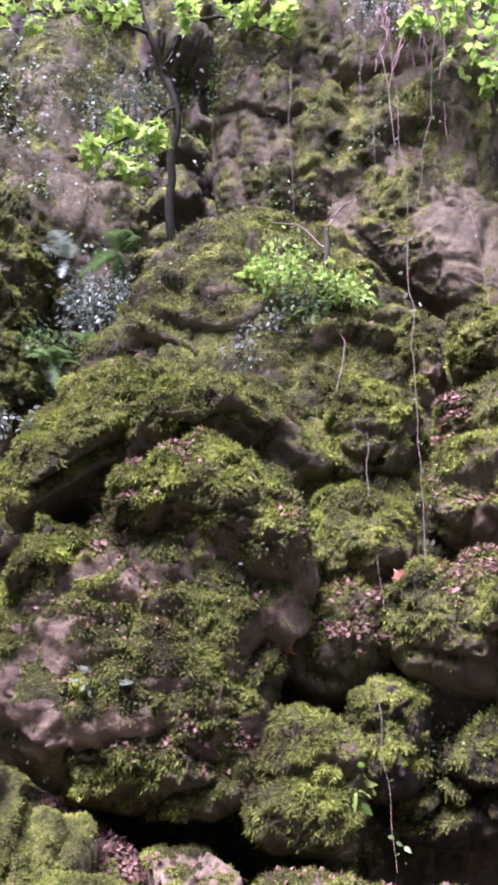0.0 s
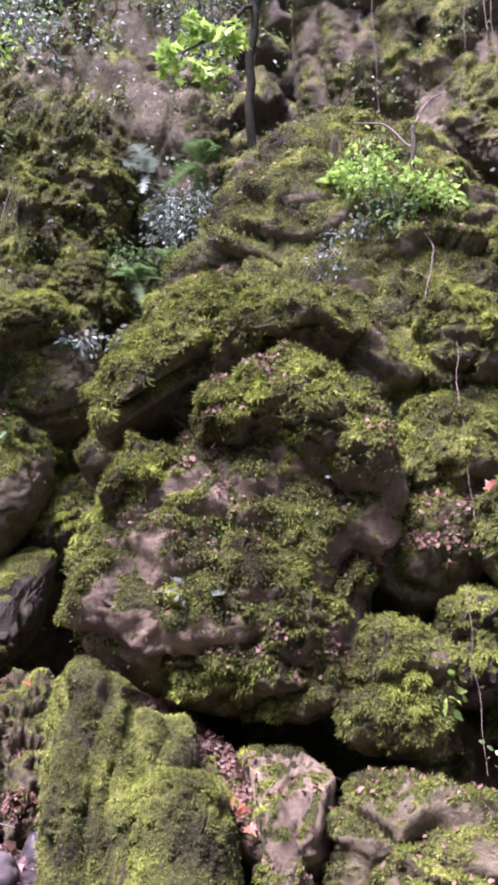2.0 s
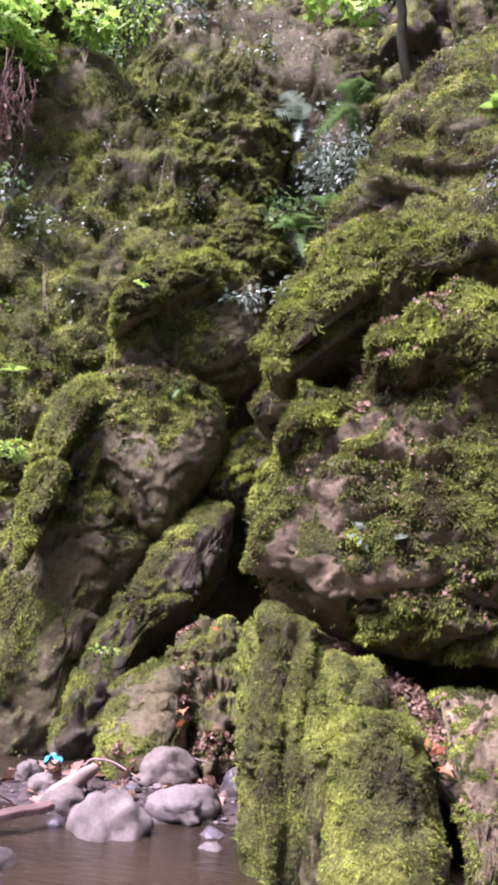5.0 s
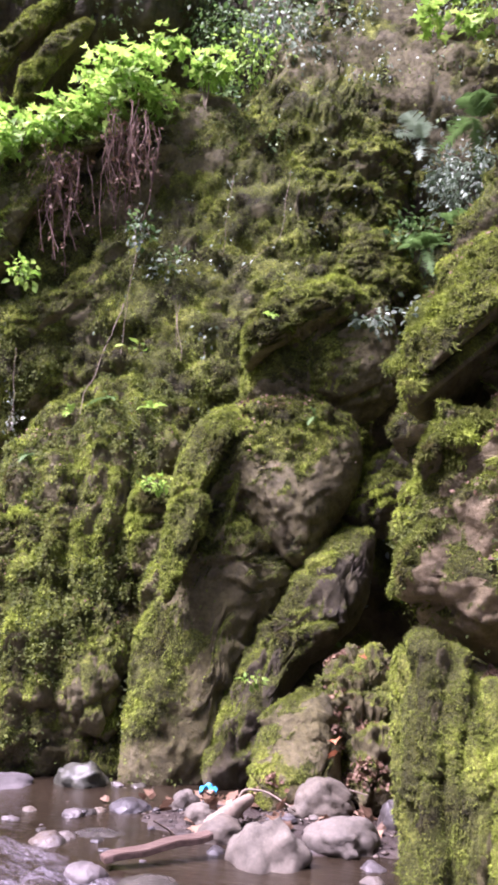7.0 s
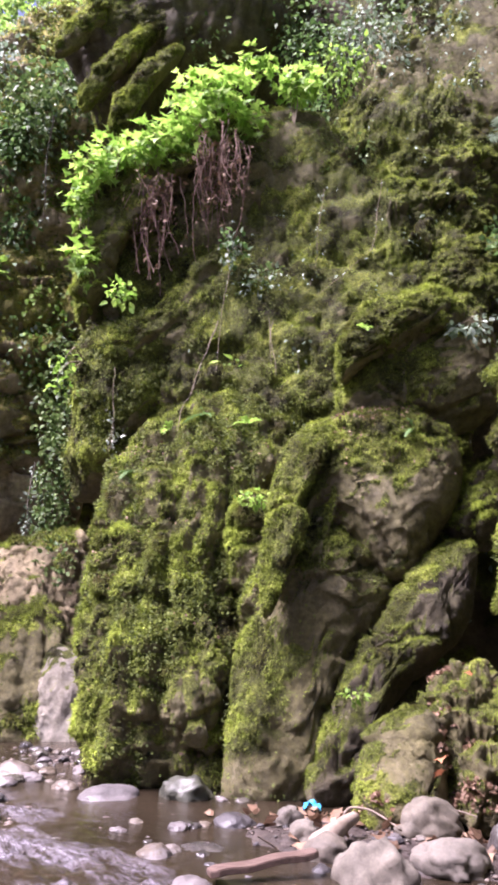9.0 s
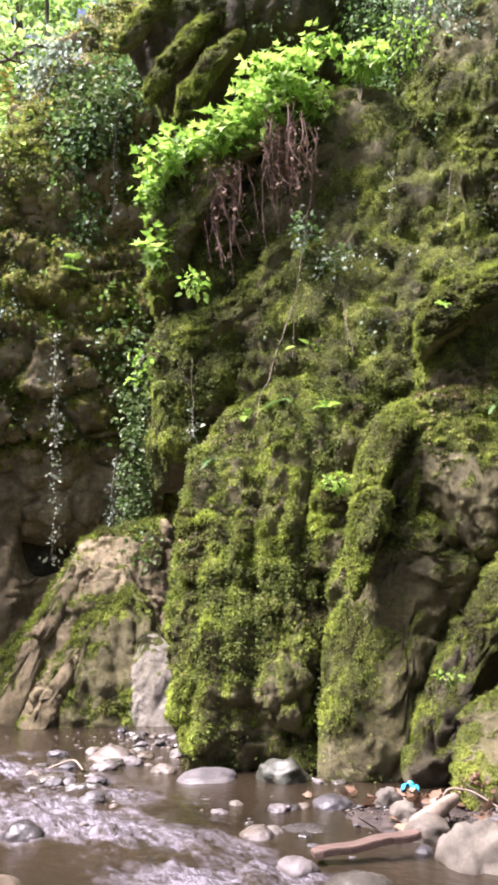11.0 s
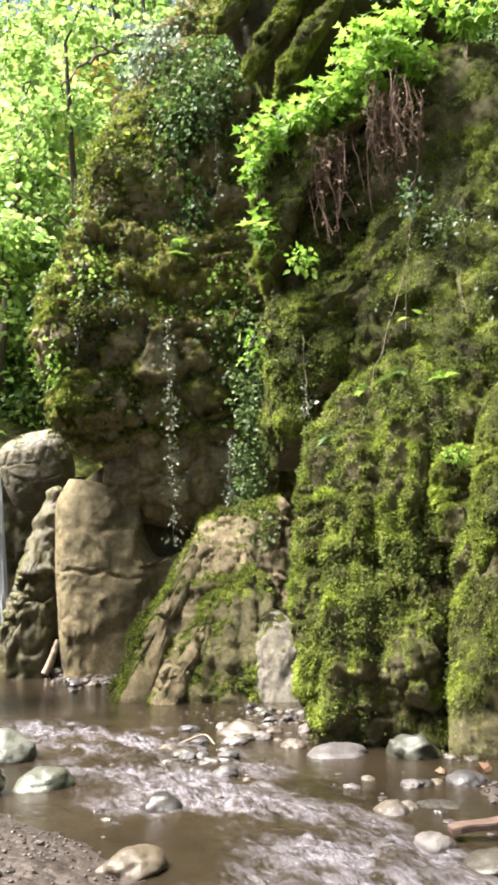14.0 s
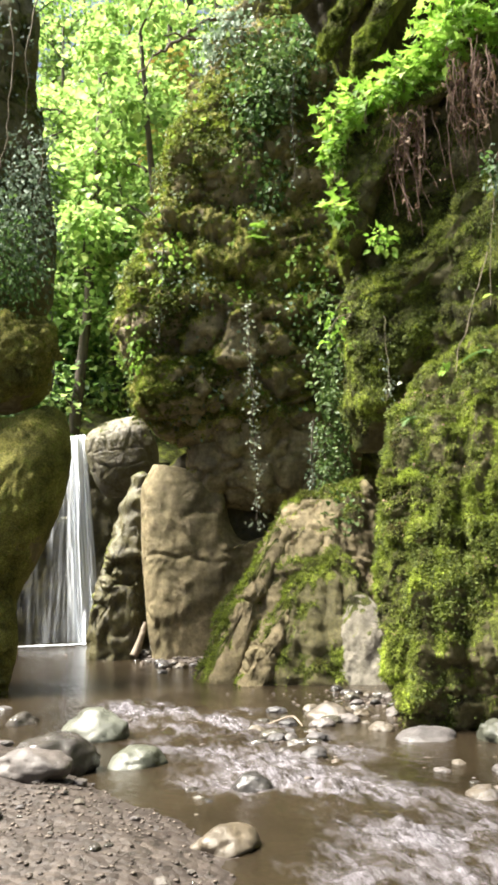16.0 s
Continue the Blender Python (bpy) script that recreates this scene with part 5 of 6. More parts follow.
stone((-3.74, 5.35), 0.38, 0.13, BLACK, 24, "flat dark wet stone in the stream")
stone((-2.43, 7.34), 0.36, 0.33, GREY, 26, "blue-grey stone at the boulder's foot", 0.2)
stone((-3.97, 6.11), 0.40, 0.19, GREY, 27, "smooth lilac-grey stone at the water's edge")
stone((-7.11, 6.70), 0.56, 0.29, OCHRE, 31, "smooth ochre stone on the gravel bar", 0.05)
stone((-5.53, 6.39), 0.63, 0.23, GREY, 32, "long smooth lilac-grey stone at the water's edge", 0.04)
stone((-4.95, 6.80), 0.55, 0.38, GREEN, 34, "pale grey-green rock at the cliff's foot", 0.2)
stone((-5.22, 4.03), 0.31, 0.24, BLACK, 35, "dark stone with water breaking over it", 0.05)
stone((-3.89, 5.01), 0.33, 0.18, OCHRE, 37, "wet brownish stone in the stream")
stone((-3.71, 5.37), 0.36, 0.12, BLACK, 38, "low dark wet stone in the stream")
stone((-9.28, 4.10), 0.47, 0.26, BLACK, 41, "dark wet boulder on the stream's edge")
stone((-7.95, 4.26), 0.79, 0.46, GREEN, 42, "large rounded greenish-grey boulder", 0.08)
stone((-6.76, 3.21), 0.75, 0.42, BLACK, 44, "large dark mossy boulder on the gravel bank", 0.1)
stone((-6.54, 3.86), 0.59, 0.30, GREEN, 45, "smooth pale green-white stone in the water", 0.04)
stone((-6.18, 2.77), 0.53, 0.25, GREY, 47, "flat grey-brown stone on the mud bank", 0.12)
stone((-4.19, 3.03), 0.42, 0.22, OCHRE, 48, "tan stone at the edge of the rapid", 0.1)
stone((-10.51, 4.42), 0.28, 0.14, GREY, 50, "small flat stone on the bank")

rng = np.random.default_rng(5)
pebble_meshes = []
for k in range(8):
    me = stone_mesh("pebble", 100 + k, 0.12)
    me.materials.append((GREY, BLACK, OCHRE, BLACK, GREY, PALE, BLACK, GREY)[k])
    pebble_meshes.append(me)


def pebbles(centre, spread, count, low, high, turn=0.0):
    for k in range(count):
        a, b = rng.normal(0, 1, 2) * spread
        c, s = math.cos(radians(turn)), math.sin(radians(turn))
        x, y = centre[0] + a * c - b * s, centre[1] + a * s + b * c
        size = low + (high - low) * rng.random() ** 2
        ob = new("pebble", pebble_meshes[int(rng.integers(0, 8))])
        z = max(float(bed(np.array([x]), np.array([y]))[0]), -0.03)
        ob.matrix_basis = pose(x, y, z + size * 0.12, 0, 0, 360 * rng.random()) @ Matrix.Diagonal((size, size * 0.8, size * 0.55, 1))
        tagged(ob, "small rounded pebble in the stream bed", "pebble", "pebbles")


pebbles((-7.2, 7.4), (0.9, 0.35), 60, 0.06, 0.28, 140)
pebbles((-6.6, 5.6), (0.8, 0.18), 45, 0.08, 0.26, 150)
pebbles((-2.7, 6.1), (0.8, 0.35), 50, 0.04, 0.16, 30)
pebbles((-14.4, 9.3), (1.4, 0.3), 30, 0.1, 0.4, 150)
pebbles((-5.6, 2.6), (1.2, 0.6), 60, 0.03, 0.14, 0)
pebbles((-4.8, 7.0), (0.5, 0.2), 20, 0.05, 0.2, 150)
pebbles((-4.0, 5.3), (0.6, 0.3), 20, 0.06, 0.2, 120)


def loose_gravel(centre, spread, count, size, seed):
    """Coarse gravel too small to pick apart, as one sheet of little stones."""
    r = np.random.default_rng(seed)
    bm = bmesh.new()
    bmesh.ops.create_icosphere(bm, subdivisions=1, radius=0.5)
    base = np.array([w.co for w in bm.verts])
    tris = np.array([[w.index for w in f.verts] for f in bm.faces])
    bm.free()
    xy = np.array(centre) + r.normal(0, 1, (count, 2)) * spread
    z = np.maximum(bed(xy[:, 0], xy[:, 1]), -0.02)
    s = size * (0.3 + r.random(count) ** 2)[:, None, None] * np.array([1, 0.8, 0.38]) * (0.7 + 0.5 * r.random((count, len(base), 1)))
    a = r.random(count) * 6.28
    c, n = np.cos(a)[:, None], np.sin(a)[:, None]
    b = base[None] * s
    v = np.stack([b[..., 0] * c - b[..., 1] * n + xy[:, :1], b[..., 0] * n + b[..., 1] * c + xy[:, 1:], b[..., 2] + z[:, None] + 0.006], 2).reshape(-1, 3)
    f = (tris[None] + (np.arange(count) * len(base))[:, None, None]).reshape(-1, 3)
    return tagged(mesh_from("gravel", v, f, LOOSE, True), "loose wet brown gravel on the stream bank", "gravel", kind="stuff")


LOOSE = leafy("loose_gravel", (0.035, 0.026, 0.021), (0.07, 0.054, 0.043), (0.14, 0.112, 0.09), 0.6, 0.0)
loose_gravel((-5.6, 2.4), (1.2, 0.7), 2200, 0.035, 1)
loose_gravel((-2.7, 6.2), (0.9, 0.4), 700, 0.05, 2)
loose_gravel((-7.4, 7.7), (1.2, 0.5), 900, 0.09, 3)
loose_gravel((-6.4, 5.4), (1.0, 0.3), 400, 0.09, 4)
loose_gravel((-14.2, 9.4), (1.5, 0.4), 500, 0.14, 5)


# ---- waterfall ----
def fall_material():
    mat, t, bsdf = material("falling_water")
    runs = noise_tex(t, 1.0, 6, 0.6, stretch=(1.9, 1.9, 0.5))
    bsdf.inputs["Base Color"].default_value = (0.8, 0.83, 0.87, 1)
    bsdf.inputs["Roughness"].default_value = 0.5
    body = node(t, "Attribute", attribute_name="moss").outputs["Fac"]
    thick = node(t, "Math", {0: runs, 1: body}, operation="MULTIPLY").outputs[0]
    clear = node(t, "BsdfTransparent")
    ms = node(t, "MixShader", {0: ramp(t, thick, [(0.12, (0.0,)), (0.75, (0.92,))]), 1: clear.outputs[0], 2: bsdf.outputs[0]})
    t.links.new(ms.outputs[0], t.nodes["Material Output"].inputs[0])
    return mat


FALL = fall_material()


def falling(name, top_left, top_right, foot_left, foot_right, out, parent, strength, seed, label=""):
    """A sheet of falling water that leaps a little forward and frays at its sides."""
    tl, tr, fl, fr = (np.array(a, float) for a in (top_left, top_right, foot_left, foot_right))
    a, b = (g.ravel() for g in np.meshgrid(np.linspace(0, 1, 40), np.linspace(0, 1, 90)))
    p = (tl * (1 - a)[:, None] + tr * a[:, None]) * (1 - b)[:, None] + (fl * (1 - a)[:, None] + fr * a[:, None]) * b[:, None]
    way = np.array([0.87, -0.5, 0])
    p += way * (out * np.sqrt(b))[:, None] + way * (0.3 * (rough_noise(np.stack([a * 6, b * 3, 0 * a], 1), 3, seed) - 0.5))[:, None]
    body = strength * (0.5 + 1.1 * (1 - np.abs(2 * a - 1)) ** 0.6)
    k = np.arange(89 * 40).reshape(89, 40)[:, :-1].ravel()
    ob = mesh_from(name, p, np.stack([k, k + 1, k + 41, k + 40], 1), FALL, True, body)
    if label:
        tagged(ob, label)
    return under(ob, parent)


waterfall = new("waterfall")
waterfall.location = (-20.03, 10.17, -0.02)
tagged(waterfall, "white waterfall dropping from a rock lip into the pool", "waterfall")
falling("main_stream", (-20.59, 10.38, 5.41), (-20.36, 10.83, 5.44), (-20.29, 10.31, -0.08), (-19.88, 11.08, -0.12), 0.3, waterfall, 1.25, 4)
falling("main_stream", (-20.45, 10.44, 5.39), (-20.30, 10.73, 5.43), (-19.99, 10.46, -0.08), (-19.80, 10.81, -0.10), 0.3, waterfall, 1.5, 9)
falling("strand", (-20.81, 10.17, 4.99), (-20.66, 10.48, 5.23), (-20.65, 9.58, -0.05), (-20.24, 10.41, -0.09), 0.2, waterfall, 0.34, 6)
falling("strand", (-21.38, 9.18, 5.00), (-20.89, 10.24, 5.01), (-20.98, 9.10, -0.03), (-20.57, 9.98, -0.07), 0.15, waterfall, 0.22, 7)
me = stone_mesh("foam", 77, 0.0)
foam_mat = plain("foam", (0.35, 0.37, 0.4), (0.6, 0.62, 0.65), 0.6, 9)
me.materials.append(foam_mat)
for k in range(9):
    spot = np.array((-20.14, 9.02, 0.01)) * (1 - k / 8) + np.array((-19.48, 10.35, -0.05)) * (k / 8)
    ob = new("foam", me)
    ob.matrix_basis = pose(spot[0], spot[1], 0.02, 0, 0, 40 * k) @ Matrix.Diagonal((0.3 + 0.06 * (k % 4), 0.2 + 0.05 * (k % 3), 0.03 + 0.01 * (k % 3), 1))
    under(ob, waterfall)


# ---- plank, driftwood and litter on the bank ----
def plank(a, b, wide, thick):
    a, b = Vector(a), Vector(b)
    bm = bmesh.new()
    n = 14
    l = (b - a).length
    rows = []
    for k in range(n + 1):
        x = l * k / n
        w = wide * (0.5 + 0.03 * math.sin(k * 1.7)) * (0.8 if k in (0, n) else 1)
        rows.append([bm.verts.new((x, s * w, z + 0.006 * math.sin(k * 0.9))) for s, z in ((-1, 0), (-1, thick), (1, thick), (1, 0))])
    for p, q in zip(rows[:-1], rows[1:]):
        for i in range(4):
            bm.faces.new((p[i], p[(i + 1) % 4], q[(i + 1) % 4], q[i]))
    bm.faces.new(rows[0][::-1])
    bm.faces.new(rows[-1])
    bmesh.ops.recalc_face_normals(bm, faces=bm.faces)
    bmesh.ops.bevel(bm, geom=[e for e in bm.edges if e.calc_face_angle(0) > 1], offset=0.006, segments=2, affect="EDGES")
    me = bpy.data.meshes.new("plank")
    bm.to_mesh(me)
    bm.free()
    me.materials.append(WOOD)
    ob = new("plank", me)
    ob.matrix_basis = Matrix.Translation(a) @ (b - a).to_track_quat("X", "Z").to_matrix().to_4x4()
    return tagged(ob, "weathered reddish-brown wooden plank lying across stones", "plank")


plank((-3.19, 4.65, 0.04), (-2.74, 5.19, 0.12), 0.13, 0.04)


def stick(name, label, category, points, radii, mat, seed, wobble=0.08):
    v, f, _ = tube(points, radii, 7, wobble, seed)
    return tagged(mesh_from(name, v, f, mat), label, category)


stick("driftwood", "short pale driftwood log on the gravel", "driftwood", [(-3.01, 5.63, 0.08), (-2.88, 5.71, 0.16), (-2.88, 6.02, 0.20)], [0.05, 0.07, 0.04], DRIFT, 3)
stick("twig", "thin arched dry twig on the gravel", "twig", [(-2.77, 6.43, 0.10), (-2.58, 6.44, 0.24), (-2.36, 6.52, 0.25), (-2.16, 6.59, 0.19)], [0.012, 0.006], DRIFT, 4, 0.03)
stick("twig", "thin arched dry twig on the gravel", "twig", [(-3.10, 6.19, 0.05), (-3.03, 6.23, 0.22), (-2.88, 6.31, 0.21), (-2.60, 6.21, 0.12)], [0.012, 0.006], DRIFT, 5, 0.03)
stick("twig", "thin dry twig standing in the water", "twig", [(-3.27, 5.61, 0.00), (-3.35, 5.47, 0.10)], [0.01, 0.005], DRIFT, 6, 0.02)
stick("driftwood", "pale bare branch leaning against the dark rock", "driftwood", [(-14.79, 8.88, 0.08), (-14.83, 9.19, 0.71)], [0.08, 0.05], DRIFT, 8, 0.05)
stick("twig", "thin curved twig sticking out of the rapid", "twig", [(-7.16, 5.80, 0.00), (-6.98, 6.04, 0.10), (-6.77, 5.97, 0.02)], [0.012, 0.008], DRIFT, 9, 0.02)

scrap_at = (-3.60, 6.73, 0.06)
bm = bmesh.new()
bmesh.ops.create_grid(bm, x_segments=10, y_segments=8, size=0.5)
for w in bm.verts:
    w.co.z = 0.25 * noise.noise(w.co * 4) + 0.12 * noise.noise(w.co * 9) + 0.35 * math.cos(w.co.x * 2.5)
    w.co.x *= 0.85
bmesh.ops.solidify(bm, geom=bm.faces[:], thickness=0.02)
me = bpy.data.meshes.new("plastic_scrap")
bm.to_mesh(me)
bm.free()
me.materials.append(BLUE)
ob = new("plastic_scrap", me)
ob.matrix_basis = pose(*scrap_at, 0, 0, 25) @ Matrix.Diagonal((0.17, 0.14, 0.14, 1))
tagged(ob, "crumpled scrap of bright blue plastic on the gravel", "litter")


# ---- trees and the wooded hillside ----
def tree(name, label, trunk, radii, branches, sprays, count, size, leaf, seed, bark=BARK, shape=LOBED, flat=0.75, group=""):
    """A tree: a tapered trunk, limbs, and sprays of leaves, each a part."""
    rng = np.random.default_rng(seed)
    thing = new(name)
    thing.location = trunk[0]
    tagged(thing, label, "tree", group)
    v, f, _ = tube(trunk, radii, 9, 0.12, seed)
    under(mesh_from("trunk", v, f, bark), thing)
    for k, b in enumerate(branches):
        v, f, _ = tube(b, [radii[-1] * 0.9, 0.012], 6, 0.15, seed + k)
        under(mesh_from("limb", v, f, bark), thing)
    for centre, rad in sprays:
        c, r = np.array(centre, float), np.array(rad, float)
        much = int(count * max(1.0, (r[0] * r[1]) / 0.3)) if size < 0.2 else count
        q = rng.normal(0, 1, (much, 3))
        q = q / np.linalg.norm(q, axis=1)[:, None] * rng.random((much, 1)) ** 0.45
        gap = soft_noise(q * 2.2 + c, seed + 3) > 0.36
        q = q[gap]
        n = len(q)
        along = q + rng.normal(0, 0.7, (n, 3)) + [0, 0, -0.3]
        face = rng.normal(0, 1, (n, 3)) * (1 - flat) + np.array([0, 0, 1.0]) * flat
        v, f = leaf_arrays(c + q * r, along, face, size * (0.6 + 0.6 * rng.random(n)), shape)
        under(tagged(mesh_from("foliage", v, f, leaf, False), kind="stuff"), thing)
    return thing


tree("maple_tree", "slim mossy tree with large bright green leaves in the gully",
     [(-1.02, 9.88, 7.76), (-1.15, 9.77, 8.93), (-1.06, 9.68, 9.91), (-1.32, 9.54, 10.44), (-1.55, 9.40, 10.92), (-1.82, 9.25, 11.78), (-2.16, 9.17, 13.91)], [0.065, 0.05, 0.035],
     [[(-1.30, 9.55, 10.41), (-1.02, 9.38, 11.13), (-0.75, 9.21, 12.00)], [(-1.06, 9.68, 9.91), (-1.43, 9.32, 9.25), (-1.86, 9.04, 8.66)], [(-1.55, 9.40, 10.92), (-2.25, 8.84, 10.70), (-2.95, 8.31, 10.09)],
      [(-1.02, 9.38, 11.13), (-0.22, 9.14, 11.02), (0.48, 8.94, 10.46)]],
     [((-2.93, 8.42, 10.26), (0.42, 0.4, 0.12)), ((-2.28, 8.63, 10.58), (0.45, 0.4, 0.14)), ((-1.83, 8.84, 10.70), (0.25, 0.3, 0.12)), ((-0.98, 8.98, 10.82), (0.12, 0.3, 0.1)),
      ((-0.22, 8.94, 10.99), (0.35, 0.4, 0.14)), ((0.35, 8.84, 10.64), (0.16, 0.3, 0.2)), ((-2.02, 9.00, 8.51), (0.22, 0.3, 0.1)), ((-1.52, 9.10, 8.47), (0.22, 0.3, 0.12)),
      ((-1.31, 9.14, 8.97), (0.25, 0.3, 0.1)), ((-1.80, 9.15, 9.09), (0.16, 0.3, 0.1)), ((-2.71, 8.50, 11.37), (0.9, 0.6, 0.2)), ((-0.35, 8.94, 12.24), (0.8, 0.6, 0.2)),
      # Sprays above the view, added to shade the gully and the back cliff.
      ((-4.08, 8.47, 11.57), (1.3, 1.2, 0.35)), ((-2.91, 9.17, 13.39), (1.4, 1.3, 0.4)), ((-1.20, 9.36, 13.98), (1.4, 1.3, 0.4)), ((0.75, 9.02, 13.18), (1.3, 1.2, 0.35)), ((-1.79, 8.44, 13.94), (1.5, 1.4, 0.4)), ((0.04, 8.45, 14.18), (1.4, 1.4, 0.4)),
      ((-3.34, 8.15, 13.41), (1.4, 1.4, 0.4)), ((1.81, 8.47, 13.41), (1.3, 1.2, 0.35)), ((-4.85, 7.81, 11.48), (1.3, 1.2, 0.35))],
     48, 0.16, MAPLE, 11, MOSS_BARK, PALMATE * [1.15, 1])
tree("leafy_sapling", "bright green sapling leaning over the cliff edge", [(3.03, 8.64, 9.04), (2.79, 8.21, 9.50), (2.57, 8.07, 9.97), (2.39, 8.02, 10.82)], [0.03, 0.015],
     [[(2.79, 8.21, 9.50), (2.49, 8.10, 9.55)]],
     [((2.64, 8.05, 9.47), (0.42, 0.35, 0.2)), ((2.76, 8.01, 9.92), (0.4, 0.35, 0.22)), ((2.35, 8.14, 10.20), (0.2, 0.3, 0.18)), ((1.95, 8.24, 10.11), (0.12, 0.2, 0.1)), ((2.83, 7.99, 9.04), (0.2, 0.3, 0.14))],
     70, 0.13, FRESH, 12)

hill_yaw, hill_far = (g.ravel() for g in np.meshgrid(np.radians(np.linspace(38, 84, 60)), np.linspace(24.6, 75, 60)))
hp = np.stack([-np.sin(hill_yaw) * hill_far, np.cos(hill_yaw) * hill_far, 4.9 + 0.55 * (hill_far - 24.6)], 1)
hp[:, 2] += 2.2 * (rough_noise(hp * 0.18, 4, 91) - 0.5) * step(25, 30, hill_far)
hk = np.arange(59 * 60).reshape(59, 60)[:, :-1].ravel()
tagged(mesh_from("hillside", hp, np.stack([hk, hk + 1, hk + 61, hk + 60], 1), STONE, True, np.ones(len(hp)) * 0.8), "steep leaf-covered hillside above the waterfall", "hillside", kind="structure")

rng = np.random.default_rng(21)
for k in range(32):
    yaw = radians((57, 60, 63, 66, 54, 58.5, 62, 65, 69, 56, 60.5, 64, 52, 58, 61.5, 66, 55, 63.5, 59, 56, 58, 60, 62, 64, 66, 53, 55, 51.5, 53.5, 54.5, 52.5, 56)[k])
    far = (27, 29, 26.5, 30, 29, 34, 35, 36, 31, 39, 41, 42, 36, 46, 47, 46, 45, 31.5, 31, 50, 51, 50, 52, 51, 50, 30, 33, 34, 38, 41, 44, 40)[k]
    x, y = -math.sin(yaw) * far, math.cos(yaw) * far
    z = 4.6 + 0.55 * (far - 24.6)
    tall = (9 + 5 * rng.random()) * (1.85 if far > 48 or k > 24 else 1.3 if far > 38 else 1)
    lean = rng.normal(0, 0.8, 2)
    top = np.array([x + lean[0], y + lean[1], z + tall])
    foot = np.array([x, y, z - 0.8])
    limbs, clumps = [], []
    for j in range(9):
        s = 0.15 + 0.85 * j / 8
        start = foot * (1 - s) + top * s
        a = rng.random() * 6.28
        out = (1.3 + 1.5 * rng.random()) * (1.15 - 0.5 * s)
        end = start + np.array([math.cos(a) * out, math.sin(a) * out, 0.5 + 0.6 * rng.random()])
        limbs.append([start, (start + end) / 2 + [0, 0, 0.25], end])
        clumps.append((end, (1.5, 1.5, 0.6)))
        clumps.append((end + rng.normal(0, 0.8, 3), (1.1, 1.1, 0.45)))
    tree("forest_tree", "tall broad-leaved tree with sunlit yellow-green foliage", [foot, foot * 0.5 + top * 0.5 + [0.3, 0.1, 0], top], [0.2, 0.06], limbs, clumps, 210, 0.3,
         AUTUMN if k == 4 else FOREST, 300 + k, group="trees on the hillside", shape=OVAL * [1.5, 1])
for k in range(46):
    yaw, far = radians(51 + 20 * rng.random()), 25.2 + 12 * rng.random()
    x, y, z = -math.sin(yaw) * far, math.cos(yaw) * far, 4.9 + 0.55 * (far - 24.6)
    bush("undergrowth", "leafy green bush on the hillside", "bush", (x, y, z - 0.3), (x, y, z + 0.7 + rng.random()), (1.3, 1.3, 0.9 + 0.5 * rng.random()), 330, 0.26, FOREST if k % 3 else SHRUB, BARK, 500 + k, OVAL * [1.4, 1], 4, 0.2, 0.7, "undergrowth", 0.6)
rng = np.random.default_rng(33)
# One added tree, its crown kept out of view, dims the sun on the near rocks.
for k, (foot, bend, top, reach_out) in enumerate([((-4.0, -5.6, -0.1), (-4.8, -3.0, 9.0), (-6.2, 0.2, 17.0), 3.4)]):
    top = np.array(top)
    limbs, clumps = [], []
    for j in range(13):
        a, out = 2.4 * j, reach_out * (0.35 + 0.65 * rng.random())
        end = top + np.array([math.cos(a) * out, math.sin(a) * out * 0.75, -0.4 + 1.4 * rng.random()])
        limbs.append([top - [0, 0.4, 1.8], (top + end) / 2 - [0, 0, 0.3], end])
        clumps.append((end, (1.3, 1.2, 0.5)))
    tree("forest_tree", "unseen broad-leaved tree added over the stream to shade the near cliff", [foot, bend, tuple(top)], [0.28, 0.16, 0.07], limbs, clumps, 130, 0.3, FOREST, 360 + k, group="trees on the bank", shape=OVAL * [1.5, 1])
stick("dead_branch", "bare dark branch hanging over the gorge", "branch", [(-16.57, 12.96, 16.73), (-16.81, 11.81, 15.71), (-16.89, 10.80, 14.78), (-17.20, 10.31, 13.89)], [0.06, 0.02], BARK, 40, 0.5)
stick("dead_branch", "bare dark branch hanging over the gorge", "branch", [(-15.34, 12.89, 15.18), (-15.89, 12.21, 15.20), (-16.00, 11.40, 14.85), (-16.32, 10.77, 15.00)], [0.06, 0.02], BARK, 41, 0.5)

# ---- plants on the outcrop and in the gully ----
bush("shrub", "silver-leaved shrub growing in the gully", "shrub", (-1.65, 9.29, 6.09), (-1.69, 9.07, 6.54), (0.42, 0.35, 0.42), 900, 0.075, SILVER, BARK, 31, stems=9, droop=0.4)
bush("shrub", "small silver-leaved shrub in the gully", "shrub", (-1.94, 7.99, 4.31), (-1.93, 7.79, 4.35), (0.2, 0.2, 0.25), 160, 0.07, SILVER, BARK, 32, droop=0.3)
bush("shrub", "blue-green shrub behind the maple", "shrub", (-1.84, 10.88, 10.38), (-2.01, 10.64, 10.59), (0.6, 0.5, 0.5), 600, 0.09, SILVER, BARK, 33, droop=0.3)
fern("fern", "green fern growing in the gully", (-1.57, 9.20, 7.21), (0, -0.3, 0.8), 9, 0.55, SHRUB, 34, arch=0.5)
fern("fern", "pale feathery fern in the gully", (-2.16, 8.97, 6.96), (-0.2, -0.3, 0.4), 5, 0.5, SILVER, 35, arch=0.4)
fern("fern", "fresh green fern low in the gully", (-2.13, 8.67, 5.48), (0, -0.3, 0.9), 8, 0.42, SHRUB, 36)
fern("fern", "fresh green fern low in the gully", (-1.77, 8.65, 5.66), (0, -0.3, 0.9), 6, 0.4, SHRUB, 37)
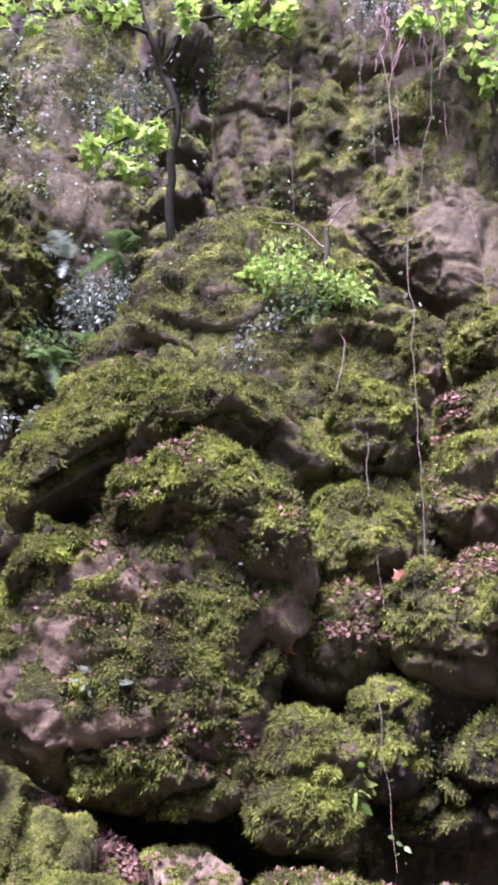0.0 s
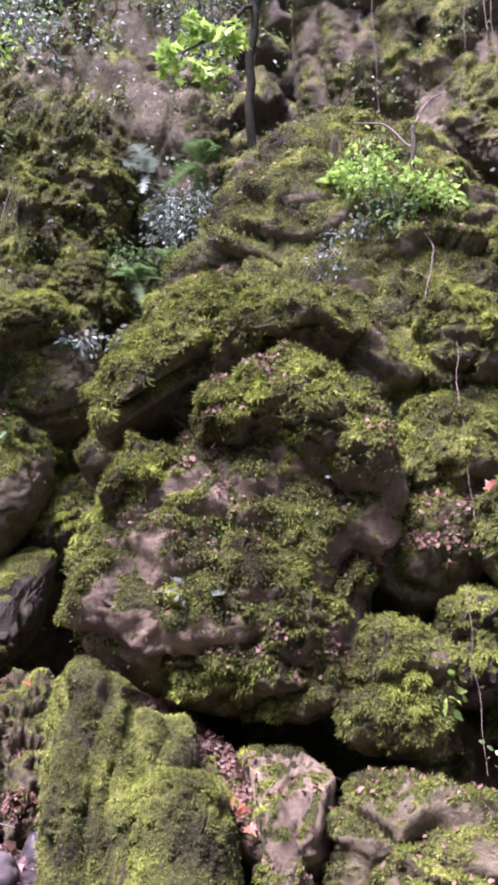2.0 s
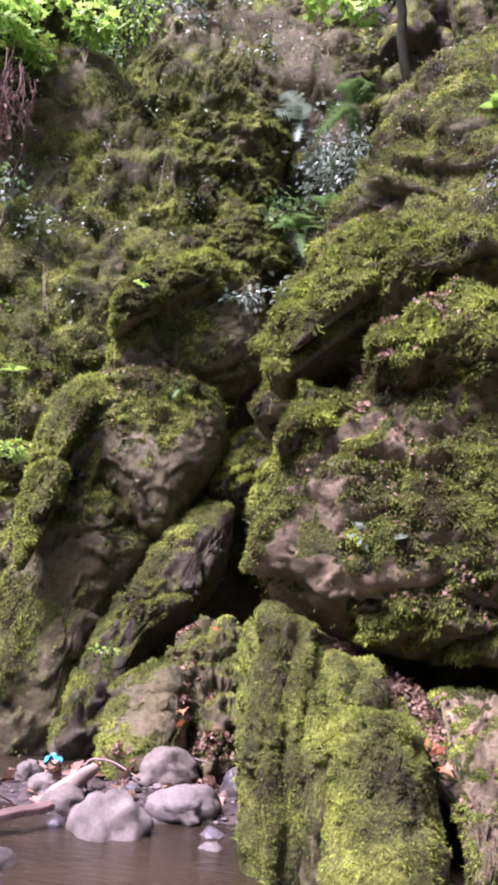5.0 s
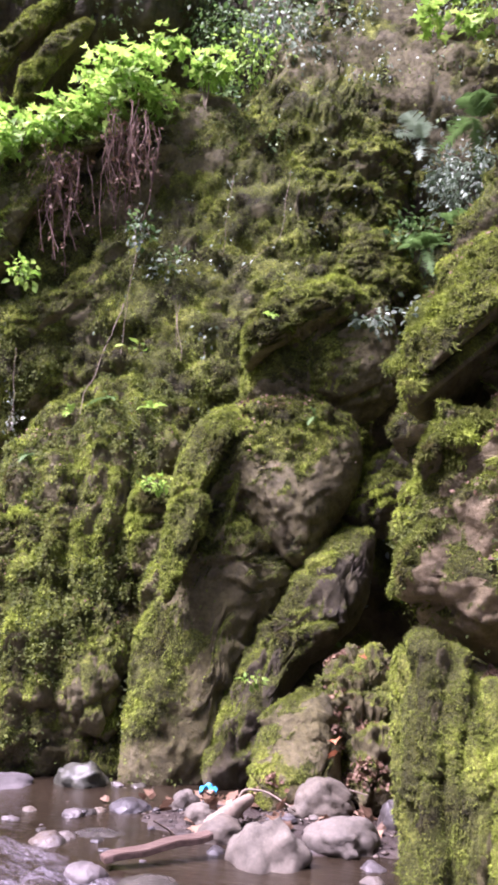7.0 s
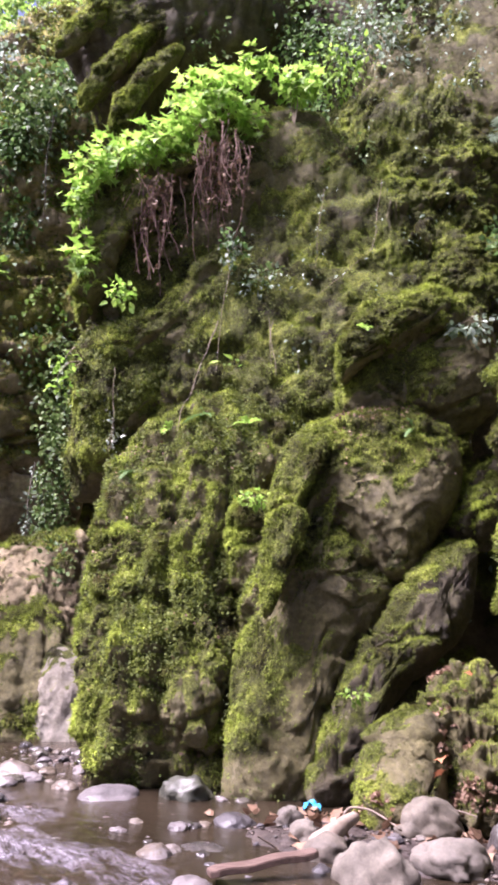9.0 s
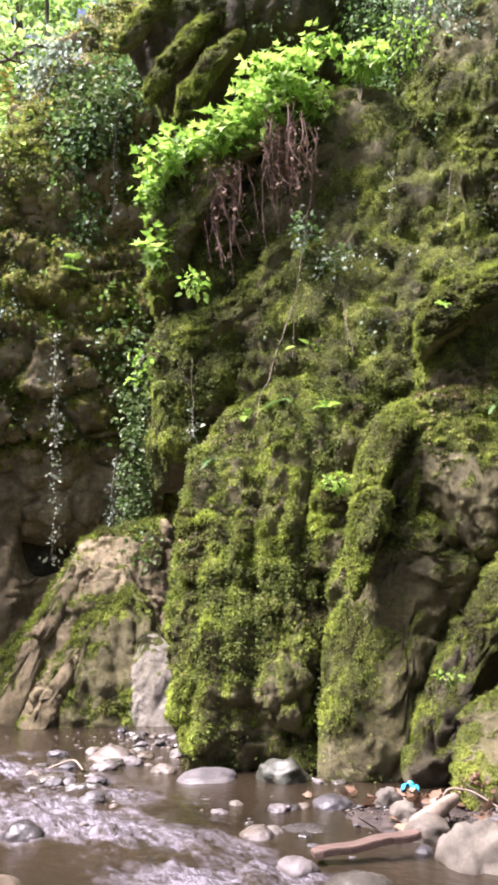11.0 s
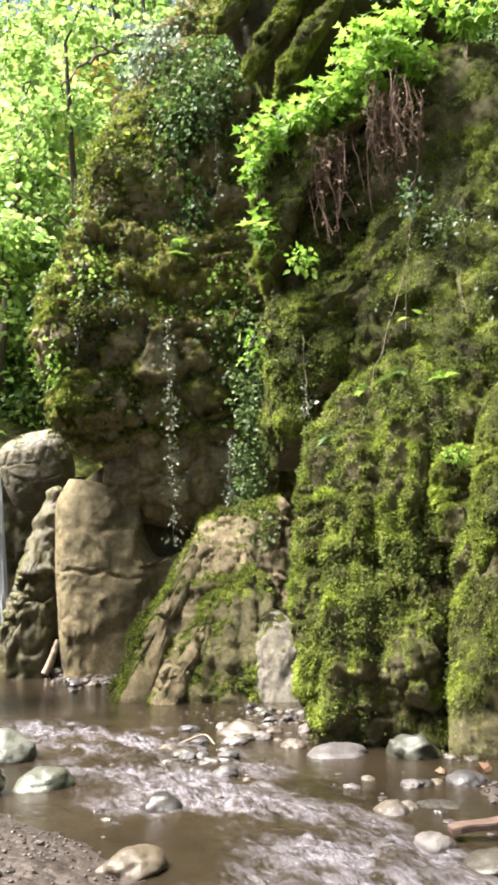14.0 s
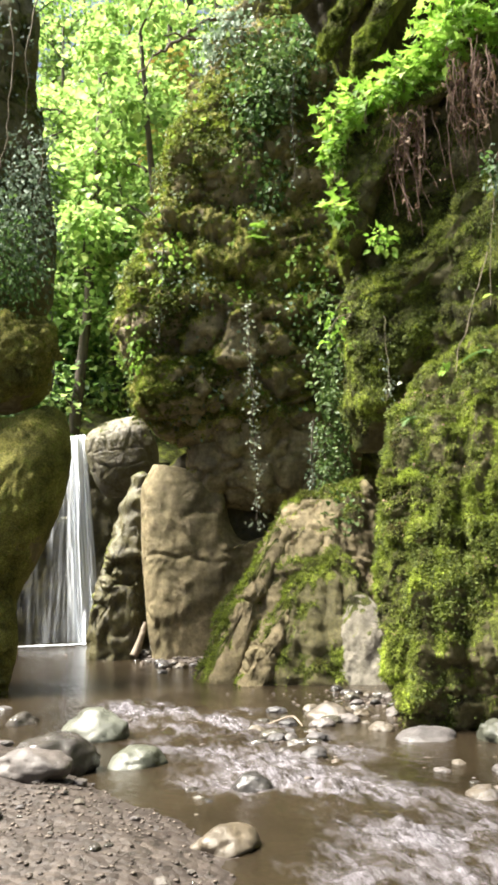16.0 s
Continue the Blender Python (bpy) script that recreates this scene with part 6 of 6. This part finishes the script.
bush("sapling_clump", "bright green leafy clump on top of the outcrop", "plant", (0.35, 7.06, 5.53), (0.30, 7.12, 5.75), (0.3, 0.25, 0.2), 420, 0.07, FRESH, PALE_STEM, 38)
bush("sapling_clump", "bright green leafy clump on top of the outcrop", "plant", (0.90, 7.18, 5.50), (0.91, 7.08, 5.63), (0.34, 0.25, 0.2), 420, 0.07, FRESH, PALE_STEM, 39)
bush("sapling_clump", "bright green leafy clump on top of the outcrop", "plant", (0.36, 7.43, 6.06), (0.36, 7.48, 6.22), (0.25, 0.25, 0.22), 260, 0.07, FRESH, PALE_STEM, 40)
bush("sapling_clump", "bright green leafy clump on top of the outcrop", "plant", (0.68, 7.09, 5.33), (0.56, 6.93, 5.41), (0.25, 0.2, 0.16), 240, 0.06, SHRUB, PALE_STEM, 41)
for k, (spot, n, size) in enumerate([((0.03, 7.30, 5.78), 5, 0.3), ((1.14, 7.37, 5.62), 6, 0.3), ((0.67, 7.06, 5.40), 5, 0.26), ((-1.00, 6.43, 4.24), 6, 0.24), ((-1.14, 6.12, 3.18), 4, 0.24), ((-0.24, 5.72, 3.42), 5, 0.24),
                                     ((0.20, 6.43, 3.90), 4, 0.2), ((-0.50, 6.25, 3.82), 5, 0.2), ((1.07, 7.30, 5.69), 5, 0.24), ((-0.58, 5.68, 3.19), 4, 0.2), ((-1.02, 6.42, 4.22), 6, 0.22)]):
    fern("fern", "small bright green fern rooted in moss", spot, (0, -0.5, 0.7), n, size, SHRUB if k % 2 else FRESH, 50 + k, "ferns on the outcrop")
bush("seedling", "small plant with glossy whitish-green leaves", "plant", (-0.76, 5.42, 1.76), (-0.74, 5.29, 1.85), (0.12, 0.1, 0.12), 26, 0.085, SILVER, PALE_STEM, 61, stems=4, droop=0.1, flat=0.6)
bush("seedling", "small plant with pale green leaves", "plant", (0.91, 6.43, 1.17), (0.78, 5.38, 1.37), (0.11, 0.1, 0.16), 18, 0.1, FRESH, PALE_STEM, 62, stems=4, droop=0.1, flat=0.5)
bush("seedling", "low plant with round green leaves", "plant", (1.02, 5.96, 2.00), (1.07, 6.37, 2.05), (0.18, 0.12, 0.06), 26, 0.1, SHRUB, PALE_STEM, 63, stems=4, flat=0.8)
bush("ivy_patch", "silvery small-leaved ivy hanging over the edge", "ivy", (0.01, 6.99, 5.01), (-0.01, 6.90, 4.91), (0.16, 0.14, 0.2), 110, 0.05, SILVER, BARK, 64, droop=0.5)
bush("ivy_patch", "silvery small-leaved ivy hanging over the edge", "ivy", (0.36, 7.04, 5.28), (0.31, 6.97, 5.18), (0.25, 0.14, 0.12), 110, 0.05, SILVER, BARK, 65, droop=0.5)
bush("ivy_patch", "silvery small-leaved ivy along the rock edge", "ivy", (-1.46, 6.17, 3.76), (-1.43, 6.08, 3.69), (0.14, 0.12, 0.2), 110, 0.055, SILVER, BARK, 66, droop=0.5)
stick("dead_sapling", "dark bare sapling stump on top of the outcrop", "sapling", [(0.63, 7.0, 5.0), (0.69, 7.12, 5.5), (0.74, 7.14, 5.9), (0.77, 7.16, 6.35)], [0.035, 0.03, 0.02], MOSS_BARK, 67, 0.08)
stick("dead_branch", "thin dry branch on the dead sapling", "branch", [(0.75, 7.15, 6.1), (0.52, 7.25, 6.42), (0.23, 7.35, 6.5)], [0.012, 0.006], PALE_STEM, 68, 0.05)
stick("dead_branch", "thin dry branch on the dead sapling", "branch", [(0.77, 7.16, 6.3), (0.92, 7.25, 6.64), (1.08, 7.3, 6.78)], [0.012, 0.006], PALE_STEM, 69, 0.05)
for k, (a, b, c) in enumerate([((0.46, 6.97, 5.14), (0.60, 7.03, 4.83), (0.82, 6.94, 4.74)), ((0.82, 6.99, 5.22), (0.95, 7.00, 5.00), (0.84, 6.70, 4.42)), ((0.08, 6.64, 4.42), (-0.00, 6.55, 3.97), (-0.02, 6.19, 3.65)),
                               ((-0.99, 6.02, 3.55), (-1.04, 6.35, 3.47), (-0.94, 6.04, 3.23)), ((-0.83, 7.12, 5.39), (-0.97, 7.78, 5.55), (-0.97, 7.09, 4.96))]):
    stick("root", "thin pale root hanging over the moss", "root", [a, b, c], [0.009, 0.005], PALE_STEM, 70 + k, 0.06)

# hanging vines and roots before the outcrop and the bare cliff
for k, (pts, r, n) in enumerate([
    ([(1.55, 7.10, 6.16), (1.48, 6.60, 4.78), (1.39, 6.11, 3.46), (1.34, 5.81, 2.55)], 0.009, 26),
    ([(1.06, 6.88, 4.51), (1.05, 6.38, 3.62), (1.05, 6.07, 2.97), (1.05, 5.87, 2.41)], 0.008, 22),
    ([(0.44, 8.64, 9.70), (0.47, 8.59, 8.35), (0.55, 8.64, 7.15)], 0.01, 14),
    ([(1.68, 8.50, 10.17), (1.75, 8.44, 8.88), (1.83, 8.42, 7.41)], 0.012, 10),
    ([(1.55, 8.52, 10.10), (1.64, 8.46, 9.06), (1.71, 8.44, 8.38)], 0.02, 0),
    ([(2.23, 8.38, 10.08), (2.12, 8.35, 8.82), (1.91, 8.40, 7.56)], 0.012, 16),
    ([(1.33, 8.56, 9.85), (1.31, 8.51, 9.09), (1.19, 8.53, 8.50)], 0.008, 4),
    ([(1.51, 8.53, 9.12), (1.47, 8.49, 8.08), (1.40, 8.50, 7.29)], 0.008, 6),
    ([(2.45, 8.27, 7.72), (2.55, 8.19, 6.99), (2.61, 8.06, 5.94)], 0.01, 2),
    ([(2.28, 8.31, 8.97), (2.28, 8.31, 8.30), (2.32, 8.30, 7.74)], 0.008, 10),
    ([(0.04, 5.65, 2.72), (0.08, 5.55, 2.44), (0.09, 5.55, 2.33)], 0.006, 12),
    ([(0.97, 5.59, 2.01), (0.98, 5.39, 1.36), (1.01, 5.18, 0.92)], 0.006, 14)]):
    vine("vine", "thin hanging vine with a few small leaves" if n else "bare thin hanging root on rock", pts, r * 0.4, PALE_STEM, 80 + k, IVY if k % 2 else PALE_IVY, n, 0.045, "hanging vines", wobble=0.1)
root_rng = np.random.default_rng(8)
for k in range(16):
    a = np.array((1.48, 8.54, 10.77)) + (np.array((2.44, 8.32, 10.40)) - np.array((1.48, 8.54, 10.77))) * root_rng.random()
    l = 0.5 + 0.9 * root_rng.random()
    vine("root", "thin dry root hanging from the cliff top", [tuple(a), tuple(a + [0.05, -0.1, -l * 0.5]), tuple(a + [0.1 * root_rng.normal(), -0.1, -l])], 0.012, ROOT, 110 + k, group="hanging roots", category="root", wobble=0.2)
bush("ivy_patch", "grey-green ivy at the top of the bare cliff", "ivy", (1.91, 9.27, 11.27), (1.76, 8.49, 10.68), (0.5, 0.3, 0.25), 420, 0.06, SILVER, BARK, 95, droop=0.5)

# ---- plants on the mossy cliff ----
for k, (root, crown, rad, n) in enumerate([
    ((-7.69, 8.02, 7.32), (-7.64, 7.92, 7.87), (0.3, 0.35, 0.35), 210), ((-7.46, 8.13, 7.53), (-7.38, 8.17, 8.04), (0.45, 0.4, 0.25), 320), ((-7.01, 8.47, 7.79), (-6.98, 8.51, 8.27), (0.45, 0.4, 0.3), 340),
    ((-6.80, 8.86, 8.31), (-6.65, 8.76, 8.69), (0.4, 0.4, 0.35), 340), ((-6.56, 9.09, 8.53), (-6.46, 9.02, 9.31), (0.55, 0.4, 0.35), 420), ((-6.23, 9.34, 8.68), (-6.05, 9.30, 8.75), (0.28, 0.3, 0.25), 170),
    ((-7.24, 11.28, 10.47), (-6.13, 9.60, 9.95), (0.3, 0.3, 0.15), 140), ((-5.57, 9.88, 8.80), (-5.57, 9.93, 9.56), (0.32, 0.3, 0.28), 240), ((-7.74, 7.89, 6.70), (-7.75, 7.83, 7.27), (0.18, 0.25, 0.3), 110),
    ((-7.64, 7.88, 6.49), (-7.65, 7.78, 6.47), (0.16, 0.2, 0.35), 120)]):
    bush("cliff_plant", "bright yellow-green leafy plant trailing over the overhang", "plant", root, crown, np.array(rad) * (0.8, 0.8, 0.75), int(n * 0.5), 0.15, FRESH, PALE_STEM, 130 + k, PALMATE * [1.15, 1.0], 7, 0.4, 0.9, "plants on the overhang", 0.8)
for k, (root, crown, rad, n, s, m) in enumerate([
    ((-7.54, 8.51, 5.90), (-6.99, 7.84, 5.79), (0.24, 0.2, 0.16), 70, 0.11, FRESH), ((-7.65, 7.92, 4.97), (-7.66, 7.63, 4.74), (0.16, 0.16, 0.3), 50, 0.1, FRESH), ((-5.98, 9.06, 4.91), (-5.87, 8.82, 4.84), (0.2, 0.15, 0.1), 26, 0.15, FRESH),
    ((-5.90, 9.20, 6.27), (-5.71, 9.04, 6.16), (0.35, 0.3, 0.25), 120, 0.08, IVY), ((-6.13, 9.25, 6.78), (-5.89, 8.80, 6.50), (0.16, 0.16, 0.22), 44, 0.09, SILVER), ((-2.70, 8.75, 4.78), (-2.68, 8.63, 4.77), (0.22, 0.16, 0.17), 95, 0.085, SILVER),
    ((-5.75, 9.29, 6.17), (-5.59, 9.04, 6.04), (0.3, 0.2, 0.18), 80, 0.08, SILVER), ((-6.21, 9.25, 6.87), (-5.92, 8.83, 6.58), (0.2, 0.2, 0.25), 40, 0.1, SHRUB), ((-2.65, 9.97, 6.27), (-2.51, 9.72, 6.21), (0.3, 0.25, 0.2), 170, 0.09, SHRUB),
    ((-4.82, 7.67, 2.84), (-4.75, 7.51, 2.87), (0.25, 0.15, 0.07), 60, 0.07, FRESH), ((-3.51, 7.30, 0.92), (-3.44, 7.15, 0.95), (0.1, 0.1, 0.06), 22, 0.07, FRESH)]):
    bush("cliff_plant", "small leafy plant rooted in the moss", "plant", root, crown, rad, n, s, m, PALE_STEM, 150 + k, OVAL, 4, 0.2, 0.5, "plants in the moss", 0.5)
for k, (crown, rad, n, m) in enumerate([
    ((-5.72, 10.81, 11.05), (0.5, 0.4, 0.5), 420, SHRUB), ((-5.06, 11.13, 11.11), (0.6, 0.4, 0.5), 480, SILVER), ((-5.23, 10.83, 10.25), (0.5, 0.4, 0.3), 300, FRESH), ((-4.63, 11.53, 11.31), (0.5, 0.4, 0.6), 420, IVY),
    ((-5.62, 10.63, 9.47), (0.35, 0.3, 0.5), 300, SHRUB), ((-5.14, 10.43, 8.43), (0.5, 0.3, 0.4), 300, IVY), ((-4.74, 11.27, 10.45), (0.4, 0.3, 0.3), 240, SILVER), ((-6.41, 10.88, 11.71), (0.5, 0.4, 0.4), 300, IVY),
    ((-7.41, 9.94, 11.02), (0.5, 0.4, 0.3), 160, IVY)]):
    bush("cliff_shrub", "dense leafy shrub on the cliff's upper ledge", "shrub", (crown[0] * 1.06, crown[1] * 1.06, crown[2] - 0.5), crown, rad, n, 0.1, m, BARK, 170 + k, OVAL, 6, 0.5, 0.7, "shrubs on the upper ledge")
for k in range(80):
    s = root_rng.random()
    if k < 36:
        a = np.array((-7.14, 8.24, 7.54)) * (1 - s) + np.array((-6.77, 8.54, 7.56)) * s
        l = 0.3 + 1.3 * root_rng.random() ** 1.3
    else:
        a = np.array((-6.47, 8.77, 8.26)) * (1 - s) + np.array((-5.99, 9.10, 8.28)) * s
        l = 0.4 + 1.4 * root_rng.random() ** 1.3
    a = a + root_rng.normal(0, 0.09, 3)
    vine("root", "tangled reddish-brown root hanging under the overhang", [tuple(a), tuple(a + [0.1 * root_rng.normal(), -0.08, -l * 0.5]), tuple(a + [0.12 * root_rng.normal(), 0, -l])], 0.008, ROOT, 200 + k, DRY_LEAF, 10, 0.06,
         "roots under the overhang", "root", 0.16, jitter=0.05)
for k, (pts, r, n) in enumerate([
    ([(-5.94, 8.77, 6.87), (-5.88, 8.69, 6.19), (-5.84, 8.36, 4.65)], 0.012, 16), ([(-4.98, 9.67, 7.51), (-5.03, 9.54, 6.66), (-5.07, 9.40, 5.84)], 0.012, 18), ([(-5.44, 8.97, 5.48), (-5.36, 8.90, 5.03), (-5.33, 8.80, 4.65)], 0.012, 0),
    ([(-7.15, 7.97, 4.79), (-7.07, 7.90, 4.16), (-7.03, 7.81, 3.62)], 0.01, 10), ([(-4.25, 9.96, 7.59), (-4.31, 9.83, 6.53), (-4.93, 9.31, 5.79)], 0.012, 12), ([(-5.99, 8.61, 5.42), (-6.02, 8.23, 4.59), (-5.95, 7.79, 3.79)], 0.02, 0),
    ([(-5.36, 8.95, 5.42), (-5.31, 8.86, 5.01), (-5.24, 8.79, 4.62)], 0.014, 0), ([(-5.09, 9.10, 5.28), (-5.03, 9.03, 4.87), (-4.98, 8.94, 4.55)], 0.01, 6)]):
    vine("vine", "thin vine hanging down the mossy cliff", pts, r * 0.38, PALE_STEM, 240 + k, SILVER, n, 0.05, "vines on the mossy cliff", wobble=0.12)
for k, spot in enumerate([(-6.02, 7.72, 3.79), (-5.69, 7.95, 3.98), (-5.30, 8.30, 3.90), (-6.33, 7.45, 3.27), (-3.62, 7.96, 4.68), (-3.18, 8.17, 3.57), (-4.29, 7.53, 2.58), (-5.95, 9.01, 5.37)]):
    fern("fern", "small fern rooted in moss", spot, (0, -0.5, 0.6), 4, 0.25, SHRUB if k % 2 else FRESH, 260 + k, "ferns on the mossy cliff")

# ---- ivy and shrubs on the crag by the pool ----
for k, (crown, rad, n, m, s) in enumerate([
    ((-12.30, 10.59, 11.93), (0.75, 0.6, 0.9), 900, IVY, 0.14), ((-12.47, 10.39, 11.06), (0.6, 0.5, 0.7), 700, SHRUB, 0.13), ((-12.19, 11.31, 12.67), (0.7, 0.6, 0.8), 600, SHRUB, 0.14), ((-13.44, 10.47, 13.28), (0.8, 0.6, 0.6), 520, SILVER, 0.13),
    ((-11.85, 11.65, 12.89), (0.6, 0.5, 0.8), 420, IVY, 0.13), ((-13.32, 9.64, 10.57), (0.35, 0.4, 0.3), 130, FRESH, 0.13), ((-13.37, 8.87, 7.84), (0.4, 0.4, 0.45), 150, FRESH, 0.12), ((-11.88, 10.76, 6.86), (0.5, 0.4, 0.45), 300, SHRUB, 0.1),
    ((-11.19, 10.90, 6.36), (0.35, 0.3, 1.0), 500, IVY, 0.11), ((-10.84, 10.69, 4.75), (0.3, 0.3, 1.0), 520, IVY, 0.11), ((-10.76, 10.48, 3.69), (0.3, 0.3, 0.6), 330, IVY, 0.1), ((-12.13, 10.48, 9.22), (0.4, 0.3, 0.5), 200, SHRUB, 0.11),
    ((-9.91, 9.77, 2.42), (0.35, 0.3, 0.45), 260, IVY, 0.09), ((-13.19, 9.14, 7.26), (0.4, 0.3, 0.4), 110, SILVER, 0.09), ((-13.85, 8.51, 6.17), (0.3, 0.3, 0.4), 110, FRESH, 0.11), ((-12.64, 10.19, 9.83), (0.5, 0.3, 0.3), 160, FRESH, 0.11)]):
    bush("crag_ivy", "dense ivy and shrub growth clinging to the crag", "ivy", (crown[0] * 1.05, crown[1] * 1.05, crown[2] - 0.3), crown, rad, n, s, m, BARK, 280 + k, OVAL * [1.3, 1], 6, 0.5, 0.7, "ivy on the crag")
fern("fern", "star-shaped green fern on the crag", (-12.12, 10.17, 8.02), (0.3, -0.5, 0.6), 9, 0.55, FRESH, 300, arch=0.5)
vine("ivy_strand", "long pale-leaved ivy strand hanging in front of the cave", [(-12.16, 9.82, 6.59), (-11.99, 9.72, 5.06), (-11.88, 9.69, 3.78), (-11.82, 9.62, 2.50)], 0.012, BARK, 301, PALE_IVY, 330, 0.065, category="ivy", wobble=0.1, jitter=0.07)
for k, pts in enumerate([[(-13.43, 8.78, 7.95), (-13.38, 8.67, 6.77), (-13.33, 8.57, 6.06)], [(-11.62, 10.74, 11.51), (-11.59, 10.63, 10.36), (-11.51, 10.56, 9.12)], [(-10.80, 10.15, 4.27), (-10.78, 10.03, 3.36), (-10.69, 9.98, 2.86)], [(-7.36, 8.19, 4.80), (-7.29, 8.12, 4.24), (-7.23, 8.04, 3.77)]]):
    vine("ivy_strand", "thin ivy strand hanging down the rock", pts, 0.015, BARK, 305 + k, (PALE_IVY, SILVER, SILVER, PALE_IVY)[k], 70, 0.07, "ivy strands", "ivy", 0.1, jitter=0.06)

# ---- plants on the side cliff ----
for k, (crown, rad, n) in enumerate([((-12.61, 5.28, 7.83), (0.9, 0.5, 0.9), 1100), ((-12.39, 5.29, 6.79), (0.75, 0.5, 0.6), 900), ((-12.65, 5.68, 8.66), (0.35, 0.4, 0.6), 300), ((-12.68, 4.57, 7.09), (0.8, 0.5, 0.9), 500), ((-12.58, 5.84, 7.57), (0.2, 0.3, 0.6), 160)]):
    bush("cliff_shrub", "grey-green small-leaved shrub hanging from the side cliff", "shrub", (crown[0] * 1.08, crown[1] * 1.08, crown[2] - 0.4), crown, rad, n, 0.09, SILVER if k % 2 == 0 else SHRUB, BARK, 320 + k, OVAL, 7, 0.6, 0.6, "shrubs on the side cliff")
for k, pts in enumerate([[(-12.82, 5.30, 11.21), (-12.70, 5.32, 9.69), (-12.68, 5.11, 8.20)], [(-12.64, 5.46, 8.89), (-12.38, 5.79, 8.38), (-12.38, 5.56, 7.92)], [(-12.64, 5.69, 11.49), (-12.70, 5.57, 10.30), (-12.72, 5.53, 9.36)], [(-12.15, 5.80, 5.70), (-12.05, 5.78, 5.03), (-11.96, 5.73, 4.46)]]):
    vine("vine", "pale hanging vine on the side cliff", pts, 0.016, PALE_STEM, 330 + k, SILVER, 30 * (k == 3), 0.06, "vines on the side cliff", wobble=0.2)

# ---- small growth over the rocks ----
for k, (ob, count, size, mat, cover) in enumerate((
    (far_cliff, 1800, 0.09, SILVER, 0.5), (far_cliff, 6000, 0.09, CREEPER, 0.48), (far_cliff, 900, 0.12, FRESH, 0.56), (far_cliff_top, 2600, 0.09, CREEPER, 0.46), (far_cliff_left, 2600, 0.09, CREEPER, 0.48),
    (mossy_wall, 5000, 0.036, CREEPER, 0.5), (mossy_wall, 260, 0.06, SILVER, 0.5), (mossy_shield, 12000, 0.03, CREEPER, 0.46), (overhang_rock, 4000, 0.04, CREEPER, 0.5),
    (slanted_rock, 2000, 0.04, CREEPER, 0.48), (top_wall, 3500, 0.06, CREEPER, 0.48), (top_wall, 900, 0.08, SILVER, 0.5), (back_cliff_right, 1500, 0.05, SHRUB, 0.54), (gully_wall, 2600, 0.1, SHRUB, 0.52),
    (gully_wall, 900, 0.09, SILVER, 0.54), (upper_dome, 4000, 0.03, CREEPER, 0.48), (upper_left_dome, 4000, 0.026, CREEPER, 0.5), (middle_block, 1500, 0.024, CREEPER, 0.52), (brow_ledge, 1200, 0.026, CREEPER, 0.5),
    (right_block_low, 1500, 0.026, IVY, 0.5), (left_top, 1500, 0.09, SILVER, 0.46), (slanted_foot, 1200, 0.04, CREEPER, 0.52), (cliff_fin, 1200, 0.03, CREEPER, 0.52))):
    sprigs(ob, count, size, mat, 600 + k, cover=cover)

# ---- fallen leaves ----
for ob, count, size, box in ((upper_left_dome, 1258, 0.040, None), (middle_block, 1161, 0.040, None), (mossy_ledge, 1597, 0.040, None), (lower_shelf, 2600, 0.04, None), (litter_step, 1500, 0.042, None), (litter_ramp, 1300, 0.045, None), (lower_mid_block, 90, 0.040, None), (lower_right_block, 300, 0.040, None),
                             (upper_dome, 822, 0.040, None), (right_block_litter, 2516, 0.040, None), (right_block_step, 1258, 0.040, None), (right_block_mid, 677, 0.040, None), (brow_ledge, 1064, 0.040, None),
                             (foot_boulder, 160, 0.040, None), (cliff_mid_block, 580, 0.036, None), (mossy_shield, 435, 0.036, None), (slanted_foot, 290, 0.045, None)):
    litter(ob, count, size, DRY_LEAF, count, box)
for k, spot in enumerate([(1.20, 6.43, 2.79), (1.19, 5.88, 2.67), (0.79, 6.49, 2.22), (0.72, 6.48, 2.18), (0.91, 6.51, 2.21), (0.50, 6.44, 2.02), (0.39, 5.76, 2.15), (-0.16, 7.07, 5.25), (0.32, 5.75, 2.02), (0.24, 5.63, 1.58), (0.31, 5.69, 3.06),
                          (-0.34, 5.07, 0.65), (-0.39, 5.11, 0.70), (-0.31, 5.02, 0.61), (-2.27, 6.96, 1.17), (-2.42, 6.51, 0.51), (-2.39, 6.54, 0.59)]):
    r = np.random.default_rng(400 + k)
    v, f = leaf_arrays(np.array([spot]), r.normal(0, 1, (1, 3)) + [0.3, 0, -0.2], np.array([[0.0, -0.8, 0.7]]) + r.normal(0, 0.3, (1, 3)), [0.095], PALMATE * [1.0, 0.9])
    tagged(mesh_from("fallen_leaf", v, f, ORANGE_LEAF, False), "single large orange-brown fallen leaf on moss", "leaf", "fallen leaves")
r = np.random.default_rng(9)
at = np.stack([r.normal(-2.6, 0.7, 160), r.normal(6.35, 0.25, 160), np.zeros(160)], 1)
at[:, 2] = np.maximum(bed(at[:, 0], at[:, 1]), 0.0) + 0.015
v, f = leaf_arrays(at, r.normal(0, 1, (160, 3)), r.normal(0, 0.4, (160, 3)) + [0, 0, 1], 0.1 * (0.5 + r.random(160)), LOBED)
tagged(mesh_from("leaf_litter", v, f, DRY_LEAF, False), "dry brown fallen leaves on the gravel", "leaf litter", kind="stuff")
